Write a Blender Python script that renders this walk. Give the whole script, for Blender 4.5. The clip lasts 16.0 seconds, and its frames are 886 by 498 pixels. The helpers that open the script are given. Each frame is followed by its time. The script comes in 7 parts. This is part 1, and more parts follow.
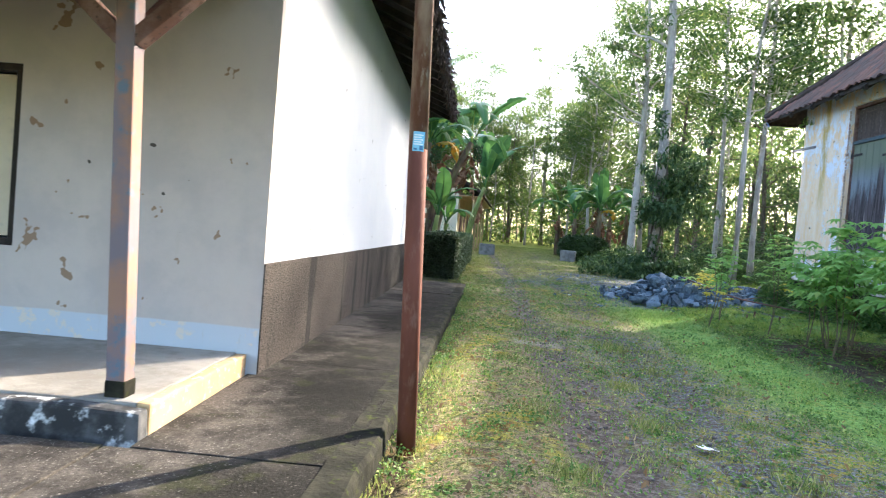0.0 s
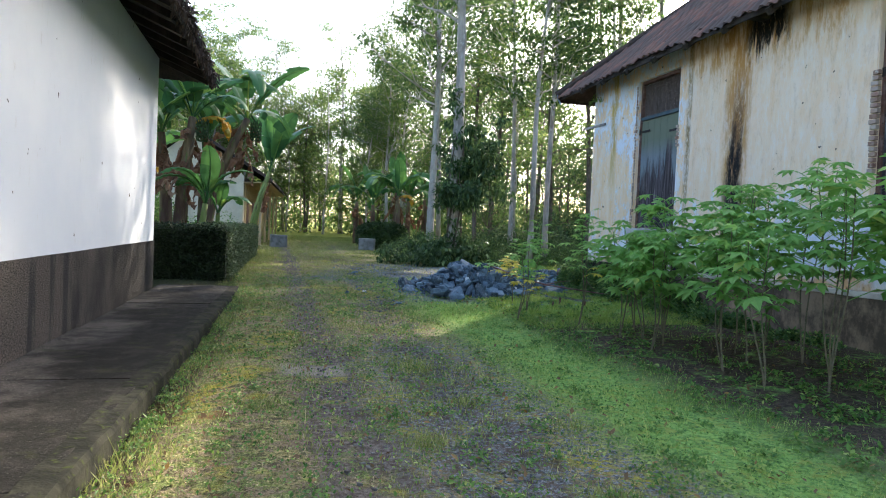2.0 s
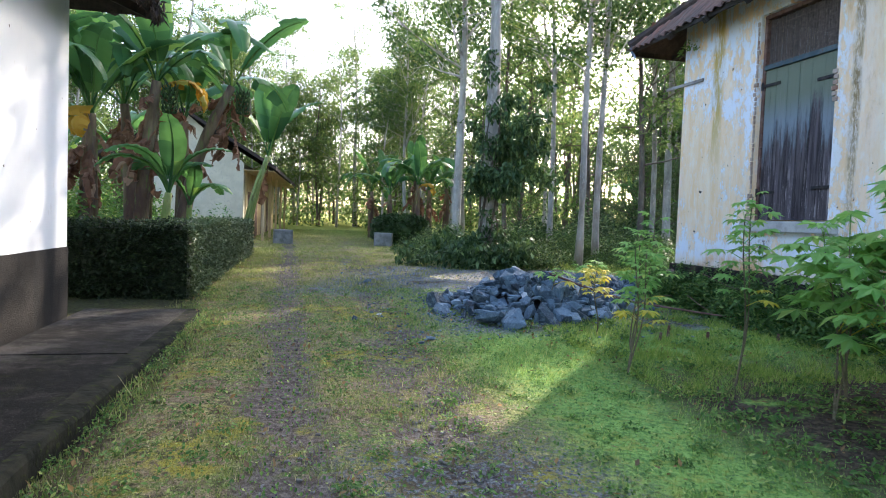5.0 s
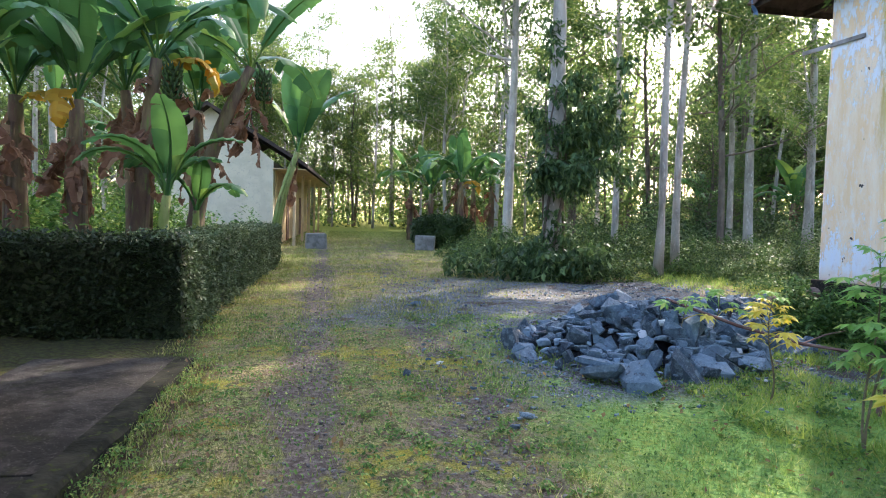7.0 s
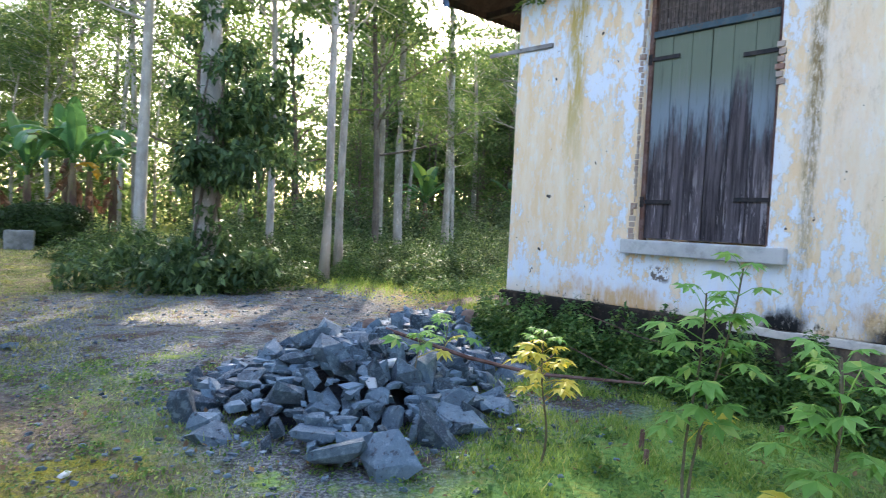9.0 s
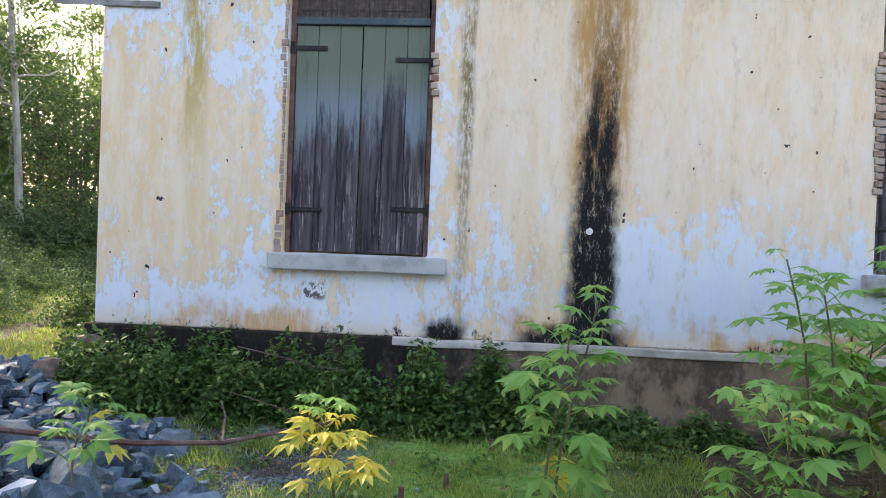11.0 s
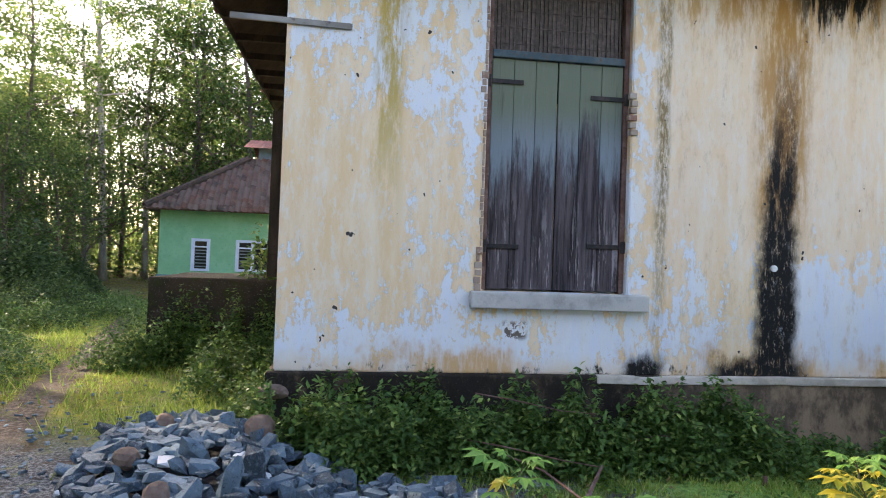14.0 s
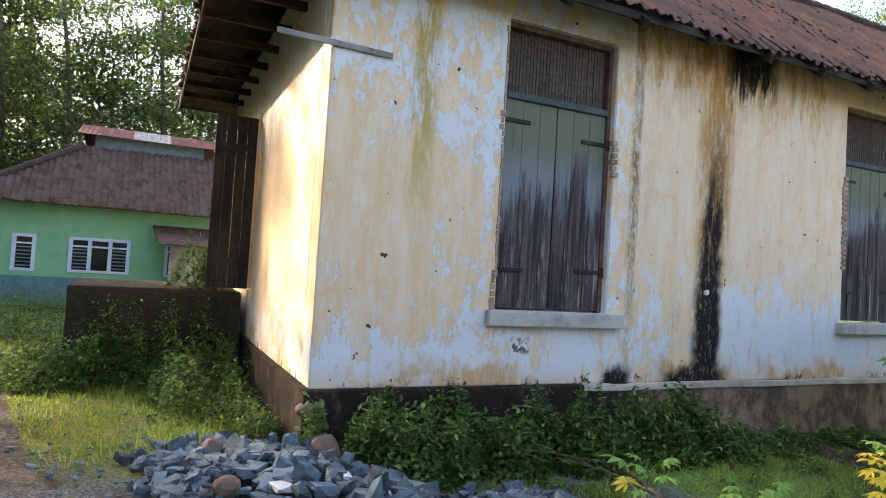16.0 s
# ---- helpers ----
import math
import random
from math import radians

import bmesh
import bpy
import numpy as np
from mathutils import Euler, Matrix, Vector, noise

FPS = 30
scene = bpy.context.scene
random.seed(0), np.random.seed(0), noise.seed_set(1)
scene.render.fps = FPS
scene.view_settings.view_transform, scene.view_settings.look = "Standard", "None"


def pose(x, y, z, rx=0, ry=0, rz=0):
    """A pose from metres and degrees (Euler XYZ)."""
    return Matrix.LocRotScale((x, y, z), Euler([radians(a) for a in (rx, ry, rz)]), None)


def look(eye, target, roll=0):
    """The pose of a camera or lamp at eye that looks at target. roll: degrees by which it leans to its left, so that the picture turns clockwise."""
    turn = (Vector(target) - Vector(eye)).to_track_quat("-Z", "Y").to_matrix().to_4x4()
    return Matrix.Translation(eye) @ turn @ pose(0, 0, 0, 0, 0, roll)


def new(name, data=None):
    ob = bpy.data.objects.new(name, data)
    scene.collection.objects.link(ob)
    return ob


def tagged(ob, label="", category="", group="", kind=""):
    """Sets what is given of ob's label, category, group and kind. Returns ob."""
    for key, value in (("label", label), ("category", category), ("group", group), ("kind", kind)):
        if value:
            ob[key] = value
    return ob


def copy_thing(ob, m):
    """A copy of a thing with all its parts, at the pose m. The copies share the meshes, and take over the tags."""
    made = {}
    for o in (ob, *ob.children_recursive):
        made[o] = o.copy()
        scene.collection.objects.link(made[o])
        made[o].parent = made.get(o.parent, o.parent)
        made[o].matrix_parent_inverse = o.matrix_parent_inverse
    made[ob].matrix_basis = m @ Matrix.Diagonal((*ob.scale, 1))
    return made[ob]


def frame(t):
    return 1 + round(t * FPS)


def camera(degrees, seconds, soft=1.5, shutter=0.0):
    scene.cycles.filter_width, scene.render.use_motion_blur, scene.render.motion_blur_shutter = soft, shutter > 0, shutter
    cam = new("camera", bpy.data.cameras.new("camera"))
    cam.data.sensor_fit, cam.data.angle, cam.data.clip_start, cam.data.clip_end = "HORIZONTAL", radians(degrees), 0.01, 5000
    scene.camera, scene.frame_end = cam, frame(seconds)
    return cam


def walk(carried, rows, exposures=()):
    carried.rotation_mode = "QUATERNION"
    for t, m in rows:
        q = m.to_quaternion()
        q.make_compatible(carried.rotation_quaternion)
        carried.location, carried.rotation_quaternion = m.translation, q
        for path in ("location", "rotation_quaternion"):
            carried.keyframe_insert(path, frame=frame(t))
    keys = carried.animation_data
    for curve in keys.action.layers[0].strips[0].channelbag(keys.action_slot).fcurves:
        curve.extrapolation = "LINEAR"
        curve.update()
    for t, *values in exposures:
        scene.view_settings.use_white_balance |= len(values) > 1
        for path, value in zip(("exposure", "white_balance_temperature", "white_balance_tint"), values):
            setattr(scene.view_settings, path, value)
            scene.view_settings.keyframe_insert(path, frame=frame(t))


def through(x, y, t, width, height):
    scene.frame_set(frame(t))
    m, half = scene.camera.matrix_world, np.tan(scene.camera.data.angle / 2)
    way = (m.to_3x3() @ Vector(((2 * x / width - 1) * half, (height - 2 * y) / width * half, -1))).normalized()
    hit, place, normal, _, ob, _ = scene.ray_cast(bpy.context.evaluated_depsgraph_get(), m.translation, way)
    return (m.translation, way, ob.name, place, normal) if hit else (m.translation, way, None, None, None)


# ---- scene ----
import itertools

cam = camera(69.5, 16.0, 1.0, 0.15)
PATH = [
    (0, (-0.451, -1.536, 1.15), (-0.542, 0.462, 1.094), 4.7),
    (0.5, (-0.333, -1.103, 1.155), (-0.195, 0.892, 1.107), 2.9),
    (1, (-0.248, -0.637, 1.148), (0.106, 1.33, 1.097), 2.5),
    (1.5, (-0.139, -0.205, 1.145), (0.351, 1.734, 1.101), 2.9),
    (2, (0.038, 0.447, 1.187), (0.553, 2.379, 1.132), 2.6),
    (2.5, (0.169, 1.069, 1.18), (0.688, 2.999, 1.106), 2.3),
    (3, (0.341, 1.582, 1.192), (0.87, 3.51, 1.124), 2.5),
    (3.5, (0.413, 2.164, 1.158), (0.945, 4.09, 1.09), 2.4),
    (4, (0.45, 2.739, 1.182), (0.989, 4.664, 1.108), 2.3),
    (4.2, (0.48, 2.99, 1.189), (1.01, 4.916, 1.113), 2.3),
    (6.3, (0.615, 5.722, 1.36), (0.99, 7.684, 1.262), 1.8),
    (6.5, (0.624, 5.953, 1.356), (0.994, 7.916, 1.259), 1.8),
    (7, (0.661, 6.54, 1.363), (1.019, 8.505, 1.267), 1.5),
    (7.5, (0.703, 7.096, 1.373), (1.085, 9.057, 1.279), 1.6),
    (8, (0.803, 7.6, 1.387), (1.415, 9.502, 1.305), 2.1),
    (8.5, (0.838, 8.021, 1.461), (1.833, 9.753, 1.37), 2.9),
    (9, (0.871, 8.467, 1.5), (2.222, 9.94, 1.42), 2.9),
    (9.5, (0.973, 8.98, 1.5), (2.627, 10.104, 1.46), 2.8),
    (10, (1.014, 9.408, 1.586), (2.887, 10.107, 1.55), 1.9),
    (10.2, (1.036, 9.577, 1.6), (2.961, 10.118, 1.56), 1.8),
    (12.3, (1.395, 11.559, 1.596), (3.394, 11.528, 1.598), 2.1),
    (12.5, (1.395, 11.766, 1.598), (3.394, 11.733, 1.602), 2.0),
    (13, (1.418, 12.375, 1.629), (3.417, 12.303, 1.634), 1.9),
    (13.5, (1.369, 12.668, 1.668), (3.367, 12.584, 1.693), 2.2),
    (14, (1.401, 13.382, 1.678), (3.384, 13.123, 1.72), 2.0),
    (14.5, (1.462, 13.911, 1.662), (3.402, 13.428, 1.714), 2.2),
    (15, (1.448, 14.449, 1.682), (3.34, 13.803, 1.75), 3.1),
    (15.5, (1.459, 14.968, 1.74), (3.314, 14.226, 1.813), 3.2),
    (16, (1.573, 15.497, 1.764), (3.384, 14.652, 1.841), 3.5),
]
EXPOSURES = [(0.0, 2.82, 6050, 12), (0.6, 2.56, 6050, 12), (1.5, 2.28, 6000, 10), (2.3, 2.3, 6000, 12), (3.0, 2.5, 6000, 14), (4.0, 2.58, 6000, 13), (7.0, 2.76, 6200, 17), (9.0, 2.9, 6300, 16), (10.0, 2.86, 6700, 20), (12.5, 2.78, 6900, 20), (16.0, 2.45, 7100, 18)]
walk(cam, [(t, look(eye, target, roll)) for t, eye, target, roll in PATH], EXPOSURES)

# ---- light: low morning sun behind the trees, bright hazy sky ----
SUN_AZ, SUN_EL = radians(41), radians(25.5)      # azimuth from +y towards +x
world = bpy.data.worlds.new("sky")
scene.world = world
world.use_nodes = True
wt = world.node_tree
sky = wt.nodes.new("ShaderNodeTexSky")
sky.sky_type, sky.sun_disc = "NISHITA", False
sky.sun_elevation, sky.sun_rotation = SUN_EL, SUN_AZ
sky.air_density, sky.dust_density, sky.ozone_density = 1.0, 3.2, 1.0
wt.links.new(sky.outputs[0], wt.nodes["Background"].inputs[0])
wt.nodes["Background"].inputs[1].default_value = 0.15
sun = new("sun", bpy.data.lights.new("sun", "SUN"))
sun.data.energy, sun.data.angle, sun.data.color = 3.6, radians(0.8), (1.0, 0.86, 0.66)
sun.matrix_world = look((0, 0, 30), (-math.sin(SUN_AZ) * math.cos(SUN_EL), -math.cos(SUN_AZ) * math.cos(SUN_EL), 30 - math.sin(SUN_EL)))


# ---- materials ----
class Nodes:
    """Short hand for one node material."""

    def __init__(self, name):
        self.m = bpy.data.materials.new(name)
        self.m.use_nodes = True
        self.t = self.m.node_tree
        self.bsdf = self.t.nodes["Principled BSDF"]
        geo = self.t.nodes.new("ShaderNodeNewGeometry")
        self.pos, self.island = geo.outputs["Position"], geo.outputs["Random Per Island"]
        sep = self.t.nodes.new("ShaderNodeSeparateXYZ")
        self.t.links.new(self.pos, sep.inputs[0])
        self.x, self.y, self.z = sep.outputs
        tc = self.t.nodes.new("ShaderNodeTexCoord")
        self.obj = tc.outputs["Object"]
        info = self.t.nodes.new("ShaderNodeObjectInfo")
        self.rand = info.outputs["Random"]

    def put(self, v, sock):
        if isinstance(v, bpy.types.NodeSocket):
            self.t.links.new(v, sock)
        elif isinstance(v, (tuple, list)) and len(v) == 3 and sock.type == "RGBA":
            sock.default_value = (*v, 1)
        else:
            sock.default_value = v

    def op(self, kind, a, b=0.0, c=0.0):
        n = self.t.nodes.new("ShaderNodeMath")
        n.operation = kind
        for v, s in zip((a, b, c), n.inputs):
            self.put(v, s)
        return n.outputs[0]

    def add(self, a, b): return self.op("ADD", a, b)
    def sub(self, a, b): return self.op("SUBTRACT", a, b)
    def mul(self, a, b): return self.op("MULTIPLY", a, b)
    def top(self, a, b): return self.op("MAXIMUM", a, b)

    def ramp(self, v, lo, hi, a=0.0, b=1.0):
        n = self.t.nodes.new("ShaderNodeMapRange")
        n.interpolation_type = "SMOOTHSTEP"
        for w, s in zip((v, lo, hi, a, b), n.inputs):
            self.put(w, s)
        return n.outputs[0]

    def near(self, v, mid, half, soft):
        """1 where v lies within half of mid, falling off over soft."""
        d = self.op("ABSOLUTE", self.sub(v, mid))
        return self.ramp(d, half, self.add(half, soft) if isinstance(half, bpy.types.NodeSocket) else half + soft, 1.0, 0.0)

    def noise(self, scale, detail=4.0, rough=0.6, stretch=(1, 1, 1), vec=None, shift=0.0):
        mp = self.t.nodes.new("ShaderNodeMapping")
        self.t.links.new(vec or self.pos, mp.inputs[0])
        mp.inputs["Scale"].default_value = stretch
        mp.inputs["Location"].default_value = (shift, shift * 1.7, shift * 0.6)
        n = self.t.nodes.new("ShaderNodeTexNoise")
        n.inputs["Scale"].default_value, n.inputs["Detail"].default_value, n.inputs["Roughness"].default_value = scale, detail, rough
        self.t.links.new(mp.outputs[0], n.inputs["Vector"])
        return n.outputs[0]

    def mix(self, f, a, b):
        n = self.t.nodes.new("ShaderNodeMix")
        n.data_type = "RGBA"
        self.put(f, n.inputs[0])
        self.put(a, n.inputs[6])
        self.put(b, n.inputs[7])
        return n.outputs[2]

    def bump(self, h, strength=0.3, dist=0.01):
        n = self.t.nodes.new("ShaderNodeBump")
        n.inputs["Strength"].default_value, n.inputs["Distance"].default_value = strength, dist
        self.t.links.new(h, n.inputs["Height"])
        self.t.links.new(n.outputs[0], self.bsdf.inputs["Normal"])

    def done(self, colour, rough=0.8, spec=0.3, metal=0.0):
        self.put(colour, self.bsdf.inputs["Base Color"])
        self.put(rough, self.bsdf.inputs["Roughness"])
        self.put(metal, self.bsdf.inputs["Metallic"])
        self.bsdf.inputs["Specular IOR Level"].default_value = spec
        return self.m


def plain(name, a, b, scale=6.0, c=None, scale2=40.0, rough=0.85, bump=0.3, dist=0.004, stretch=(1, 1, 1), spec=0.25, metal=0.0, local=False, vary=0.0):
    """A worn surface: colours a and b in broad patches, c in fine specks."""
    n = Nodes(name)
    vec = n.obj if local else None
    big = n.noise(scale, 5, 0.6, stretch, vec)
    fine = n.noise(scale2, 4, 0.65, stretch, vec, 3.0)
    col = n.mix(n.ramp(big, 0.38, 0.64), a, b)
    if c:
        col = n.mix(n.ramp(fine, 0.55, 0.7), col, c)
    if vary:
        col = n.mix(n.mul(n.op("FRACT", n.add(n.rand, n.island)), vary), col, b if not c else c)
    n.bump(n.add(big, fine), bump, dist)
    return n.done(col, rough, spec, metal)


def leafy(name, a, b, c, through=0.4, rough=0.5):
    """Leaves: each island between a and b, few c; light shines through."""
    n = Nodes(name)
    pick = n.op("FRACT", n.add(n.island, n.mul(n.rand, 3.7)))
    col = n.mix(pick, a, b)
    col = n.mix(n.ramp(n.op("FRACT", n.mul(pick, 7.31)), 0.86, 0.95), col, c)
    n.done(col, rough, 0.3)
    tr = n.t.nodes.new("ShaderNodeBsdfTranslucent")
    n.t.links.new(col, tr.inputs[0])
    mixer = n.t.nodes.new("ShaderNodeMixShader")
    mixer.inputs[0].default_value = through
    n.t.links.new(n.bsdf.outputs[0], mixer.inputs[1])
    n.t.links.new(tr.outputs[0], mixer.inputs[2])
    n.t.links.new(mixer.outputs[0], n.t.nodes["Material Output"].inputs[0])
    return n.m


def ground_material():
    n = Nodes("grass_and_dirt")
    big, mid, fine = n.noise(0.55, 4, 0.6), n.noise(2.6, 5, 0.65, shift=5), n.noise(22, 4, 0.7, shift=9)
    wob = n.mul(n.sub(big, 0.5), 0.9)
    x = n.add(n.x, wob)
    grass = n.mix(n.ramp(mid, 0.4, 0.62), (0.21, 0.265, 0.068), (0.39, 0.325, 0.13))
    grass = n.mix(n.ramp(fine, 0.42, 0.62), grass, (0.0825, 0.0945, 0.026))
    grass = n.mix(n.ramp(n.noise(60, 3, 0.7, shift=13), 0.56, 0.64), grass, (0.51, 0.405, 0.221))
    brown = n.noise(5.5, 5, 0.7, shift=19)
    grass = n.mix(n.mul(n.ramp(brown, 0.46, 0.57), 0.85), grass, n.mix(n.ramp(fine, 0.4, 0.6), (0.17, 0.115, 0.07), (0.33, 0.24, 0.16)))
    tuft = n.noise(9, 5, 0.75, shift=61)
    grass = n.mix(n.mul(n.ramp(n.noise(1.4, 4, 0.65, shift=71), 0.5, 0.62), n.ramp(tuft, 0.38, 0.55)), grass, (0.33, 0.29, 0.04))
    grass = n.mix(n.mul(n.ramp(tuft, 0.47, 0.38), 0.8), grass, (0.075, 0.062, 0.032))
    rust_litter = n.mul(n.ramp(n.noise(3.1, 5, 0.7, shift=81), 0.56, 0.66), n.ramp(n.x, 0.6, -0.4))
    grass = n.mix(n.mul(rust_litter, 0.8), grass, (0.19, 0.085, 0.03))
    grass = n.mix(n.mul(n.ramp(n.noise(75, 3, 0.75, shift=91), 0.5, 0.42), 0.6), grass, (0.045, 0.045, 0.02))
    lawn = n.mix(n.ramp(fine, 0.4, 0.65), (0.235, 0.385, 0.09), (0.095, 0.19, 0.045))
    lawn = n.mix(n.mul(n.ramp(tuft, 0.5, 0.62), 0.6), lawn, (0.30, 0.31, 0.06))
    right = n.mul(n.ramp(x, 1.9, 2.7), n.ramp(n.y, 17.0, 13.5))
    col = n.mix(right, grass, lawn)
    dirt = n.mix(n.ramp(fine, 0.4, 0.65), (0.09, 0.07, 0.055), (0.20, 0.165, 0.135))
    dark = n.mix(n.ramp(fine, 0.4, 0.65), (0.055, 0.039, 0.026), (0.125, 0.088, 0.06))
    grit = n.mix(n.ramp(n.noise(38, 3, 0.7, shift=2), 0.42, 0.62), (0.075, 0.08, 0.083), (0.235, 0.245, 0.245))
    left_track = n.near(x, 0.55, 0.16, 0.2)
    right_track = n.mul(n.near(n.sub(x, n.mul(n.sub(n.y, 6.0), 0.055)), 1.45, 0.2, 0.4), n.ramp(n.y, -2, 0))
    bare = n.top(n.mul(left_track, n.ramp(mid, 0.36, 0.5)), n.mul(right_track, n.ramp(mid, 0.44, 0.56)))
    bare = n.mul(bare, n.ramp(n.y, 40, 25))
    col = n.mix(bare, col, dirt)
    # damp gravel where the stone was tipped
    gx = n.sub(n.x, n.mul(n.sub(n.y, 17.0), 0.42))
    gravel = n.mul(n.near(n.add(gx, wob), 4.6, 2.6, 0.9), n.near(n.add(n.y, wob), 17.0, 2.0, 1.4))
    gravel = n.top(gravel, n.mul(n.near(n.x, 4.6, 1.9, 0.8), n.near(n.y, 13.6, 2.1, 0.7)))
    col = n.mix(n.mul(gravel, n.ramp(mid, 0.3, 0.46)), col, n.mix(n.ramp(mid, 0.5, 0.62, 0.0, 0.85), grit, dark))
    rough_strip = n.mul(n.near(x, 1.55, 0.5, 0.5), n.near(n.y, 4.8, 2.4, 1.2))
    col = n.mix(n.mul(rough_strip, n.ramp(fine, 0.46, 0.58)), col, grit)
    # bare soil under the cassava
    soil = n.mul(n.near(n.add(n.x, wob), 5.4, 1.5, 0.8), n.near(n.y, 5.4, 3.2, 1.6))
    col = n.mix(n.mul(soil, n.ramp(n.add(n.mul(mid, 0.5), n.mul(brown, 0.5)), 0.36, 0.48)), col, dark)
    pud = n.mul(n.near(n.add(n.x, n.mul(wob, 0.2)), 0.42, 0.22, 0.12), n.near(n.y, 6.35, 0.22, 0.14))
    col = n.mix(n.mul(pud, 0.5), col, (0.34, 0.30, 0.26))
    gutter = n.mul(n.near(n.sub(n.x, n.mul(n.sub(n.y, 1.7), 0.033)), -0.8, 0.05, 0.12), n.ramp(n.y, 13.0, 12.6))
    col = n.mix(n.mul(gutter, n.ramp(mid, 0.36, 0.56, 0.5, 0.95)), col, (0.05, 0.036, 0.02))
    foot_path = n.near(n.add(n.sub(n.sub(n.y, 16.5), n.mul(n.sub(n.x, 7.9), 0.235)), n.mul(wob, 0.25)), 0.0, 0.16, 0.14)
    foot_path = n.mul(foot_path, n.mul(n.ramp(n.x, 6.6, 7.4), n.ramp(n.x, 20, 15)))
    col = n.mix(n.mul(foot_path, n.ramp(mid, 0.3, 0.46)), col, dirt)
    # ground before the hedge darkened in colour to stand for the shade there
    hedge_shade = n.mul(n.ramp(n.add(n.x, n.mul(wob, 0.3)), -0.4, -0.75), n.mul(n.ramp(n.y, 12.2, 12.6), n.ramp(n.y, 15.5, 14.0)))
    col = n.mix(hedge_shade, col, n.mix(n.ramp(fine, 0.4, 0.65), (0.03, 0.028, 0.016), (0.06, 0.07, 0.02)))
    far = n.ramp(n.add(n.y, n.mul(n.x, 0.2)), 36, 44)
    col = n.mix(far, col, (0.315, 0.344, 0.0683))
    n.bump(n.add(n.mul(fine, 1.0), mid), 1.0, 0.05)
    return n.done(col, 0.95, 0.15)


def old_wall_material():
    """Limewash over ochre, run through with rust and soot streaks."""
    n = Nodes("peeling_limewash")
    streak = n.noise(5, 6, 0.7, (1, 1, 0.22))
    flake = n.noise(4.6, 9, 0.75, (1, 1, 0.6), shift=4)
    fine = n.noise(45, 4, 0.7, (1, 1, 0.5), shift=7)
    white = n.mix(n.ramp(streak, 0.35, 0.7), (0.70, 0.73, 0.79), (0.75, 0.74, 0.72))
    ochre = n.mix(n.ramp(streak, 0.35, 0.68), (0.79, 0.56, 0.32), (0.83, 0.67, 0.48))
    peach = n.mix(n.ramp(streak, 0.3, 0.7), (0.82, 0.62, 0.43), (0.83, 0.70, 0.56))
    drip = n.noise(9, 6, 0.75, (1, 1, 0.2), shift=17)
    rough_flake = n.add(n.mul(n.sub(flake, 0.5), 2.4), n.mul(n.sub(drip, 0.5), 0.9))
    a = n.mul(n.ramp(n.y, 11.4, 12.5), n.mul(n.near(n.z, 2.1, 0.5, 1.1), 0.34))
    a = n.add(a, n.mul(n.ramp(n.y, 10.9, 9.8), 0.22))
    a = n.sub(a, n.mul(n.ramp(n.z, 1.75, 0.95), 0.17))
    a = n.sub(a, n.mul(n.near(n.y, 12.6, 0.15, 0.35), n.mul(n.ramp(n.z, 3.6, 3.0), 0.2)))
    edge = n.add(n.add(rough_flake, a), 0.53)
    col = n.mix(n.ramp(edge, 0.54, 0.58), white, ochre)
    col = n.mix(n.mul(n.near(edge, 0.56, 0.015, 0.03), 0.35), col, (0.42, 0.36, 0.28))
    fleck = n.noise(16, 7, 0.78, (1, 1, 0.45), shift=53)
    col = n.mix(n.mul(n.ramp(fleck, 0.54, 0.59), 0.42), col, (0.74, 0.745, 0.76))
    col = n.mix(n.mul(n.ramp(n.noise(30, 6, 0.8, (1, 1, 0.6), shift=57), 0.56, 0.66), 0.35), col, (0.62, 0.50, 0.33))
    right_pale = n.mul(n.ramp(n.y, 10.9, 10.3), n.ramp(n.add(n.z, rough_flake), 1.66, 1.9))
    col = n.mix(n.mul(right_pale, n.ramp(edge, 0.45, 0.75, 1.0, 0.55)), col, peach)
    low_white = n.mul(n.ramp(n.y, 9.3, 9.0), n.ramp(n.add(n.z, rough_flake), 1.8, 1.66))
    col = n.mix(low_white, col, white)
    col = n.mix(n.mul(n.ramp(n.add(n.z, n.mul(flake, 0.4)), 1.08, 0.86), 0.6), col, (0.74, 0.54, 0.32))
    haze_run = n.noise(8, 8, 0.8, (1, 1, 0.3), shift=41)
    col = n.mix(n.mul(n.ramp(haze_run, 0.52, 0.66), n.mul(n.ramp(n.y, 10.95, 10.4), 0.5)), col, (0.56, 0.40, 0.25))
    col = n.mix(n.mul(n.ramp(haze_run, 0.46, 0.38), 0.35), col, (0.80, 0.79, 0.78))
    top_rust = n.mul(n.near(n.y, 8.9, 1.5, 0.7), n.ramp(n.add(n.z, n.mul(rough_flake, 0.7)), 3.7, 4.5))
    col = n.mix(n.mul(top_rust, n.ramp(drip, 0.44, 0.6, 0.0, 0.85)), col, (0.55, 0.30, 0.10))
    skirt = n.ramp(n.add(n.z, n.mul(n.sub(flake, 0.5), 0.9)), 1.02, 0.78)
    skirt = n.mul(skirt, n.ramp(n.noise(1.6, 4, 0.6, shift=63), 0.44, 0.58))
    col = n.mix(n.mul(skirt, n.ramp(drip, 0.34, 0.56, 0.2, 0.9)), col, (0.62, 0.36, 0.15))
    # yellow run from the eave near the corner
    run = n.mul(n.near(n.add(n.y, n.mul(n.sub(streak, 0.5), 0.35)), 13.16, 0.05, 0.13), n.ramp(n.z, 1.6, 3.6))
    col = n.mix(n.mul(n.mul(run, 0.9), n.ramp(drip, 0.34, 0.56)), col, (0.46, 0.31, 0.06))
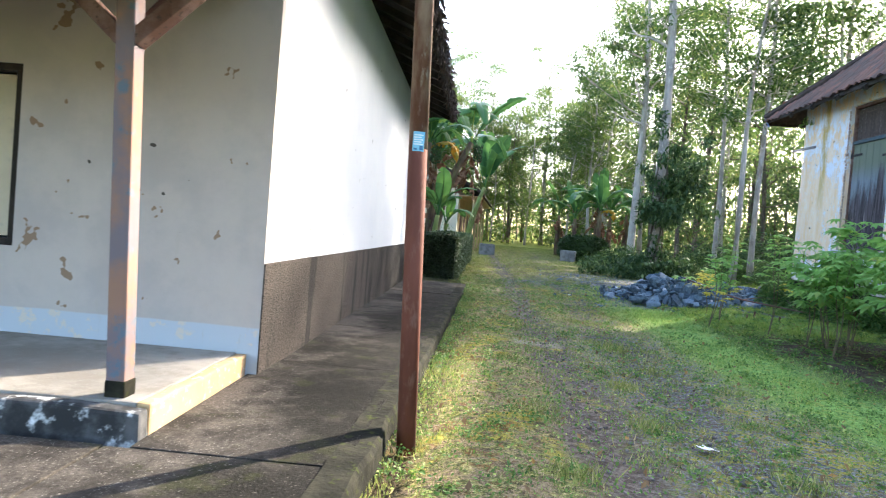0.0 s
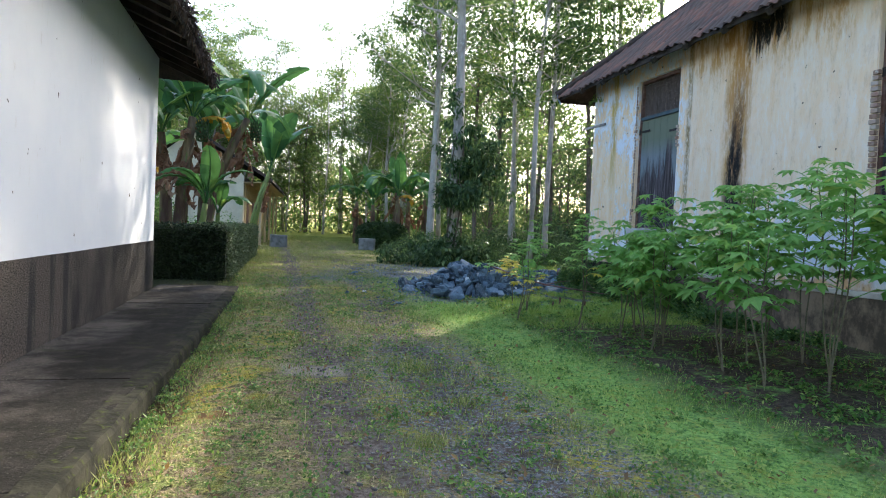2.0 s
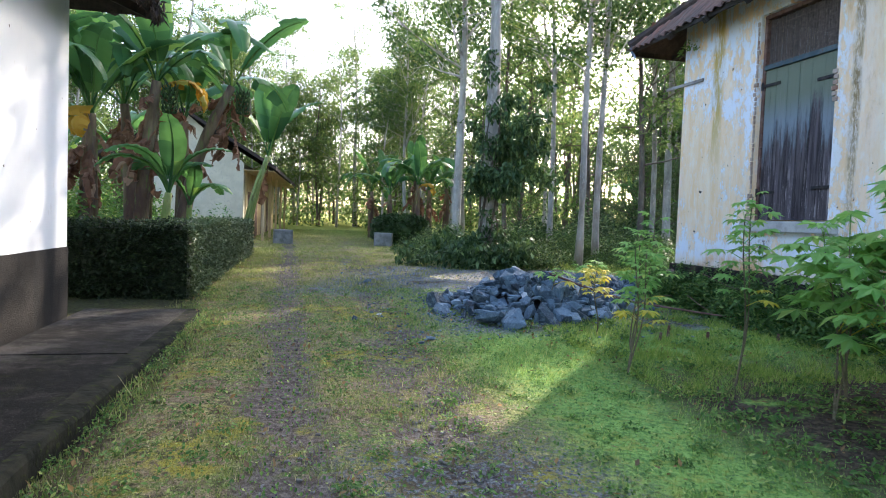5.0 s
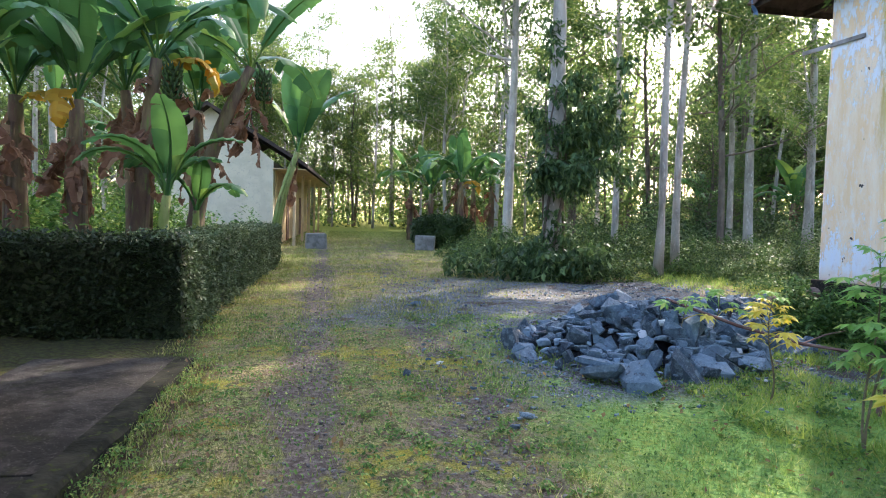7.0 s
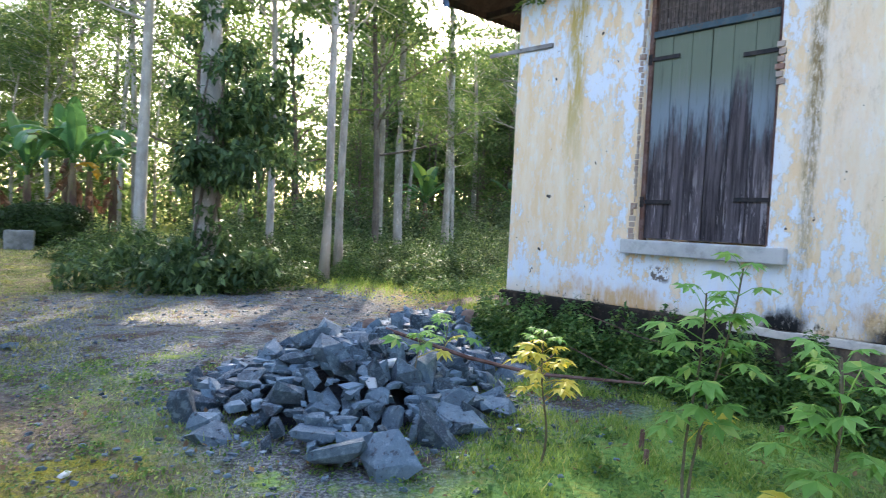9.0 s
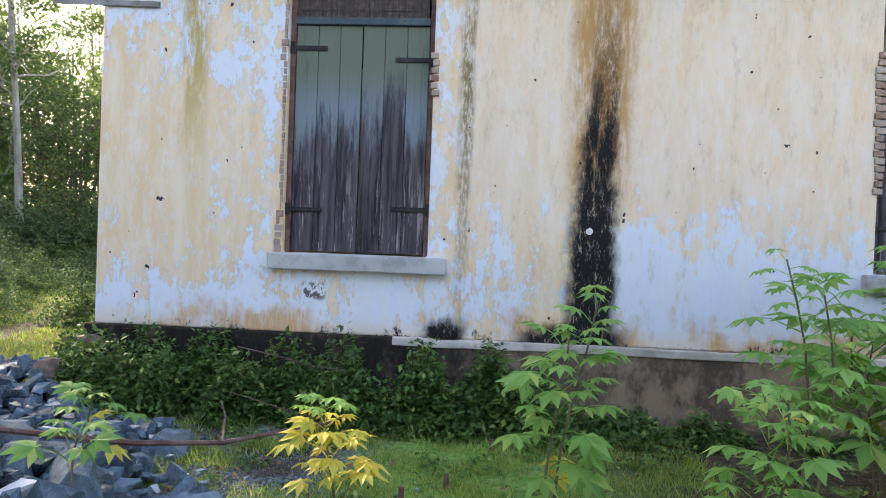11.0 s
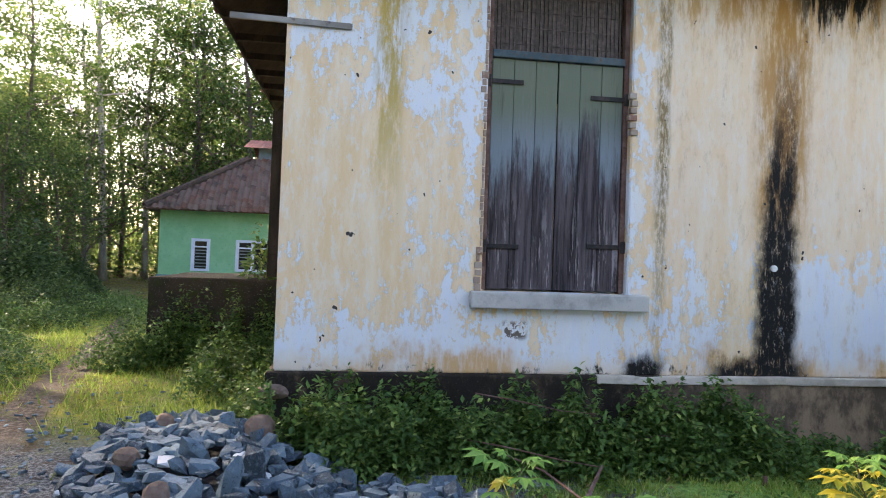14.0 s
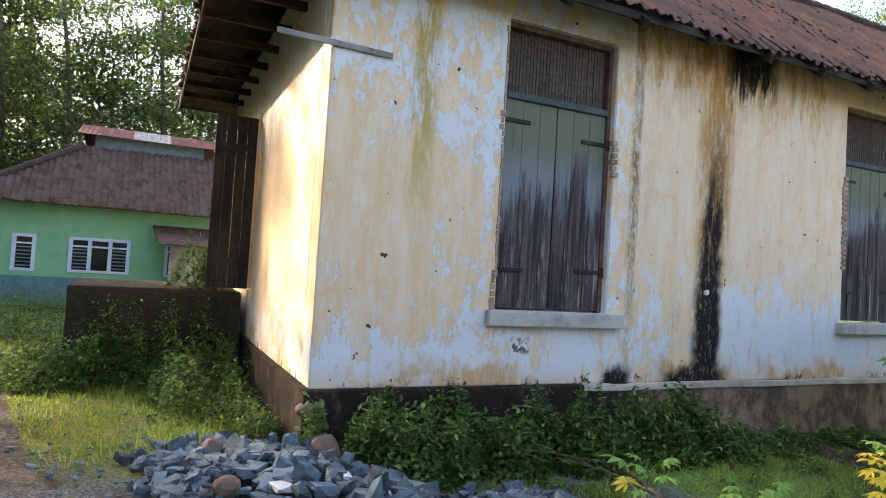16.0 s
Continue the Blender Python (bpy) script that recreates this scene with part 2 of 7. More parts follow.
    run2 = n.mul(n.near(n.add(n.y, n.mul(n.sub(streak, 0.5), 0.16)), 10.53, 0.025, 0.07), n.mul(n.ramp(streak, 0.26, 0.5), n.mul(n.ramp(drip, 0.34, 0.54, 0.2, 1.0), n.ramp(n.noise(36, 6, 0.8, (1, 1, 0.3), shift=69), 0.36, 0.56, 0.15, 1.0))))
    col = n.mix(n.mul(run2, n.ramp(n.z, 0.6, 2.8, 0.35, 0.95)), col, (0.25, 0.165, 0.07))
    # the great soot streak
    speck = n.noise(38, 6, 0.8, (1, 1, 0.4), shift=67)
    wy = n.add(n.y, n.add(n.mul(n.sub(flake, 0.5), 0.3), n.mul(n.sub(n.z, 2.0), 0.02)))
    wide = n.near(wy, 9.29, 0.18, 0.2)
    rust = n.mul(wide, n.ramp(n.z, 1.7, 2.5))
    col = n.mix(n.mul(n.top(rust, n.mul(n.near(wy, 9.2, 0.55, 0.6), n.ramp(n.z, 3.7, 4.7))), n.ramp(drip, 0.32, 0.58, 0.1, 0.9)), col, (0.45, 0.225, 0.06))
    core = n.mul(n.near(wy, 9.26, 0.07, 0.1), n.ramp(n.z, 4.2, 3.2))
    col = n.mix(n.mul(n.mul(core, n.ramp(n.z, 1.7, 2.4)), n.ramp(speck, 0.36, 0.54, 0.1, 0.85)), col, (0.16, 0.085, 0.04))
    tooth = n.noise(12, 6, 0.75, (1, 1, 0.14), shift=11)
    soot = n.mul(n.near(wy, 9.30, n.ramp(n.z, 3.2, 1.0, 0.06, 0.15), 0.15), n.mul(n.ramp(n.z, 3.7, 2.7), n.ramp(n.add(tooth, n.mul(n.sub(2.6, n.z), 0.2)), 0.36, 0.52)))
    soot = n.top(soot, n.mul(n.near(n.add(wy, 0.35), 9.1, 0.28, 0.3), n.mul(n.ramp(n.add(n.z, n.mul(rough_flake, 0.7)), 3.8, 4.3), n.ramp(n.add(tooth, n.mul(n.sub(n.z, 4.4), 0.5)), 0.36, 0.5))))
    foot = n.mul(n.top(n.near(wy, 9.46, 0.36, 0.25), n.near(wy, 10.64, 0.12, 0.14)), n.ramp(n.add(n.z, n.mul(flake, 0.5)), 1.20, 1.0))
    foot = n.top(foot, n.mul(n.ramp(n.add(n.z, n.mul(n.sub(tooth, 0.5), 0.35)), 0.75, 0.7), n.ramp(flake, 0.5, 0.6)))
    spall = n.mul(n.mul(n.near(n.y, 11.93, 0.08, 0.06), n.near(n.z, 1.07, 0.05, 0.06)), n.ramp(n.noise(14, 5, 0.7, shift=23), 0.5, 0.54))
    col = n.mix(spall, col, (0.16, 0.13, 0.11))
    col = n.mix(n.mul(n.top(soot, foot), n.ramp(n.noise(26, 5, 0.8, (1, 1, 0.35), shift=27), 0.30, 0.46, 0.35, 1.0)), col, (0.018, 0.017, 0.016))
    col = n.mix(n.mul(n.ramp(fine, 0.62, 0.7), 0.35), col, (0.35, 0.30, 0.22))
    pits = n.noise(9, 2, 0.5, shift=21)
    col = n.mix(n.ramp(pits, 0.735, 0.75), col, (0.06, 0.05, 0.045))
    n.bump(n.add(n.mul(n.ramp(edge, 0.54, 0.58), -0.8), n.mul(fine, 0.5)), 0.45, 0.006)
    return n.done(col, 0.9, 0.15)


def white_wall_material():
    n = Nodes("whitewashed_plaster")
    big, fine, spots = n.noise(0.9, 4, 0.6), n.noise(30, 4, 0.7, shift=3), n.noise(4.2, 3, 0.55, shift=14)
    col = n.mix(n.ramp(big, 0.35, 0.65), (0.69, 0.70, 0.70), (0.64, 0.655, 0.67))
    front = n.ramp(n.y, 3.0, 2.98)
    # porch face tan and stained, darkened further for the shade under its roof
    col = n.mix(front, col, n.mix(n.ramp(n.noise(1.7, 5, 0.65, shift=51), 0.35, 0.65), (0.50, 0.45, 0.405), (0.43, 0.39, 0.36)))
    col = n.mix(n.mul(front, n.ramp(spots, 0.655, 0.668)), col, (0.27, 0.19, 0.13))
    blue = n.mul(front, n.ramp(n.add(n.z, n.mul(n.sub(big, 0.5), 0.06)), 0.36, 0.345))
    blue_col = n.mix(n.ramp(n.noise(7, 4, 0.7), 0.55, 0.63), (0.47, 0.52, 0.57), (0.60, 0.55, 0.48))
    col = n.mix(blue, col, blue_col)
    pits = n.noise(7, 2, 0.5, shift=31)
    col = n.mix(n.ramp(pits, 0.76, 0.775), col, (0.08, 0.07, 0.06))
    col = n.mix(n.mul(n.ramp(n.noise(14, 4, 0.7, (1, 1, 0.25), shift=8), 0.62, 0.72), 0.3), col, (0.45, 0.41, 0.34))
    n.bump(n.add(big, n.mul(fine, 0.4)), 0.3, 0.006)
    return n.done(col, 0.88, 0.2)


def dado_material():
    n = Nodes("rough_cast_dado")
    pock, big = n.noise(58, 5, 0.7, (1, 0.6, 1.4)), n.noise(3.0, 4, 0.6, (1, 1, 0.12))
    col = n.mix(n.ramp(pock, 0.32, 0.66), (0.022, 0.02, 0.018), (0.15, 0.126, 0.105))
    col = n.mix(n.mul(n.ramp(big, 0.52, 0.64), 0.75), col, (0.025, 0.024, 0.024))
    algae = n.ramp(n.add(n.y, n.mul(n.sub(n.noise(1.3, 5, 0.65, (1, 1, 0.5), shift=12), 0.5), 7.0)), 7.5, 10.0)
    col = n.mix(n.mul(algae, 0.8), col, (0.014, 0.014, 0.014))
    n.bump(pock, 1.0, 0.02)
    return n.done(col, 0.95, 0.15)


def shutter_material():
    """Weathered boards: green paint at the top, bare grey-brown wood below."""
    n = Nodes("weathered_painted_boards")
    grain = n.noise(16, 6, 0.75, (1, 1, 0.05))
    worn = n.noise(7, 6, 0.75, (1, 1, 0.12), shift=6)
    bare = n.mix(n.ramp(grain, 0.35, 0.65), (0.016, 0.012, 0.014), (0.105, 0.086, 0.09))
    paint = n.mix(n.ramp(n.z, 2.75, 3.25), (0.19, 0.225, 0.25), (0.15, 0.17, 0.12))
    paint = n.mix(n.ramp(grain, 0.55, 0.7), paint, (0.09, 0.10, 0.07))
    f = n.ramp(n.add(n.z, n.add(n.mul(n.sub(worn, 0.5), 2.2), n.mul(n.sub(n.rand, 0.5), 0.5))), 2.45, 2.95)
    col = n.mix(f, bare, paint)
    col = n.mix(n.mul(n.ramp(n.noise(11, 6, 0.8, (1, 1, 0.07), shift=33), 0.56, 0.62), n.ramp(n.z, 2.5, 1.7, 0.12, 0.9)), col, (0.30, 0.26, 0.26))
    n.bump(grain, 0.5, 0.006)
    return n.done(col, 0.8, 0.25)


def moss_concrete(name, base, dark, moss, amount):
    n = Nodes(name)
    big, mid, fine = n.noise(0.8, 4, 0.6), n.noise(4, 5, 0.65, shift=2), n.noise(50, 3, 0.7, shift=4)
    col = n.mix(n.ramp(n.add(n.mul(big, 0.6), n.mul(mid, 0.4)), 0.42, 0.6), base, dark)
    col = n.mix(n.mul(n.ramp(fine, 0.6, 0.7), 0.6), col, (0.32, 0.31, 0.29))
    col = n.mix(n.mul(n.ramp(mid, 0.5, 0.62), amount), col, moss)
    n.bump(n.add(fine, mid), 0.5, 0.008)
    return n.done(col, 0.92, 0.2)


def pavement_material():
    """Worn cement, pale where it is trodden, black with algae towards the kerb."""
    n = Nodes("stained_concrete")
    big, mid, fine = n.noise(0.9, 5, 0.65), n.noise(5, 6, 0.7, shift=2), n.noise(55, 4, 0.75, shift=4)
    col = n.mix(n.ramp(n.add(n.mul(big, 0.55), n.mul(mid, 0.45)), 0.42, 0.58), (0.105, 0.092, 0.078), (0.03, 0.027, 0.023))
    col = n.mix(n.ramp(fine, 0.36, 0.6, 0.55, 0.0), col, (0.03, 0.027, 0.022))
    band = n.ramp(n.add(n.x, n.mul(n.sub(big, 0.5), 1.6)), -1.8, -1.3)
    band = n.mul(band, n.ramp(n.y, 9.0, 11.2, 1.0, 0.55))
    col = n.mix(n.mul(band, n.ramp(mid, 0.3, 0.55, 0.7, 0.97)), col, (0.013, 0.012, 0.01))
    col = n.mix(n.mul(n.ramp(n.noise(3.2, 5, 0.7, shift=33), 0.56, 0.66), 0.5), col, (0.03, 0.034, 0.012))
    col = n.mix(n.mul(n.ramp(n.noise(80, 2, 0.6, shift=37), 0.63, 0.69), n.ramp(band, 0.0, 1.0, 0.6, 0.2)), col, (0.3, 0.28, 0.25))
    n.bump(n.add(fine, mid), 0.7, 0.01)
    return n.done(col, 0.96, 0.08)


def plinth_material():
    """Tan cement render, black with old algae towards the corner."""
    n = Nodes("dirty_plinth")
    big, mid, fine = n.noise(1.2, 5, 0.65), n.noise(6, 6, 0.7, (1, 1, 0.6), shift=2), n.noise(45, 4, 0.75, shift=4)
    col = n.mix(n.ramp(n.add(n.mul(big, 0.5), n.mul(mid, 0.5)), 0.42, 0.58), (0.30, 0.21, 0.14), (0.10, 0.075, 0.055))
    algae = n.ramp(n.add(n.y, n.mul(n.sub(big, 0.5), 2.5)), 9.9, 11.0)
    col = n.mix(n.mul(algae, n.ramp(mid, 0.3, 0.5, 0.75, 0.97)), col, (0.02, 0.017, 0.014))
    col = n.mix(n.mul(n.ramp(fine, 0.6, 0.7), 0.4), col, (0.22, 0.18, 0.14))
    n.bump(n.add(fine, mid), 0.6, 0.01)
    return n.done(col, 0.95, 0.12)


def stone_material():
    """Freshly split andesite: dark to mid blue-grey, dusty pale faces."""
    n = Nodes("split_blue_grey_andesite")
    pick = n.op("FRACT", n.add(n.rand, n.mul(n.island, 2.3)))
    fine, mid = n.noise(60, 4, 0.7, vec=n.obj), n.noise(3.0, 5, 0.7, vec=n.obj, shift=3)
    col = n.mix(pick, (0.022, 0.04, 0.056), (0.13, 0.195, 0.245))
    col = n.mix(n.mul(n.ramp(mid, 0.5, 0.64), 0.5), col, (0.215, 0.29, 0.335))
    col = n.mix(n.ramp(mid, 0.44, 0.34), col, (0.035, 0.045, 0.06))
    col = n.mix(n.ramp(n.op("FRACT", n.mul(pick, 9.7)), 0.98, 0.99), col, (0.55, 0.56, 0.57))
    col = n.mix(n.mul(n.ramp(fine, 0.56, 0.66), 0.5), col, (0.33, 0.35, 0.37))
    n.bump(n.add(mid, n.mul(fine, 0.3)), 0.7, 0.02)
    return n.done(col, 0.72, 0.35)


M_GROUND = ground_material()
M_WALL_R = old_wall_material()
M_WALL_L = white_wall_material()
M_DADO = dado_material()
M_SHUTTER = shutter_material()
M_PLINTH = plinth_material()
M_PAVE = pavement_material()
M_KERB = plain("black_mossy_kerb", (0.012, 0.012, 0.009), (0.03, 0.029, 0.02), 4, (0.035, 0.045, 0.01), 16, rough=0.97, bump=0.8, dist=0.012, spec=0.08)
M_PORCH = moss_concrete("worn_porch_cement", (0.33, 0.305, 0.265), (0.22, 0.205, 0.18), (0.2, 0.16, 0.12), 0.25)
# chipped edge, with the orange of the sun on it put into the colour
M_PORCH_EDGE = plain("chipped_sun_orange_edge", (0.55, 0.36, 0.17), (0.42, 0.30, 0.18), 8, (0.5, 0.48, 0.44), 20)
M_SPLASH = plain("black_white_splashed_step", (0.03, 0.03, 0.03), (0.10, 0.10, 0.10), 6, (0.72, 0.72, 0.70), 7)
M_MOSSWALL = moss_concrete("mossy_black_brickwork", (0.045, 0.035, 0.025), (0.02, 0.018, 0.014), (0.03, 0.04, 0.01), 0.8)
M_TILE = plain("old_clay_roof_tile", (0.22, 0.10, 0.066), (0.09, 0.055, 0.045), 1.6, (0.10, 0.075, 0.06), 14, vary=0.8)
M_TILE_GREY = plain("grey_brown_roof_tile", (0.12, 0.052, 0.034), (0.04, 0.03, 0.025), 3.0, (0.13, 0.095, 0.078), 9, vary=0.9)
M_TILE_DARK = plain("blackened_roof_tile", (0.05, 0.038, 0.032), (0.09, 0.06, 0.045), 3, (0.02, 0.018, 0.016), 14, vary=0.4)
M_RAFTER = plain("dark_old_timber", (0.022, 0.018, 0.015), (0.045, 0.035, 0.028), 5, (0.013, 0.011, 0.01), 30, stretch=(1, 1, 0.3))
M_POST = plain("flaking_post_paint", (0.17, 0.14, 0.15), (0.27, 0.155, 0.105), 4, (0.11, 0.15, 0.19), 9)
M_POLE = plain("rusty_steel_pole", (0.12, 0.045, 0.03), (0.16, 0.06, 0.04), 5, (0.19, 0.10, 0.075), 16, rough=0.85, stretch=(1, 1, 0.3), spec=0.12)
M_POLE_TOP = plain("weathered_pole_top", (0.30, 0.22, 0.17), (0.14, 0.065, 0.045), 7, (0.36, 0.32, 0.28), 18, rough=0.75, stretch=(1, 1, 0.3))
M_STICKER = plain("blue_printed_label", (0.20, 0.52, 0.72), (0.26, 0.58, 0.76), 12, rough=0.5, bump=0.02)
M_STICKER_INK = plain("pale_label_print", (0.75, 0.82, 0.86), (0.6, 0.7, 0.78), 30, rough=0.5, bump=0.02)
M_STICKER_DARK = plain("dark_label_print", (0.05, 0.16, 0.30), (0.08, 0.2, 0.34), 30, rough=0.5, bump=0.02)
M_WOOD = plain("grey_bare_timber", (0.22, 0.20, 0.18), (0.34, 0.32, 0.30), 6, (0.12, 0.1, 0.09), 30, stretch=(1, 0.3, 0.3))
M_FRAME = plain("teal_grey_painted_timber", (0.055, 0.085, 0.10), (0.09, 0.12, 0.13), 8, (0.12, 0.08, 0.06), 25)
M_JAMB = plain("red_brown_old_frame", (0.12, 0.06, 0.045), (0.19, 0.12, 0.10), 8, (0.05, 0.035, 0.03), 25)
M_IRON = plain("black_iron_strap", (0.018, 0.018, 0.02), (0.05, 0.04, 0.036), 14, rough=0.6, metal=0.3)
M_BRICK = plain("bare_red_brick", (0.24, 0.125, 0.09), (0.34, 0.24, 0.18), 9, (0.46, 0.38, 0.31), 26, vary=0.8)
M_CAP = moss_concrete("dirty_cement_lip", (0.64, 0.56, 0.47), (0.46, 0.40, 0.33), (0.2, 0.17, 0.13), 0.3)
M_SILL = moss_concrete("cement_sill", (0.50, 0.48, 0.45), (0.36, 0.34, 0.32), (0.25, 0.23, 0.2), 0.3)
M_MAT = plain("dark_split_bamboo", (0.10, 0.075, 0.065), (0.17, 0.13, 0.11), 20, (0.05, 0.04, 0.035), 60, vary=0.6)
M_CHIP = plain("weathered_gravel", (0.055, 0.05, 0.046), (0.14, 0.13, 0.118), 9, (0.24, 0.23, 0.215), 40, vary=0.6)
# near-black colour that paints shade into the gaps of the heap
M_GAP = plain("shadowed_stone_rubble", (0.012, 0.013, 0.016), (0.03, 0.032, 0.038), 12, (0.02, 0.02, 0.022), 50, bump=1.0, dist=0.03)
M_DARK = plain("dark_room_inside", (0.03, 0.028, 0.026), (0.045, 0.04, 0.036), 3)
M_STONE = stone_material()
M_STONE_RED = plain("reddish_field_stone", (0.16, 0.105, 0.08), (0.24, 0.17, 0.13), 9, (0.10, 0.085, 0.08), 40, local=True)
M_BLOCK = moss_concrete("grey_concrete_block", (0.25, 0.24, 0.22), (0.13, 0.125, 0.115), (0.11, 0.11, 0.08), 0.4)
M_BARK = plain("pale_grey_bark", (0.36, 0.33, 0.285), (0.21, 0.19, 0.16), 3, (0.47, 0.44, 0.39), 14, rough=0.9, bump=0.5, dist=0.01, stretch=(1, 1, 0.4), local=True, vary=0.25)
M_BARK_DARK = plain("brown_bark", (0.10, 0.08, 0.065), (0.16, 0.13, 0.10), 6, (0.06, 0.05, 0.04), 20, rough=0.95, bump=0.6, dist=0.015, stretch=(1, 1, 0.4), local=True)
M_LEAF = leafy("tree_leaves", (0.042, 0.09, 0.026), (0.125, 0.19, 0.052), (0.24, 0.27, 0.08), 0.55)
# paler copy of the tree leaves, with sunlight mixed into the colour
M_LEAF_SUN = leafy("pale_sunlit_leaves", (0.07, 0.125, 0.036), (0.175, 0.25, 0.07), (0.30, 0.33, 0.11), 0.55)
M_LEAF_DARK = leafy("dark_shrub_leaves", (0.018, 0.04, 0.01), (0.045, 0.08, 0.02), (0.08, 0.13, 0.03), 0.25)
M_CLIMB = leafy("climber_leaves", (0.03, 0.065, 0.022), (0.09, 0.15, 0.05), (0.18, 0.26, 0.09), 0.35)
M_WEED = leafy("weed_leaves", (0.05, 0.125, 0.024), (0.17, 0.29, 0.055), (0.36, 0.43, 0.11), 0.4)
# darker copy of the weed leaves, the shade under the trees put into it
M_UNDER = leafy("shaded_undergrowth_leaves", (0.025, 0.06, 0.014), (0.10, 0.175, 0.04), (0.22, 0.29, 0.07), 0.35)
M_WALLWEED = leafy("plinth_weed_leaves", (0.035, 0.09, 0.02), (0.13, 0.235, 0.05), (0.27, 0.36, 0.09), 0.35)
# near-black copy for the hedge front, with its shade put into the colour
M_HEDGE_SHADE = leafy("shade_tinted_hedge_leaves", (0.01, 0.02, 0.007), (0.028, 0.048, 0.014), (0.06, 0.09, 0.03), 0.2)
# hedge leaves towards the lane, tinted lighter for the skylight there
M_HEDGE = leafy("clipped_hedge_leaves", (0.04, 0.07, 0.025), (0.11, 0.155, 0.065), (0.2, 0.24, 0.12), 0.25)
M_GRASS = leafy("grass_blades", (0.11, 0.16, 0.035), (0.34, 0.37, 0.11), (0.52, 0.45, 0.23), 0.45, 0.6)
M_LAWN = leafy("fresh_grass_blades", (0.12, 0.22, 0.045), (0.36, 0.50, 0.12), (0.55, 0.54, 0.17), 0.45, 0.6)
M_RANK = leafy("rank_grass_blades", (0.16, 0.27, 0.045), (0.42, 0.52, 0.11), (0.55, 0.52, 0.18), 0.5, 0.6)
M_CASSAVA = leafy("cassava_leaves", (0.17, 0.36, 0.075), (0.28, 0.48, 0.12), (0.40, 0.52, 0.13), 0.5)
M_CASSAVA_Y = leafy("yellow_cassava_leaves", (0.6, 0.5, 0.05), (0.72, 0.62, 0.12), (0.45, 0.5, 0.08), 0.4)
M_STEM = plain("woody_cassava_stem", (0.17, 0.135, 0.085), (0.11, 0.10, 0.055), 10, (0.22, 0.2, 0.14), 40, local=True)
M_BANANA = leafy("banana_leaf", (0.05, 0.135, 0.045), (0.12, 0.26, 0.065), (0.26, 0.38, 0.07), 0.4, 0.38)
M_BANANA_Y = leafy("yellowing_banana_leaf", (0.45, 0.24, 0.02), (0.5, 0.3, 0.03), (0.35, 0.28, 0.03), 0.4)
M_BANANA_DRY = leafy("dry_brown_banana_leaf", (0.13, 0.06, 0.032), (0.27, 0.145, 0.085), (0.34, 0.22, 0.14), 0.25, 0.8)
M_FRUIT = plain("unripe_banana_skin", (0.05, 0.085, 0.025), (0.03, 0.055, 0.02), 9, (0.08, 0.12, 0.04), 30, rough=0.6)
M_BANANA_STEM = plain("banana_stem_sheaths", (0.10, 0.06, 0.045), (0.20, 0.15, 0.08), 4, (0.14, 0.17, 0.05), 12, stretch=(1, 1, 0.25), local=True)
M_BANANA_STEM_G = plain("green_banana_stem", (0.17, 0.22, 0.06), (0.26, 0.27, 0.10), 5, (0.12, 0.08, 0.05), 12, stretch=(1, 1, 0.25), local=True)
M_GREEN = plain("mint_green_render", (0.19, 0.46, 0.28), (0.23, 0.51, 0.33), 2, (0.16, 0.38, 0.25), 12)
M_TEAL = plain("blue_green_skirting", (0.09, 0.20, 0.24), (0.12, 0.24, 0.27), 3, (0.07, 0.14, 0.12), 9)
M_BLUEFRAME = plain("blue_white_window_paint", (0.55, 0.66, 0.85), (0.62, 0.72, 0.88), 5, rough=0.6)
M_CREAM = plain("cream_render", (0.60, 0.53, 0.39), (0.52, 0.46, 0.34), 2, (0.46, 0.41, 0.33), 10)
M_BOARDS = plain("bleached_timber_front", (0.55, 0.42, 0.24), (0.42, 0.31, 0.18), 4, (0.3, 0.22, 0.13), 14, stretch=(1, 1, 0.2))
M_ZINC = plain("rusted_sheet_roof", (0.26, 0.09, 0.075), (0.16, 0.06, 0.05), 2, (0.32, 0.16, 0.13), 10, rough=0.6)
M_ZINC_NEW = plain("bare_zinc_sheet", (0.5, 0.5, 0.5), (0.42, 0.3, 0.26), 5, (0.58, 0.58, 0.58), 14, rough=0.5, metal=0.4)
M_GREYBLUE = plain("grey_blue_boarding", (0.17, 0.22, 0.27), (0.13, 0.17, 0.21), 4)
M_LITTER = plain("dirty_white_plastic", (0.75, 0.75, 0.76), (0.62, 0.6, 0.58), 12, rough=0.5)
M_TARP = plain("blue_tarpaulin_scrap", (0.08, 0.16, 0.30), (0.12, 0.22, 0.36), 8, rough=0.5)
M_DRYLEAF = leafy("fallen_leaves", (0.14, 0.09, 0.05), (0.26, 0.16, 0.06), (0.32, 0.18, 0.05), 0.2, 0.8)

def glass_material():
    n = Nodes("window_glass")
    n.bsdf.inputs["Transmission Weight"].default_value = 0.0
    return n.done((0.02, 0.022, 0.025), 0.08, 0.6)


M_GLASS = glass_material()


# ---- mesh helpers ----
def mesh_of(name, bm, material, smooth=False):
    me = bpy.data.meshes.new(name)
    bm.normal_update()
    bm.to_mesh(me)
    bm.free()
    for m in (material if isinstance(material, (list, tuple)) else (material,)):
        me.materials.append(m)
    if smooth:
        me.polygons.foreach_set("use_smooth", [True] * len(me.polygons))
    return me


def part(name, bm, material, parent=None, label="", smooth=False):
    ob = new(name, mesh_of(name, bm, material, smooth))
    ob.parent = parent
    return tagged(ob, label)


def piece(name, me, parent, m):
    """One more object on a shared mesh, at m within its parent."""
    ob = new(name, me)
    ob.parent = parent
    ob.matrix_basis = m
    return ob


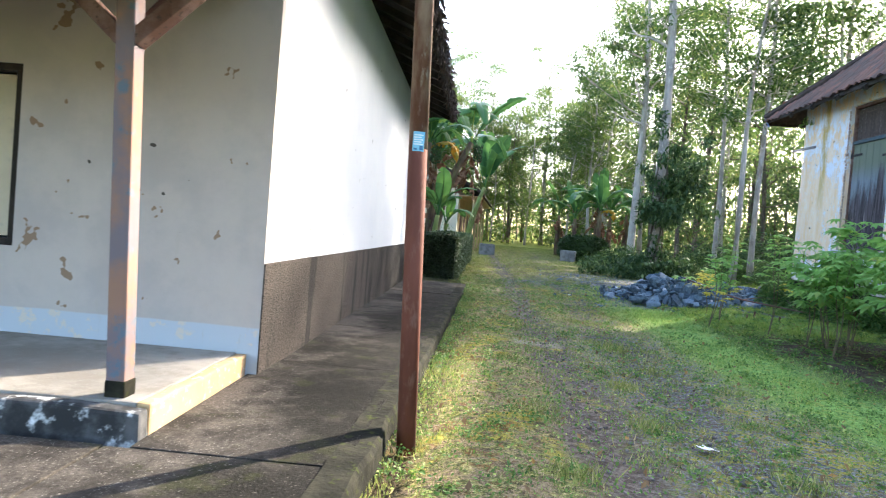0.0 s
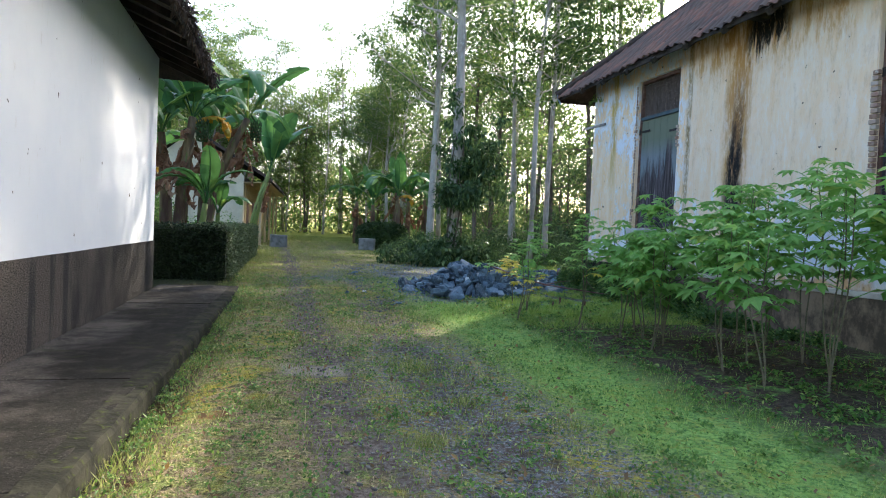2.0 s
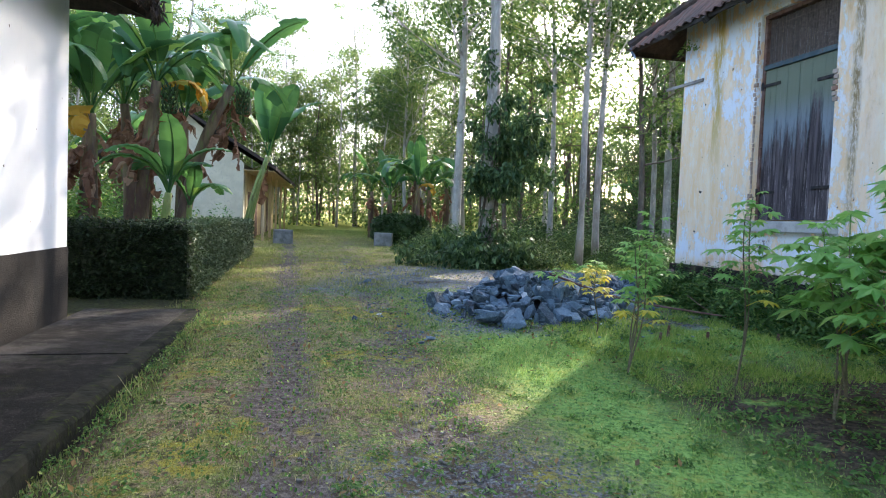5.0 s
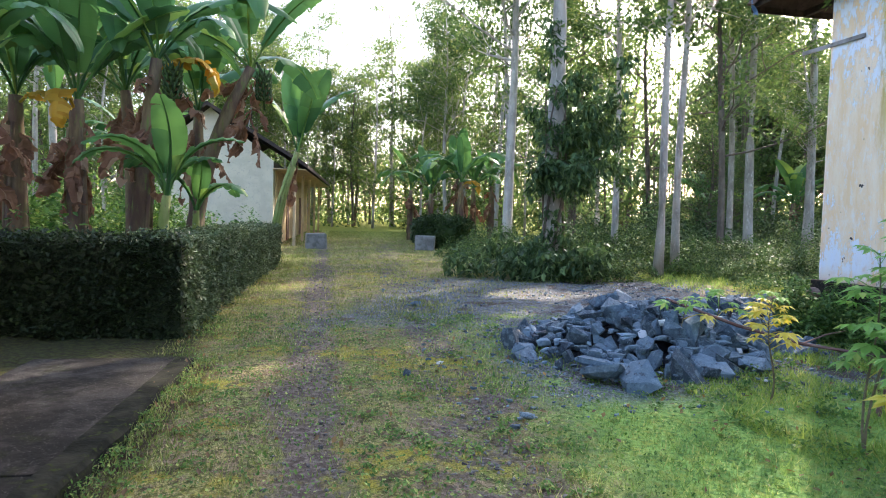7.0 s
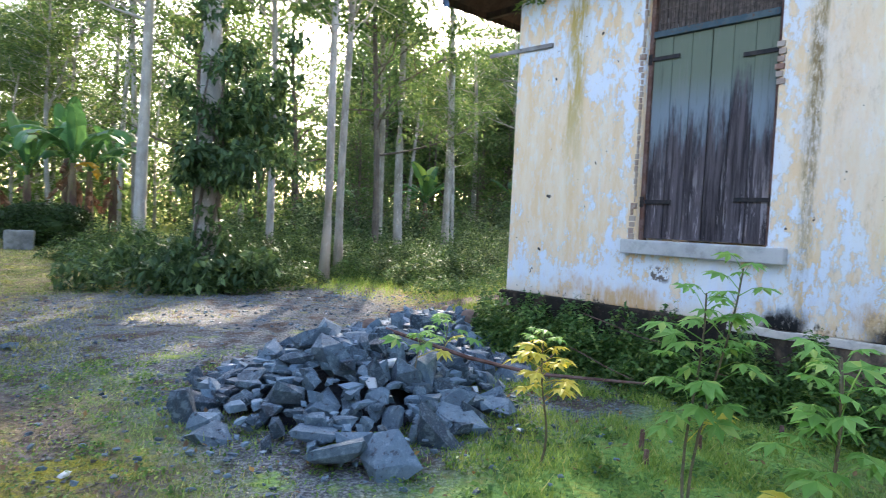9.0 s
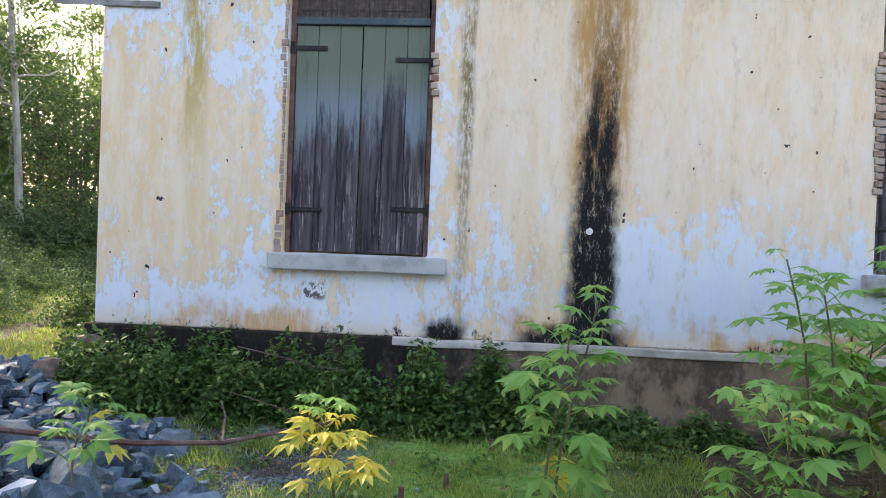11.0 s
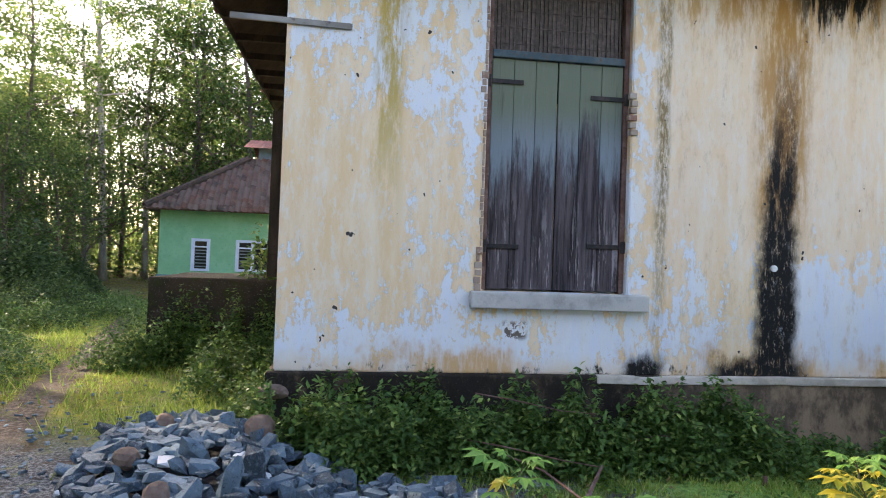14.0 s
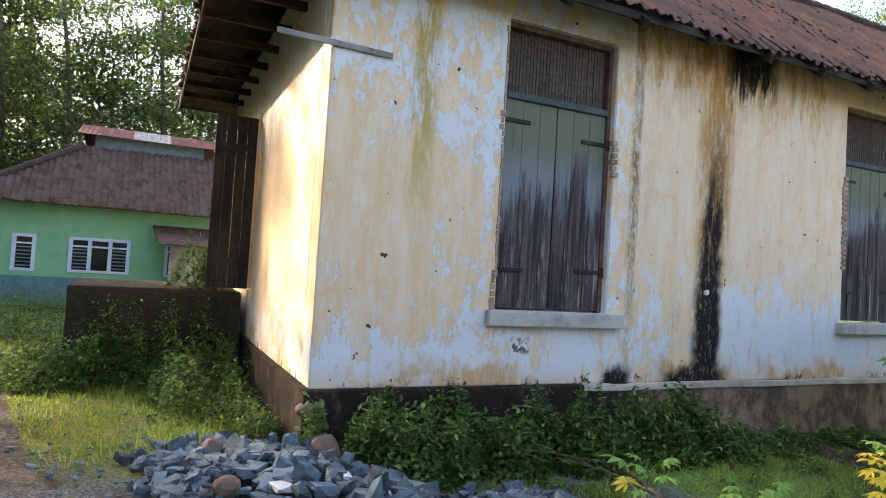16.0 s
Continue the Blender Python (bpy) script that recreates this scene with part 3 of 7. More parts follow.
def thing(name, at=(0, 0, 0), label="", category="", group="", kind=""):
    ob = new(name)
    ob.empty_display_size = 0.1
    ob.location = at
    return tagged(ob, label, category, group, kind)


def cube(bm, x0, y0, z0, x1, y1, z1, bevel=0.0, m=None):
    got = bmesh.ops.create_cube(bm, size=1)["verts"]
    for v in got:
        v.co = Vector(((x0 + x1) / 2 + v.co.x * (x1 - x0), (y0 + y1) / 2 + v.co.y * (y1 - y0), (z0 + z1) / 2 + v.co.z * (z1 - z0)))
    if bevel:
        edges = list({e for v in got for e in v.link_edges})
        got = bmesh.ops.bevel(bm, geom=edges, offset=bevel, segments=2, profile=0.6, affect="EDGES")["verts"]
    if m is not None:
        bmesh.ops.transform(bm, matrix=m, verts=list({v for v in got}))
    return got


def boxed(x0, y0, z0, x1, y1, z1, bevel=0.0, m=None):
    bm = bmesh.new()
    cube(bm, x0, y0, z0, x1, y1, z1, bevel, m)
    return bm


def jitter(bm, amount, scale=3.0, seed=0.0):
    for v in bm.verts:
        v.co += noise.noise_vector(v.co * scale + Vector((seed, seed, seed))) * amount


def tube(bm, pts, radii, sides=8, cap=True):
    """A tapered tube along pts."""
    rings = []
    for i, p in enumerate(pts):
        a, b = Vector(pts[max(0, i - 1)]), Vector(pts[min(len(pts) - 1, i + 1)])
        q = (b - a).to_track_quat("Z", "Y")
        rings.append([bm.verts.new(Vector(p) + q @ Vector((math.cos(k * math.tau / sides) * radii[i], math.sin(k * math.tau / sides) * radii[i], 0))) for k in range(sides)])
    for r, s in zip(rings, rings[1:]):
        for k in range(sides):
            bm.faces.new((r[k], r[(k + 1) % sides], s[(k + 1) % sides], s[k]))
    if cap:
        bm.faces.new(rings[-1])
        bm.faces.new(rings[0][::-1])


def leaves_mesh(name, centres, size, material, aspect=0.5, seed=1, droop=0.3, spread=0.35):
    """Many small folded leaves, four triangles each, at the given centres."""
    rng = np.random.default_rng(seed)
    c = np.asarray(centres, float)
    k = len(c)
    yaw, tilt, s = rng.uniform(0, math.tau, k), rng.normal(-droop, 0.55, k), size * rng.uniform(1 - spread, 1 + spread, k)
    d = np.stack([np.cos(yaw) * np.cos(tilt), np.sin(yaw) * np.cos(tilt), np.sin(tilt)], 1)
    side = np.stack([-np.sin(yaw), np.cos(yaw), rng.normal(0, 0.45, k)], 1)
    side /= np.linalg.norm(side, axis=1)[:, None]
    up = np.cross(d, side)
    s = s[:, None]
    a, b = c, c + d * s
    mid = c + d * s * 0.45
    l, r = mid + side * s * aspect * 0.5 + up * s * 0.08, mid - side * s * aspect * 0.5 + up * s * 0.08
    verts = np.stack([a, l, b, r], 1).reshape(-1, 3)
    idx = np.arange(k)[:, None] * 4
    faces = np.concatenate([idx + [[0, 2, 1]], idx + [[0, 3, 2]]], 0)
    me = bpy.data.meshes.new(name)
    me.from_pydata(verts.tolist(), [], faces.tolist())
    me.materials.append(material)
    return me


def height(x, y):
    """The lie of the land."""
    if y < 8:
        z = -0.12
    elif y < 16:
        z = -0.12 + 0.2 * (y - 8) / 8
    else:
        z = 0.08 + 0.006 * (y - 16)
    far = max(0.0, math.hypot(x - 2, y - 10) - 22)
    z += min(0.012 * far, 0.5)
    if x > 3 and y < 14:
        z += 0.08 * min(1.0, (x - 3) / 3.0) * min(1.0, max(0.0, (14 - y) / 4))
    return z


# ---- ground ----
def build_ground():
    def steps(lo, hi, fine_lo, fine_hi, fine):
        out, v = [], fine_lo
        while v <= fine_hi:
            out.append(v)
            v += fine
        g, v = fine, fine_hi
        while v < hi:
            g *= 1.25
            v += g
            out.append(v)
        g, v = fine, fine_lo
        while v > lo:
            g *= 1.25
            v -= g
            out.insert(0, v)
        return out
    xs, ys = steps(-400, 400, -3, 10, 0.16), steps(-400, 500, -3, 22, 0.16)
    verts = []
    for y in ys:
        for x in xs:
            z = height(x, y)
            if -4 < x < 12 and -4 < y < 26:
                z += 0.035 * (noise.noise(Vector((x * 0.9, y * 0.9, 0))) + 0.5 * noise.noise(Vector((x * 3.1, y * 3.1, 4))))
                if y < 12.9:
                    z -= 0.06 * math.exp(-((x + 0.76 - 0.033 * (y - 1.7)) / 0.16) ** 2)
                z -= 0.03 * math.exp(-((x - 0.55) / 0.25) ** 2)
                z -= 0.03 * math.exp(-((x - 1.45 - (y - 6) * 0.055) / 0.3) ** 2)
            verts.append((x, y, z))
    w = len(xs)
    faces = [(j * w + i, j * w + i + 1, (j + 1) * w + i + 1, (j + 1) * w + i) for j in range(len(ys) - 1) for i in range(w - 1)]
    me = bpy.data.meshes.new("ground")
    me.from_pydata(verts, [], faces)
    me.materials.append(M_GROUND)
    me.polygons.foreach_set("use_smooth", [True] * len(me.polygons))
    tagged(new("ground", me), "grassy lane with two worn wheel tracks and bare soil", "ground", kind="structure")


build_ground()


# ---- the old building with shuttered windows ----
WX, WY, WTOP, PL = 7.2, 14.1, 4.95, 0.67       # face, end face, wall top, plinth top
WINDOWS = [(10.85, 12.255), (5.39, 6.80), (-0.1, 1.3)]
SZ0, SZ1, SZ2 = 1.43, 3.67, 4.44               # sill, transom bar, head
BACK_X, FAR_Y = 13.8, -3.0


def wall_with_holes(name, holes, u0, u1, z0, z1, thick, place, material, label, soft=True):
    """A wall along u with openings cut through it; place turns (u, depth, z) into the world."""
    us = sorted({u0, u1, *[h for hole in holes for h in hole[:2]]})
    zs = sorted({z0, z1, *[h for hole in holes for h in hole[2:]]})
    bm = bmesh.new()
    solid = {(i, j): not any(h[0] <= us[i] and us[i + 1] <= h[1] and h[2] <= zs[j] and zs[j + 1] <= h[3] for h in holes)
             for i in range(len(us) - 1) for j in range(len(zs) - 1)}
    vs = {}

    def v(i, d, j):
        if (i, d, j) not in vs:
            vs[i, d, j] = bm.verts.new(place(us[i], d * thick, zs[j]))
        return vs[i, d, j]
    for (i, j), full in solid.items():
        if not full:
            continue
        bm.faces.new((v(i, 0, j), v(i + 1, 0, j), v(i + 1, 0, j + 1), v(i, 0, j + 1)))
        bm.faces.new((v(i, 1, j), v(i, 1, j + 1), v(i + 1, 1, j + 1), v(i + 1, 1, j)))
        for di, dj, a, b in ((-1, 0, (i, j), (i, j + 1)), (1, 0, (i + 1, j), (i + 1, j + 1)), (0, -1, (i, j), (i + 1, j)), (0, 1, (i, j + 1), (i + 1, j + 1))):
            if not solid.get((i + di, j + dj), False):
                bm.faces.new((v(a[0], 0, a[1]), v(a[0], 1, a[1]), v(b[0], 1, b[1]), v(b[0], 0, b[1])))
    bmesh.ops.recalc_face_normals(bm, faces=bm.faces)
    if soft:
        edges = [e for e in bm.edges if len(e.link_faces) == 2 and e.calc_face_angle(0) > 1]
        bmesh.ops.bevel(bm, geom=edges, offset=0.012, segments=2, affect="EDGES")
    ob = part(name, bm, material)
    return tagged(ob, label, "wall", kind="structure")


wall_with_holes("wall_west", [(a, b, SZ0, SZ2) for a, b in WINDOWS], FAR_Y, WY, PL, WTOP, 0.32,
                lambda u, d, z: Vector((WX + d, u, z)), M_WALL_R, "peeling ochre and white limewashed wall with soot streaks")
wall_with_holes("wall_north", [(10.95, 11.55, 1.36, 3.9)], WX + 0.32, BACK_X, PL, WTOP, 0.32,
                lambda u, d, z: Vector((u, WY - d, z)), M_WALL_R, "sunlit cream limewashed end wall of old building")
wall_with_holes("wall_east", [], FAR_Y, WY, PL, WTOP, 0.3, lambda u, d, z: Vector((BACK_X + d, u, z)), M_WALL_R, "plain limewashed rear wall of old building")
tagged(part("plinth", boxed(WX - 0.07, FAR_Y, -0.4, BACK_X + 0.3, WY + 0.06, PL, 0.02), M_PLINTH), "dirty cement plinth under the old wall", "plinth", kind="structure")
bm = boxed(WX - 0.085, FAR_Y, PL - 0.07, WX - 0.001, 11.15, PL + 0.004, 0.012)
bmesh.ops.subdivide_edges(bm, edges=[e for e in bm.edges if e.calc_length() > 2], cuts=60)
jitter(bm, 0.012, 4)
tagged(part("plinth_cap", bm, M_CAP), "pale chipped cement lip along the plinth", "trim", kind="structure")
tagged(part("floor_old_building", boxed(WX + 0.33, FAR_Y, PL, BACK_X, WY - 0.33, PL + 0.02), M_DARK), "dark cement floor inside old building", "floor", kind="structure")
tagged(part("ceiling_old_building", boxed(WX + 0.1, FAR_Y, WTOP + 0.02, BACK_X + 0.2, WY - 0.1, WTOP + 0.05), M_RAFTER), "dark boarded ceiling under the tiled roof", "ceiling", kind="structure")


def window(n, y0, y1):
    w = thing("window_%d" % n, (WX, y1, SZ0), "tall shuttered window with weathered green-grey boards and bamboo mat above", "window", "shuttered windows", "structure")
    o = Vector((WX, y1, SZ0))

    def lay(name, bm, mat, parent=w, label=""):
        bmesh.ops.translate(bm, verts=bm.verts, vec=-o)
        return part(name, bm, mat, parent, label)
    d = 0.10
    # frame: posts, head and transom
    lay("frame_post", boxed(WX + d - 0.02, y1 - 0.05, SZ0, WX + d + 0.08, y1 - 0.002, SZ2 - 0.03, 0.006), M_JAMB)
    lay("frame_post", boxed(WX + d - 0.02, y0 + 0.002, SZ0, WX + d + 0.08, y0 + 0.05, SZ2 - 0.03, 0.006), M_JAMB)
    lay("frame_head", boxed(WX + d - 0.02, y0 + 0.002, SZ2 - 0.06, WX + d + 0.08, y1 - 0.002, SZ2 - 0.002, 0.006), M_JAMB)
    lay("transom_bar", boxed(WX + d - 0.035, y0 + 0.05, SZ1 - 0.035, WX + d + 0.06, y1 - 0.05, SZ1 + 0.035, 0.008), M_FRAME, w, "teal-grey painted transom bar")
    mid = (y0 + y1) / 2
    for k, (a, b) in enumerate(((mid + 0.004, y1 - 0.055), (y0 + 0.055, mid - 0.004))):
        leaf = thing("shutter")
        leaf.parent = w
        planks = 3
        for i in range(planks):
            u, v = a + (b - a) * i / planks, a + (b - a) * (i + 1) / planks
            off = random.uniform(-0.004, 0.004)
            bm = boxed(WX + d + off, u + 0.0025, SZ0 + 0.02, WX + d + 0.03 + off, v - 0.0025, SZ1 - 0.04, 0.004)
            bmesh.ops.translate(bm, verts=bm.verts, vec=-o)
            part("plank", bm, M_SHUTTER, leaf)
        outer = y1 - 0.02 if k == 0 else y0 + 0.02
        inner = outer + (-0.34 if k == 0 else 0.36)
        for hz in ((SZ0 + 0.42, SZ1 - 0.26) if k == 0 else (SZ0 + 0.45, SZ1 - 0.36)):
            bm = boxed(WX + d - 0.018, min(outer, inner), hz - 0.022, WX + d - 0.004, max(outer, inner), hz + 0.022, 0.004)
            cube(bm, WX + d - 0.03, outer - 0.025, hz - 0.06, WX + d + 0.0, outer + 0.025, hz + 0.06, 0.01)
            bmesh.ops.translate(bm, verts=bm.verts, vec=-o)
            part("hinge_strap", bm, M_IRON, leaf, "black iron strap hinge")
    # woven mat above the transom
    strip = mesh_of("mat_strip", boxed(-0.004, -0.009, 0, 0.004, 0.009, SZ2 - SZ1 - 0.1, 0), M_MAT)
    mat_ob = thing("bamboo_mat")
    mat_ob.parent = w
    k = int((y1 - y0 - 0.12) / 0.021)
    for i in range(k):
        piece("strip", strip, mat_ob, pose(d + 0.045 + 0.006 * (i % 2), -0.06 - i * 0.021 - random.uniform(0, 0.004), SZ1 - SZ0 + 0.035 - random.uniform(0, 0.02), 0, 0, 0))
    for i in range(4):
        z = SZ1 + 0.12 + i * 0.16
        lay("mat_batten", boxed(WX + d + 0.035, y0 + 0.06, z, WX + d + 0.041, y1 - 0.06, z + 0.008), M_MAT)
    # sill, proud of the wall
    bm = boxed(WX - 0.10, y0 - 0.19, SZ0 - 0.155, WX + 0.09, y1 + 0.11, SZ0 - 0.002, 0.015)
    jitter(bm, 0.006, 4)
    lay("window_sill", bm, M_SILL, w, "chunky cement sill")
    return w


for i, (a, b) in enumerate(WINDOWS):
    window(i + 1, a, b)


def bare_bricks():
    """Courses showing where the plaster broke off beside the first window."""
    me = mesh_of("brick", boxed(-0.028, -0.034, -0.027, 0.03, 0.034, 0.027, 0.006), M_BRICK)
    broken = thing("exposed_brickwork", (WX, 12.28, SZ0), "broken plaster edge with red bricks beside the window", "brickwork", kind="structure")
    z = 0.03
    while z < 2.95:
        bulge = 0.045 if abs(z - 0.22) < 0.2 or abs(z - 1.95) < 0.12 else 0.0
        if bulge or random.random() < 0.97:
            piece("brick", me, broken, Matrix.Translation((0.008 + random.uniform(-0.006, 0.006), -0.004 + bulge * random.uniform(0.2, 0.7) + random.uniform(-0.006, 0.004), z)) @ Matrix.Diagonal((random.uniform(0.5, 0.9), random.uniform(0.22, 0.5) + bulge * 14 * random.random(), random.uniform(0.95, 1.3), 1)))
        z += 0.068
    for i in range(19):
        z = 0.75 + i * 0.068
        piece("brick", me, broken, Matrix.Translation((0.006, -5.47 + random.uniform(-0.01, 0.01), z)) @ Matrix.Diagonal((1, random.uniform(0.9, 1.3) + 0.5 * (8 < i < 17), 1, 1)))
    for z in (1.55, 1.62, 1.69, 1.76, 1.83, 1.9):
        piece("brick", me, broken, Matrix.Translation((0.008, -1.44 + random.uniform(-0.015, 0.01), z)) @ Matrix.Diagonal((1, random.uniform(0.9, 1.3), 1, 1)))


bare_bricks()

# the leaf of the end door, swung open, and the dark room behind
leaf = thing("open_door_leaf", (10.95, WY + 0.02, 1.36), "weathered brown plank door leaf standing open", "door")
for i in range(4):
    bm = boxed(-0.02 + random.uniform(-0.003, 0.003), 0.03 + i * 0.14, 0.02, 0.02, 0.03 + (i + 1) * 0.14 - 0.005, 2.45, 0.004)
    part("plank", bm, M_RAFTER, leaf)
for z in (0.35, 1.95):
    part("batten", boxed(-0.045, 0.05, z, -0.021, 0.57, z + 0.1, 0.005), M_RAFTER, leaf)

# stone corner of the plinth and the long stick nailed to the corner
bm = bmesh.new()
bmesh.ops.create_icosphere(bm, subdivisions=2, radius=0.11)
jitter(bm, 0.04, 5)
ob = part("corner_stone", bm, M_STONE_RED)
ob.location = (WX - 0.05, WY - 0.02, 0.5)
ob.scale = (0.9, 1.3, 0.8)
tagged(ob, "rounded reddish stone showing at the plinth corner", "stone")
bm = boxed(-0.012, 0, -0.027, 0.012, 1.07, 0.027, 0.006)
ob = part("stick", bm, M_WOOD)
ob.matrix_basis = pose(WX - 0.02, 13.52, 3.77, 1.2, 0, 0)
tagged(ob, "grey wooden lath nailed across the wall corner", "lath")


# ---- tiled roofs ----
def tile_mesh(name, w, l, material, lift=0.028):
    """A curved clay tile with a little thickness."""
    bm = bmesh.new()
    n = 5
    rows = []
    for z in (0.0, -0.012):
        rows.append([[bm.verts.new((-w / 2 + w * i / n, v, z + lift * math.sin(i / n * math.tau))) for i in range(n + 1)] for v in (0, l)])
    up, lo = rows
    for i in range(n):
        bm.faces.new((up[0][i], up[0][i + 1], up[1][i + 1], up[1][i]))
        bm.faces.new((up[0][i], lo[0][i], lo[0][i + 1], up[0][i + 1]))
    return mesh_of(name, bm, material)


def roof_face(roof, me, a, b, c, d, tw, tl, limit, name="tile", sag=0.03):
    """Tiles over the face a-b (eave), c-d (above b, above a). The first ones are objects, the rest one joined part."""
    a, b, c, d = map(Vector, (a, b, c, d))
    along, up = (b - a), ((d - a) + (c - b)) / 2
    n = along.cross(up).normalized()
    if n.z < 0:
        n = -n
    al = along.normalized()
    upn = n.cross(al).normalized()
    if upn.z < 0:
        upn = -upn
    run = max((c - a).dot(upn), (d - a).dot(upn))
    rows = int(run / tl)
    spots = []
    for r in range(rows + 1):
        f = min(1.0, r * tl / run)
        lo, hi = a.lerp(d, f), b.lerp(c, f)
        ulo, uhi = (lo - a).dot(al), (hi - a).dot(al)
        u = ulo + tw / 2
        while u < uhi:
            p = a + al * u + upn * (r * tl) + n * (0.03 + sag * noise.noise(Vector((u * 0.6, r * 0.13, a.x))) + random.uniform(0, 0.012))
            m = Matrix((al, upn, n)).transposed().to_4x4()
            m.translation = p
            spots.append((r, u, m @ pose(random.uniform(-0.012, 0.012), random.uniform(-0.05, 0.02) if r else random.uniform(-0.11, 0.0), 0, 4 + random.uniform(-3, 3), random.uniform(-4, 4), random.uniform(-4, 4))))
            u += tw
    rest = []
    for i, (r, u, m) in enumerate(spots):
        if i < limit:
            piece(name, me, roof, roof.matrix_basis.inverted() @ m)
        else:
            rest.append(m)
    if rest:
        co = np.array([v.co[:] for v in me.vertices])
        fc = [tuple(p.vertices) for p in me.polygons]
        verts, faces = [], []
        for m in rest:
            k = len(verts)
            mm = np.array(roof.matrix_basis.inverted() @ m)
            verts.extend((co @ mm[:3, :3].T + mm[:3, 3]).tolist())
            faces.extend(tuple(k + q for q in f) for f in fc)
        far = bpy.data.meshes.new("tile_field")
        far.from_pydata(verts, [], faces)
        far.materials.append(me.materials[0])
        ob = new("tile_field", far)
        ob.parent = roof
        tagged(ob, kind="stuff")


def deck(corners, thick, material, name, parent, label=""):
    """A thin solid sheet under the tiles."""
    bm = bmesh.new()
    top = [bm.verts.new(c) for c in corners]
    bot = [bm.verts.new(Vector(c) - Vector((0, 0, thick))) for c in corners]
    bm.faces.new(top)
    bm.faces.new(bot[::-1])
    for i in range(len(corners)):
        j = (i + 1) % len(corners)
        bm.faces.new((top[i], bot[i], bot[j], top[j]))
    bmesh.ops.recalc_face_normals(bm, faces=bm.faces)
    return part(name, bm, material, parent, label)


T_OLD, T_DARK = tile_mesh("tile", 0.2, 0.3, M_TILE), tile_mesh("tile", 0.2, 0.3, M_TILE_DARK)


def old_roof():
    e0, e1, y1, y0, ez, rx, rz = 6.72, 14.3, 15.1, -3.6, 4.62, 10.5, 7.86
    hip = y1 - 3.7
    roof = thing("roof_old_building", (rx, 6, rz), "hipped old clay tile roof with sagging mossy eave", "roof", kind="structure")
    inv = Vector(roof.location)

    def loc(*pts):
        return [Vector(p) - inv for p in pts]
    deck(loc((e0, y0, ez), (e0, y1, ez), (rx, hip, rz), (rx, y0, rz)), 0.05, M_RAFTER, "roof_boarding", roof)
    deck(loc((e1, y0, ez), (e1, y1, ez), (rx, hip, rz), (rx, y0, rz)), 0.05, M_RAFTER, "roof_boarding", roof)
    deck(loc((e0, y1, ez), (e1, y1, ez), (rx, hip, rz)), 0.05, M_RAFTER, "roof_boarding", roof)
    for side, x in ((1, e0), (-1, e1)):
        bm = boxed(x - 0.012, y0, ez - 0.09, x + 0.012, y1, ez - 0.03)
        bmesh.ops.translate(bm, verts=bm.verts, vec=-inv)
        part("fascia", bm, M_RAFTER, roof)
    bm = boxed(e0, y1 - 0.012, ez - 0.13, e1, y1 + 0.012, ez - 0.01)
    bmesh.ops.translate(bm, verts=bm.verts, vec=-inv)
    part("fascia", bm, M_RAFTER, roof)
    k = 0
    y = y0 + 0.3
    while y < WY:
        bm = bmesh.new()
        cube(bm, -0.035, -0.05, -0.05, 0.035, 1.1, 0.05, 0, pose(e0 - 0.02, y, ez - 0.1, 40, 0, -90) )
        bmesh.ops.translate(bm, verts=bm.verts, vec=-inv)
        part("rafter", bm, M_RAFTER, roof)
        y += 0.95
    x = WX + 0.4
    while x < 14:
        bm = boxed(x - 0.035, WY - 0.2, ez - 0.13, x + 0.035, y1 - 0.02, ez - 0.04)
        bmesh.ops.translate(bm, verts=bm.verts, vec=-inv)
        part("rafter", bm, M_RAFTER, roof)
        x += 0.8
    roof_face(roof, T_OLD, (e0, y1, ez), (e0, y0, ez), (rx, y0, rz), (rx, hip, rz), 0.19, 0.24, 280, sag=0.07)
    roof_face(roof, T_OLD, (e1, y1, ez), (e0, y1, ez), (rx, hip, rz), (rx, hip, rz), 0.19, 0.24, 0)
    bm = bmesh.new()
    y = y0
    while y < hip:
        tube(bm, [(rx, y, rz + 0.05), (rx, y + 0.36, rz + 0.07)], [0.11, 0.12], 8)
        y += 0.33
    a, b = Vector((rx, hip, rz + 0.05)), Vector((e0, y1, ez + 0.07))
    for i in range(12):
        p, q = a.lerp(b, i / 12), a.lerp(b, (i + 1.08) / 12)
        tube(bm, [p, q], [0.10, 0.11], 8)
    bmesh.ops.translate(bm, verts=bm.verts, vec=-inv)
    part("ridge_tiles", bm, M_TILE_DARK, roof)


old_roof()
bm = bmesh.new()
tube(bm, [(0, 0, -0.1), (0.01, 0, 0.75)], [0.012, 0.008], 6)
ob = part("roof_rod", bm, M_IRON)
ob.location = (10.5, 4.5, 7.95)
tagged(ob, "thin iron rod standing on the ridge", "rod")
bm = bmesh.new()
tube(bm, [(0.03, 0, 0), (-0.02, 0, 0)], [0.03, 0.032], 14)
ob = part("pipe_end", bm, M_LITTER)
ob.location = (WX - 0.005, 9.35, 1.73)
tagged(ob, "white plastic pipe end set in the wall", "pipe")


# beam end under the eave, scrap of tarpaulin at the corner
ob = part("beam_end", boxed(-0.25, -0.09, -0.09, 0.1, 0.09, 0.09, 0.015), M_RAFTER)
ob.location = (WX - 0.02, 8.75, 4.72)
tagged(ob, "cut timber beam end sticking out below the eave", "beam")
bm = bmesh.new()
bmesh.ops.create_grid(bm, x_segments=6, y_segments=4, size=0.12)
jitter(bm, 0.06, 6)
ob = part("tarpaulin_scrap", bm, M_TARP)
ob.matrix_basis = pose(6.72, 15.08, 4.55, 30, 70, 10)
ob.modifiers.new("solid", "SOLIDIFY").thickness = 0.004
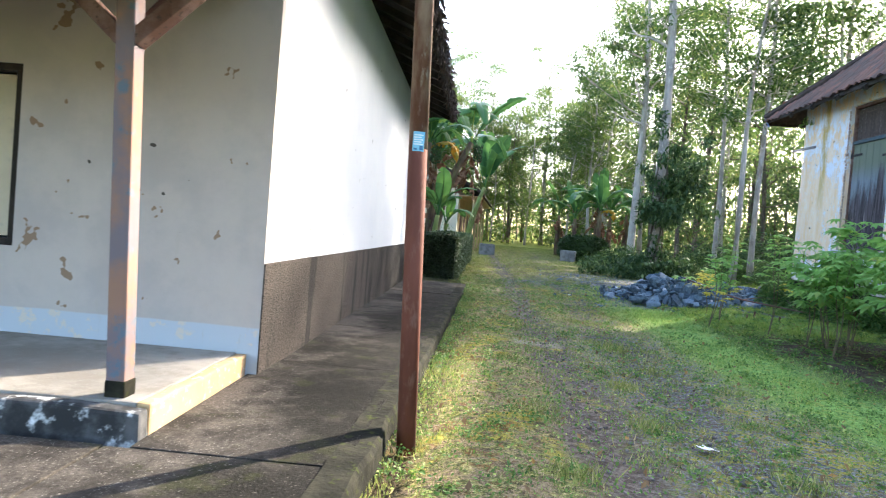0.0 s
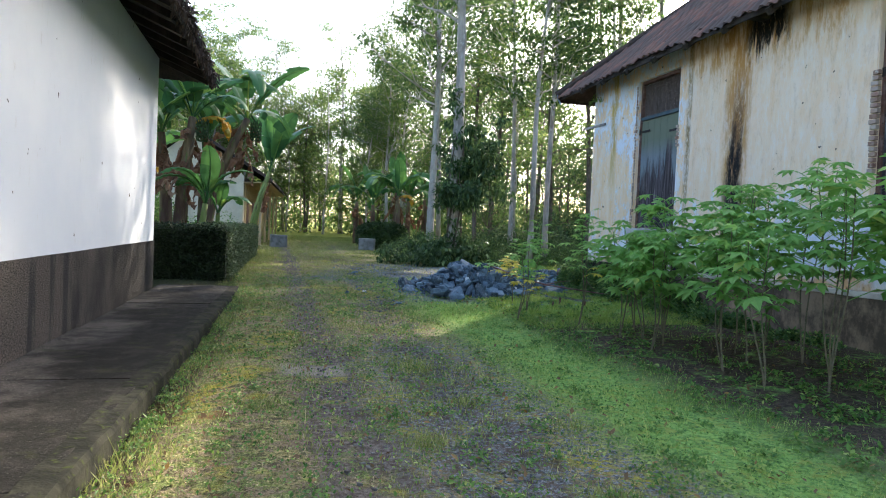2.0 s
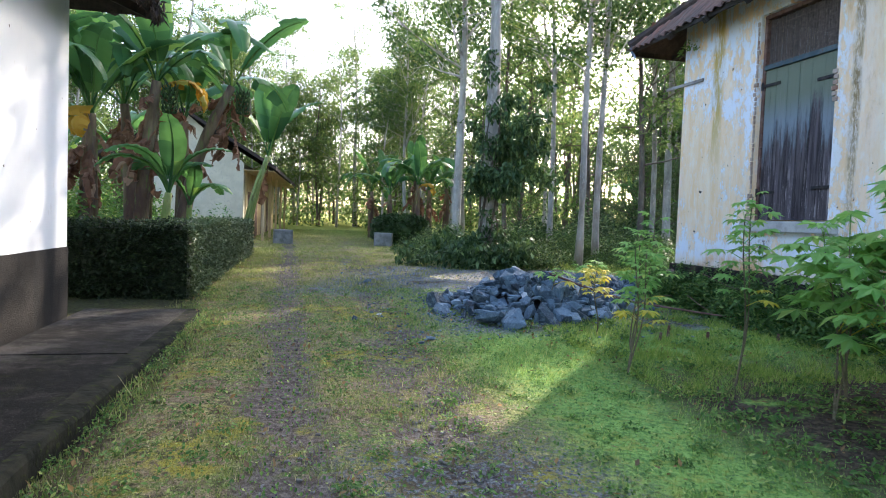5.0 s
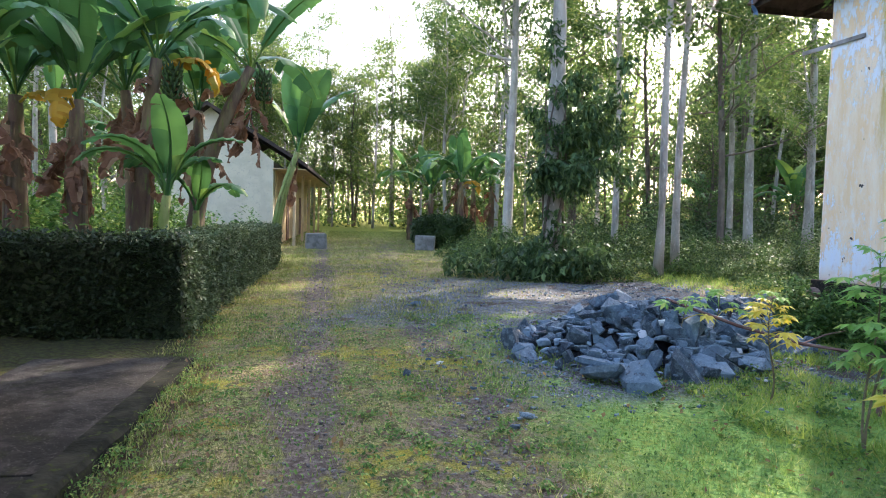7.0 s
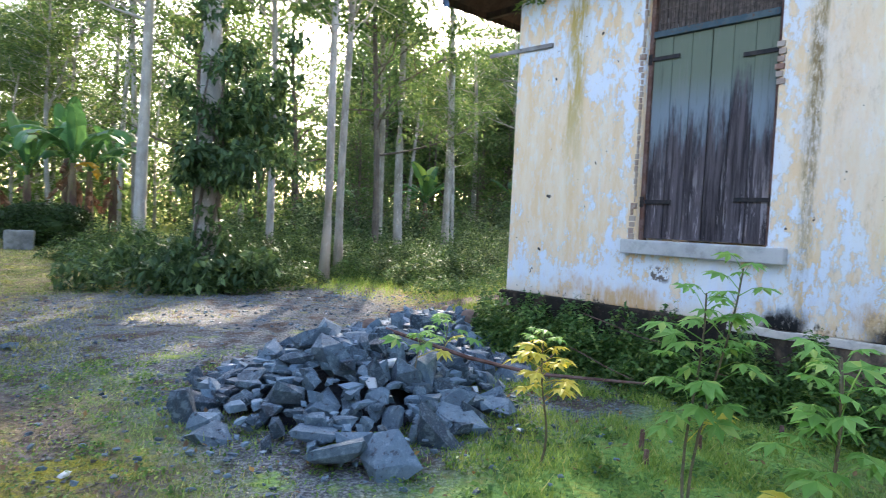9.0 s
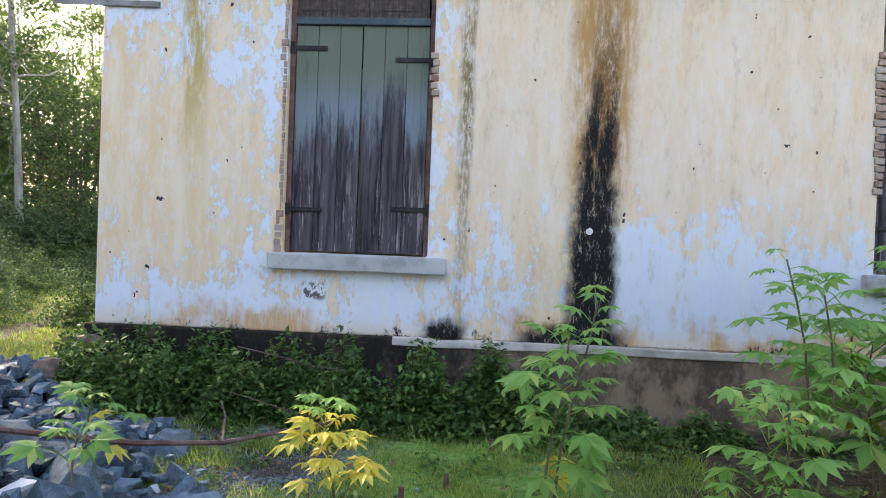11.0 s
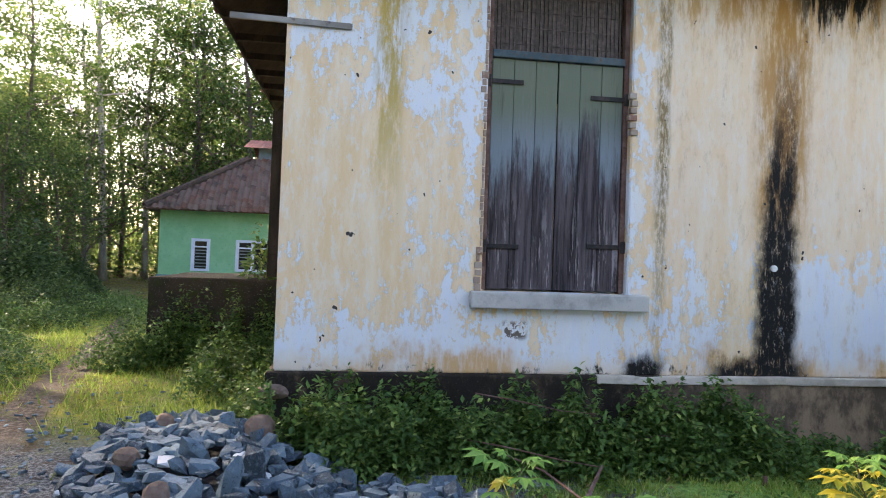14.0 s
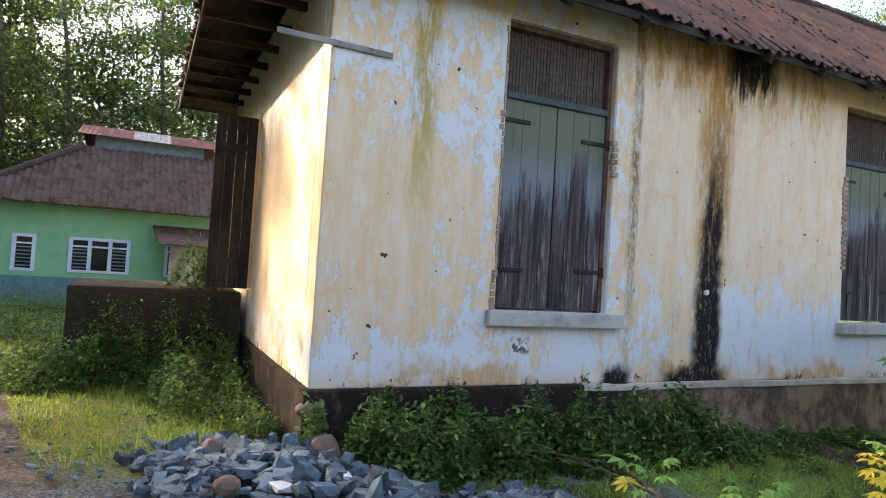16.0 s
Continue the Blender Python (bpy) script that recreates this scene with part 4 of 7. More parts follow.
tagged(ob, "crumpled blue tarpaulin scrap under the eave corner", "tarpaulin")

# mossy wall beside the end door
bm = boxed(10.98, WY + 0.1, -0.2, 13.6, 16.36, 1.34, 0.03)
bmesh.ops.subdivide_edges(bm, edges=bm.edges[:], cuts=3, use_grid_fill=True)
jitter(bm, 0.03, 2.5)
tagged(part("mossy_platform", bm, M_MOSSWALL), "black mossy brick platform beside the end door", "platform", kind="structure")


# ---- the white building with the porch ----
LX, LY0, LY1, LTOP = -1.91, 2.92, 12.1, 3.86
wall_with_holes("wall_left_east", [], LY0 + 0.2, LY1, 0.8, LTOP, 0.2, lambda u, d, z: Vector((LX - d, u, z)), M_WALL_L, "whitewashed plaster side wall over a rough dark dado", False)
bm = boxed(LX - 0.2, LY0 + 0.004, -0.3, LX + 0.012, LY1 + 0.01, 0.815)
bmesh.ops.subdivide_edges(bm, edges=[e for e in bm.edges if e.calc_length() > 2], cuts=40)
jitter(bm, 0.004, 3)
tagged(part("dado", bm, M_DADO), "rough-cast dark grey dado along the white wall", "dado", kind="structure")
wall_with_holes("wall_left_south", [(-5.2, -3.76, 0.79, 2.1)], -8.0, LX, 0.0, LTOP, 0.2, lambda u, d, z: Vector((u, LY0 + d, z)), M_WALL_L, "stained white porch wall with chipped plaster, darkened for porch shade", False)
wall_with_holes("wall_left_north", [], -8.0, LX - 0.2, -0.2, LTOP, 0.2, lambda u, d, z: Vector((u, LY1 - d, z)), M_WALL_L, "plain white rear wall")
wall_with_holes("wall_left_west", [], LY0, LY1, -0.2, LTOP, 0.2, lambda u, d, z: Vector((-8.2 + d, u, z)), M_WALL_L, "plain white far wall")
tagged(part("floor_left_building", boxed(-8, LY0 + 0.2, 0.1, LX - 0.2, LY1 - 0.2, 0.16), M_PORCH), "cement floor inside the white building", "floor", kind="structure")
tagged(part("ceiling_left_building", boxed(-8.1, LY0 + 0.05, LTOP, LX - 0.02, LY1, LTOP + 0.04), M_RAFTER), "dark ceiling of the white building", "ceiling", kind="structure")
w = thing("window_porch", (-4.48, LY0, 0.79), "unglazed porch window with dark timber frame", "window", kind="structure")
for x0, x1, z0, z1 in ((-0.72, 0.72, -0.0, 0.05), (-0.72, 0.72, 1.26, 1.31), (-0.72, -0.67, 0.05, 1.26), (0.67, 0.72, 0.05, 1.26)):
    part("window_frame", boxed(x0, 0.01, z0, x1, 0.12, z1, 0.004), M_RAFTER, w)
part("shutter_board", boxed(-0.66, 0.13, 0.06, 0.66, 0.16, 1.25, 0.004), M_CREAM, w, "pale board closing the window")

# porch floor with its chipped edge
tagged(part("porch_floor", boxed(-8, 1.56, -0.2, -2.06, LY0, 0.17, 0.012), M_PORCH), "worn pale cement porch floor", "floor", kind="structure")
bm = boxed(-2.06, 1.56, -0.2, -1.985, LY0 - 0.002, 0.165, 0.015)
bmesh.ops.subdivide_edges(bm, edges=[e for e in bm.edges if e.calc_length() > 0.5], cuts=12)
jitter(bm, 0.012, 7)
tagged(part("porch_edge", bm, M_PORCH_EDGE), "chipped rendered porch edge, tinted orange for sunlight", "trim", kind="structure")
bm = boxed(-8, 1.46, -0.2, -1.985, 1.56, 0.155, 0.02)
bmesh.ops.subdivide_edges(bm, edges=[e for e in bm.edges if e.calc_length() > 0.5], cuts=14)
jitter(bm, 0.018, 6)
tagged(part("porch_kerb", bm, M_SPLASH), "black and white splashed kerb along the porch", "trim", kind="structure")

post = thing("porch_post", (-2.2, 1.66, 0.165), "square timber porch post with flaking mauve paint", "post")
bm = boxed(-0.05, -0.05, 0, 0.05, 0.05, 2.1, 0.008)
for v in bm.verts:
    v.co.x -= 0.04 * v.co.z
part("shaft", bm, M_POST, post)
part("foot", boxed(-0.056, -0.056, 0, 0.053, 0.056, 0.09, 0.01), M_KERB, post, "dark cement foot")
for s, a in ((1, 0), (-1, 0)):
    bm = bmesh.new()
    cube(bm, -0.04, -0.045, 0, 0.04, 0.045, 0.62, 0.005, pose(s * 0.03 - 0.07, 0, 1.82, 0, s * 48, 0))
    part("brace", bm, M_JAMB, post)
bm = bmesh.new()
cube(bm, -0.04, -0.045, 0, 0.04, 0.045, 0.62, 0.005, pose(-0.07, 0.03, 1.82, -48, 0, 0))
part("brace", bm, M_JAMB, post)
ob = part("porch_beam", boxed(-8, 1.59, 2.265, -1.7, 1.73, 2.42, 0.01), M_RAFTER)
tagged(ob, "dark timber beam over the porch posts", "beam")
bm = bmesh.new()
cube(bm, -0.055, -0.55, -0.06, 0.055, 1.5, 0.06, 0.008, pose(-2.16, 2.2, 2.62, 14, 0, -4))
ob = part("porch_rafter", bm, M_WOOD)
tagged(ob, "grey weathered rafter end beside the wall corner", "beam")


def left_roof():
    x1, ez = -1.13, 3.72
    roof = thing("roof_white_building", (-5, 7, 5), "dark weathered tile roof with deep eaves", "roof", kind="structure")
    inv = Vector(roof.location)

    def loc(*pts):
        return [Vector(p) - inv for p in pts]
    y0, y1, rx, rz = 0.7, 12.75, -5.0, 5.9
    deck(loc((x1, y0 + 2.0, ez), (x1, y1, ez), (rx, y1 - 2.5, rz), (rx, y0 + 4.2, rz)), 0.06, M_RAFTER, "roof_boarding", roof)
    deck(loc((-9, y0, ez), (-9, y1, ez), (rx, y1 - 2.5, rz), (rx, y0 + 4.2, rz)), 0.06, M_RAFTER, "roof_boarding", roof)
    deck(loc((x1, y1, ez), (-9, y1, ez), (rx, y1 - 2.5, rz)), 0.06, M_RAFTER, "roof_boarding", roof)
    # porch roof drawn out lower and further, out of view, to shade the wall
    deck(loc((-9, 0.45, 2.3), (-1.4, 0.45, 2.3), (x1 - 0.5, 2.9, 3.45), (-9, 2.9, 3.45)), 0.05, M_RAFTER, "porch_boarding", roof)
    deck(loc((-9, 2.85, 3.7), (x1, 2.7, ez), (rx, y0 + 4.2, rz)), 0.05, M_RAFTER, "roof_boarding", roof)
    roof_face(roof, T_DARK, (x1 + 0.03, y1, ez), (x1 + 0.03, y0 + 2.0, ez), (rx, y0 + 4.2, rz), (rx, y1 - 2.5, rz), 0.19, 0.24, 150)
    roof_face(roof, T_DARK, (-9, y1, ez), (x1, y1, ez), (rx, y1 - 2.5, rz), (rx, y1 - 2.5, rz), 0.19, 0.24, 0)
    y = y0 + 2.2
    while y < y1:
        bm = bmesh.new()
        cube(bm, -0.035, 0, -0.05, 0.035, 1.25, 0.04, 0, pose(x1 - 0.03, y, ez - 0.1, 22, 0, 90))
        bmesh.ops.translate(bm, verts=bm.verts, vec=-inv)
        part("rafter", bm, M_RAFTER, roof)
        y += 0.6
    bm = boxed(x1 - 0.03, y0 + 2.0, ez - 0.13, x1, y1, ez - 0.03)
    bmesh.ops.translate(bm, verts=bm.verts, vec=-inv)
    part("fascia", bm, M_RAFTER, roof)
    # ragged black fibre hanging from the eave
    rng = np.random.default_rng(5)
    k = 1500
    c = np.stack([rng.normal(x1 + 0.03, 0.04, k), rng.uniform(y0 + 2, y1, k), rng.uniform(ez - 0.10, ez + 0.06, k)], 1) - np.array(inv)
    me = leaves_mesh("eave_fringe", c, 0.13, M_TILE_DARK, 0.3, 6, 0.9)
    ob = new("eave_fringe", me)
    ob.parent = roof
    tagged(ob, kind="stuff")


left_roof()


# ---- raised pavement along the white wall ----
def pavement():
    pav = thing("pavement", (0, 0, 0), "raised concrete pavement of cracked stained slabs", "pavement", kind="structure")
    edge = lambda y: -0.95 + 0.033 * (y - 1.7)
    y = -3.0
    n = 0
    while y < 12.7:
        y2 = y + random.uniform(1.9, 2.4)
        y2 = 12.74 if y2 > 11.9 else y2
        x0 = LX + 0.014 if y > 2.9 else -8.0
        cuts = [x0, edge(y)] if y > 1.3 else [-8, -5.4, -3.6, -2.1, edge(y)]
        if 1.2 < y < 2.95:
            cuts = [-1.98, edge(y)]
        for a, b in zip(cuts, cuts[1:]):
            bm = boxed(a + 0.004, y + 0.004, -0.25, b - 0.004, y2 - 0.004, 0.02, 0.006)
            for v in bm.verts:
                if v.co.x > b - 0.05 and b == cuts[-1]:
                    v.co.x += edge(v.co.y) - edge(y)
            ob = part("slab", bm, M_PAVE, pav)
            ob.rotation_euler = (random.uniform(-0.0015, 0.0015), random.uniform(-0.002, 0.002), 0)
        y = y2
    bm = bmesh.new()
    rows = []
    for i in range(107):
        y = -3 + i * 0.148
        w = 0.085 + 0.03 * noise.noise(Vector((y * 2, 0, 0)))
        rows.append([bm.verts.new((edge(y) + x, y, z)) for x, z in ((-0.09, 0.026), (w * 0.75, 0.02), (w, -0.01), (w + 0.015, -0.3))])
    for r, s in zip(rows, rows[1:]):
        for i in range(3):
            bm.faces.new((r[i], s[i], s[i + 1], r[i + 1]))
    bm.faces.new(rows[-1])
    jitter(bm, 0.012, 6)
    part("kerb", bm, M_KERB, pav, "black mossy kerb of the pavement")


pavement()


# ---- the steel pole with its blue label ----
def pole():
    p = thing("steel_pole", (-0.735, 2.1, -0.14), "rusty brown steel utility pole with a blue label", "pole")
    bm = bmesh.new()
    tube(bm, [(0, 0, 0), (-0.07, 0, 1.74)], [0.055, 0.054], 20)
    part("shaft", bm, M_POLE, p, "", True)
    bm = bmesh.new()
    tube(bm, [(-0.07, 0, 1.74), (-0.16, 0, 4.2), (-0.28, 0, 7.4)], [0.054, 0.052, 0.047], 20)
    part("upper_shaft", bm, M_POLE_TOP, p, "weathered paler upper length", True)
    def wrap(name, a0, a1, z0, z1, r, mat, label="", parent=p):
        bm = bmesh.new()
        k = 8
        lo = [bm.verts.new((-0.072 + r * math.cos(a0 + (a1 - a0) * i / k), r * math.sin(a0 + (a1 - a0) * i / k), z0)) for i in range(k + 1)]
        hi = [bm.verts.new((v.co.x, v.co.y, z1)) for v in lo]
        for i in range(k):
            bm.faces.new((lo[i], lo[i + 1], hi[i + 1], hi[i]))
        return part(name, bm, mat, parent, label)
    c = radians(-82)
    lab = wrap("label", c - 0.62, c + 0.62, 1.725, 1.835, 0.0558, M_STICKER, "blue and white printed label")
    for i in range(5):
        wrap("print_line", c - 0.5, c + 0.45 - 0.18 * (i % 2), 1.812 - i * 0.013, 1.819 - i * 0.013, 0.0566, M_STICKER_INK, "", lab)
    wrap("print_mark", c + 0.1, c + 0.5, 1.732, 1.755, 0.0566, M_STICKER_DARK, "", lab)
    wrap("print_mark", c - 0.5, c - 0.1, 1.732, 1.742, 0.0566, M_STICKER_DARK, "", lab)


pole()


# ---- rubble of split stone ----
def stone_mesh(seed):
    """A split block: a skewed box with knocked-off corners and flat faces."""
    rng = random.Random(seed)
    bm = bmesh.new()
    sx, sy, sz = rng.uniform(1.0, 1.4), rng.uniform(0.6, 0.9), rng.uniform(0.4, 0.75)
    for cx, cy, cz in itertools.product((-1, 1), repeat=3):
        cut = rng.random()
        x, y, z = (c * rng.uniform(0.25, 1.05) for c in (cx, cy, cz))
        if cut < 0.2:
            bm.verts.new((x * sx * 0.62, y * sy, z * sz))
            bm.verts.new((x * sx, y * sy * 0.7, z * sz * 0.5))
        else:
            bm.verts.new((x * sx, y * sy, z * sz))
    for k in range(2):
        d = Vector((rng.gauss(0, 1), rng.gauss(0, 1), rng.gauss(0, 0.5))).normalized()
        bm.verts.new((d.x * sx * 1.15, d.y * sy * 1.15, d.z * sz * 0.8))
    bmesh.ops.convex_hull(bm, input=bm.verts)
    bmesh.ops.delete(bm, geom=[v for v in bm.verts if not v.link_faces], context="VERTS")
    return mesh_of("stone", bm, M_STONE)


def mound(x, y):
    """Height of the rubble over the ground."""
    h = 0.58 * math.exp(-(((x - 4.0) / 0.95) ** 2 + ((y - 12.9) / 0.9) ** 2))
    u, v = (x - 6.1) * 0.92 + (y - 14.35) * 0.39, -(x - 6.1) * 0.39 + (y - 14.35) * 0.92
    h = max(h, 0.2 * math.exp(-(((x - 5.3) / 0.75) ** 2 + ((y - 13.0) / 0.6) ** 2)))
    return max(h, 0.38 * math.exp(-((u / 1.45) ** 2 + (v / 0.72) ** 2)))


def rubble():
    pile = thing("rubble_pile", (4.2, 13.0, 0), "heap of broken blue-grey stones tipped on the lane", "stones")
    meshes = [stone_mesh(i) for i in range(24)]
    rng = random.Random(3)
    at = []
    tries = 0
    while len(at) < 330 and tries < 90000:
        tries += 1
        x, y = rng.uniform(2.3, 8.4), rng.uniform(11.1, 18.0)
        h = mound(x, y)
        if x > WX - 0.45 and y < WY + 0.3:
            continue
        if h < 0.05 + rng.uniform(0, 0.05):
            continue
        front = math.hypot(x - 4.0, y - 12.9) < 1.6
        s = (rng.uniform(0.115, 0.195) if len(at) < 125 else rng.uniform(0.06, 0.1)) if front else rng.uniform(0.065, 0.125)
        z = height(x, y) + h * rng.uniform(0.6, 1.05)
        if any((x - a) ** 2 + (y - b) ** 2 + (z - c) ** 2 < (0.6 * (s + q)) ** 2 for a, b, c, q in at):
            continue
        at.append((x, y, z, s))
        piece("stone", rng.choice(meshes), pile, Matrix.LocRotScale((x - 4.2, y - 13.0, z - s * 0.25), Euler((rng.gauss(0, 0.75), rng.gauss(0, 0.75), rng.uniform(0, 6.28))), (s, s, s)))
    for x, y, s in ((3.27, 11.45, 0.2), (3.05, 11.75, 0.17), (4.1, 11.75, 0.16), (2.75, 13.1, 0.13)):
        piece("stone", rng.choice(meshes), pile, Matrix.LocRotScale((x - 4.2, y - 13.0, height(x, y) + s * 0.4), Euler((0.2, 0.3, x * 9)), (s, s, s)))
    # body of the heap under the loose stones, near-black for shade between them
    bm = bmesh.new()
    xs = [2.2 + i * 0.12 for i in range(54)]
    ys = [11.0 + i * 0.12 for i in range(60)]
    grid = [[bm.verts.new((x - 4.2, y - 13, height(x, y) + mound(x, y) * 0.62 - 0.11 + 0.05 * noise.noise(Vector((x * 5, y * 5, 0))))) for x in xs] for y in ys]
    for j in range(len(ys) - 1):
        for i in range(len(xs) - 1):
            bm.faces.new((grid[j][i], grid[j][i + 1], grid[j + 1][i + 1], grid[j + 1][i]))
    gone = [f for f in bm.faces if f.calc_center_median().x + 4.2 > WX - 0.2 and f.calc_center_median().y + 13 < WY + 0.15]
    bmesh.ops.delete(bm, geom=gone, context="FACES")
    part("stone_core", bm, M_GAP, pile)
    # chips around it
    verts, faces = [], []
    base = [(np.array([v.co[:] for v in m.vertices]), [tuple(p.vertices) for p in m.polygons]) for m in meshes[:5]]
    for _ in range(6500):
        x, y = rng.uniform(1.6, 9.5), rng.uniform(10.6, 20.0)
        p = 0.10 + mound(x, y) * 3 + 0.55 * math.exp(-(((x - 6.3 - (y - 17) * 0.42) / 2.0) ** 2 + ((y - 17.0) / 1.8) ** 2)) + 0.6 * math.exp(-(((x - 3.0) / 0.9) ** 2 + ((y - 12.2) / 1.2) ** 2))
        if rng.random() > p or (x > WX - 0.3 and y < WY + 0.2):
            continue
        s = rng.uniform(0.03, 0.085) if mound(x, y) > 0.1 else rng.uniform(0.01, 0.03)
        co, fc = rng.choice(base)
        a = rng.uniform(0, 6.28)
        rot = np.array([[math.cos(a), -math.sin(a), 0], [math.sin(a), math.cos(a), 0], [0, 0, 1]])
        k = len(verts)
        verts.extend((co @ rot.T * s + np.array([x - 4.2, y - 13, height(x, y) + mound(x, y) * 0.8 + s * 0.2])).tolist())
        faces.extend(tuple(k + q for q in f) for f in fc)
    me = bpy.data.meshes.new("gravel_spread")
    me.from_pydata(verts, [], faces)
    me.materials.append(M_STONE)
    ob = new("gravel_spread", me)
    ob.parent = pile
    tagged(ob, kind="stuff")
    for x, y, s in ((6.0, 14.9, 0.09), (5.3, 14.5, 0.09), (6.9, 14.9, 0.07), (6.55, 14.1, 0.13), (4.6, 13.7, 0.1)):
        bm = bmesh.new()
        bmesh.ops.create_icosphere(bm, subdivisions=2, radius=s)
        jitter(bm, 0.03, 6, x)
        ob = part("field_stone", bm, M_STONE_RED)
        ob.location = (x, y, height(x, y) + mound(x, y) + 0.02)
        tagged(ob, "rounded reddish stone lying on the rubble", "stone", "reddish stones")


rubble()

# pale stones that stand apart
for x, y, s in ((6.35, 12.55, 0.09), (2.09, 10.86, 0.05), (1.37, 12.04, 0.05), (1.95, 15.8, 0.10)):
    ob = new("loose_stone", stone_mesh(50 + int(x * 10)))
    ob.matrix_basis = Matrix.LocRotScale((x, y, height(x, y) + s * 0.35), Euler((0.3, 0.2, x)), (s, s, s))
    tagged(ob, "single pale grey stone lying in the grass", "stone", "loose stones")


# ---- houses further off ----
def green_house():
    h = thing("green_house", (24, 16, 0), "mint-green rendered house with brown tile roof and blue-framed windows", "house")
    o = Vector((24, 16, 0))

    def add(name, bm, mat, parent=h, label=""):
        bmesh.ops.translate(bm, verts=bm.verts, vec=-o)
        return part(name, bm, mat, parent, label)
    wins = [(18.43, 19.04, 1.1, 2.2), (15.9, 17.58, 1.12, 2.2), (14.2, 14.9, 1.1, 2.2)]
    ob = wall_with_holes("wall", wins, 11.0, 20.1, 0.95, 3.3, 0.2, lambda u, d, z: Vector((d, u - 16, z)), M_GREEN, "mint-green rendered front wall")
    ob.parent = h
    del ob["category"], ob["kind"]
    add("wall", boxed(24.2, 19.9, 0, 31, 20.1, 3.3), M_GREEN)
    add("wall", boxed(30.8, 11, 0, 31, 19.9, 3.3), M_GREEN)
    add("wall", boxed(24.2, 11, 0, 30.8, 11.2, 3.3), M_GREEN)
    add("skirting", boxed(23.97, 11, -0.1, 24.2, 20.13, 0.949), M_TEAL, h, "blue-green painted skirting")
    for n, (a, b, z0, z1) in enumerate(wins):
        w = thing("window")
        w.parent = h
        lights = 3 if n == 1 else 1
        add("window_frame", boxed(23.97, a, z1 - 0.09, 24.1, b, z1), M_BLUEFRAME, w)
        add("window_frame", boxed(23.97, a, z0, 24.1, b, z0 + 0.08), M_BLUEFRAME, w)
        for i in range(lights + 1):
            c = a + (b - a) * i / lights
            c = min(max(c, a + 0.05), b - 0.05)
            add("window_frame", boxed(23.965, c - 0.05, z0 + 0.08, 24.1, c + 0.05, z1 - 0.09), M_BLUEFRAME, w)
        add("window_frame", boxed(23.972, a, z1 - 0.3, 24.09, b, z1 - 0.25), M_BLUEFRAME, w)
        for i in range(lights):
            c0, c1 = a + (b - a) * i / lights + 0.06, a + (b - a) * (i + 1) / lights - 0.06
            add("pane", boxed(24.07, c0, z0 + 0.08, 24.08, c1, z1 - 0.09), M_GLASS, w)
            if i != 1:
                for q in range(6):
                    z = z0 + 0.14 + q * 0.11
                    add("louvre", boxed(24.02, c0, z, 24.05, c1, z + 0.035), M_GREYBLUE, w)
    x0, x1, y0, y1, ez = 23.35, 31.8, 10.2, 20.4, 3.15
    tx0, tx1, ty0, ty1, tz = 25.7, 28.6, 13.4, 17.6, 5.15
    roof = thing("roof")
    roof.parent = h
    roof.location = (0, 0, 0)
    lo = [(x0, y0, ez), (x0, y1, ez), (x1, y1, ez), (x1, y0, ez)]
    hi = [(tx0, ty0, tz), (tx0, ty1, tz), (tx1, ty1, tz), (tx1, ty0, tz)]
    for i in range(4):
        j = (i + 1) % 4
        deck([Vector(p) - o for p in (lo[i], lo[j], hi[j], hi[i])], 0.06, M_TILE, "roof_slope", h)
    top = thing("roof_tiles", o, "brown and grey weathered clay tiles on the green house", "roof", kind="structure")
    me = tile_mesh("tile", 0.2, 0.26, M_TILE_GREY, 0.03)
    roof_face(top, me, (x0, y1, ez), (x0, y0, ez), (tx0, ty0, tz), (tx0, ty1, tz), 0.19, 0.2, 0, sag=0.06)
    roof_face(top, me, (x1, y1, ez), (x0, y1, ez), (tx0, ty1, tz), (tx1, ty1, tz), 0.19, 0.2, 0, sag=0.06)
    bm = bmesh.new()
    a, b = Vector((x0, y1, ez + 0.05)) - o, Vector((tx0, ty1, tz + 0.08)) - o
    for i in range(12):
        tube(bm, [a.lerp(b, i / 12), a.lerp(b, (i + 1.1) / 12)], [0.13, 0.12], 8)
    part("hip_ridge", bm, M_TILE_DARK, top)
    add("monitor_wall", boxed(tx0 + 0.25, ty0 + 0.4, tz - 0.1, tx1 - 0.2, ty1 - 0.35, tz + 0.62), M_GREYBLUE, h, "grey-blue boarded roof lantern")
    # ribbed sheets over the lantern
    for k, (a, b) in enumerate(((13.3, 14.9), (14.9, 16.1), (16.1, 17.75))):
        bm = bmesh.new()
        n = 22
        rows = [[bm.verts.new((x, a + (b - a) * i / n, z + 0.02 * (i % 2))) for i in range(n + 1)] for x, z in ((tx0 - 0.15, tz + 0.5), (27.1, tz + 1.05), (tx1 + 0.3, tz + 0.55))]
        for r, s in zip(rows, rows[1:]):
            for i in range(n):
                bm.faces.new((r[i], r[i + 1], s[i + 1], s[i]))
        add("lantern_sheet", bm, M_ZINC_NEW if k == 1 else M_ZINC, h, "bare zinc sheet" if k == 1 else "rust-red roofing sheet")
    bm = bmesh.new()
    deckpts = [(22.3, 13.0, 2.15), (22.3, 15.1, 2.15), (24.0, 15.3, 2.75), (24.0, 13.0, 2.75)]
    vs = [bm.verts.new(p) for p in deckpts] + [bm.verts.new((p[0], p[1], p[2] - 0.05)) for p in deckpts]
    bm.faces.new(vs[:4])
    bm.faces.new(vs[7:3:-1])
    for i in range(4):
        j = (i + 1) % 4
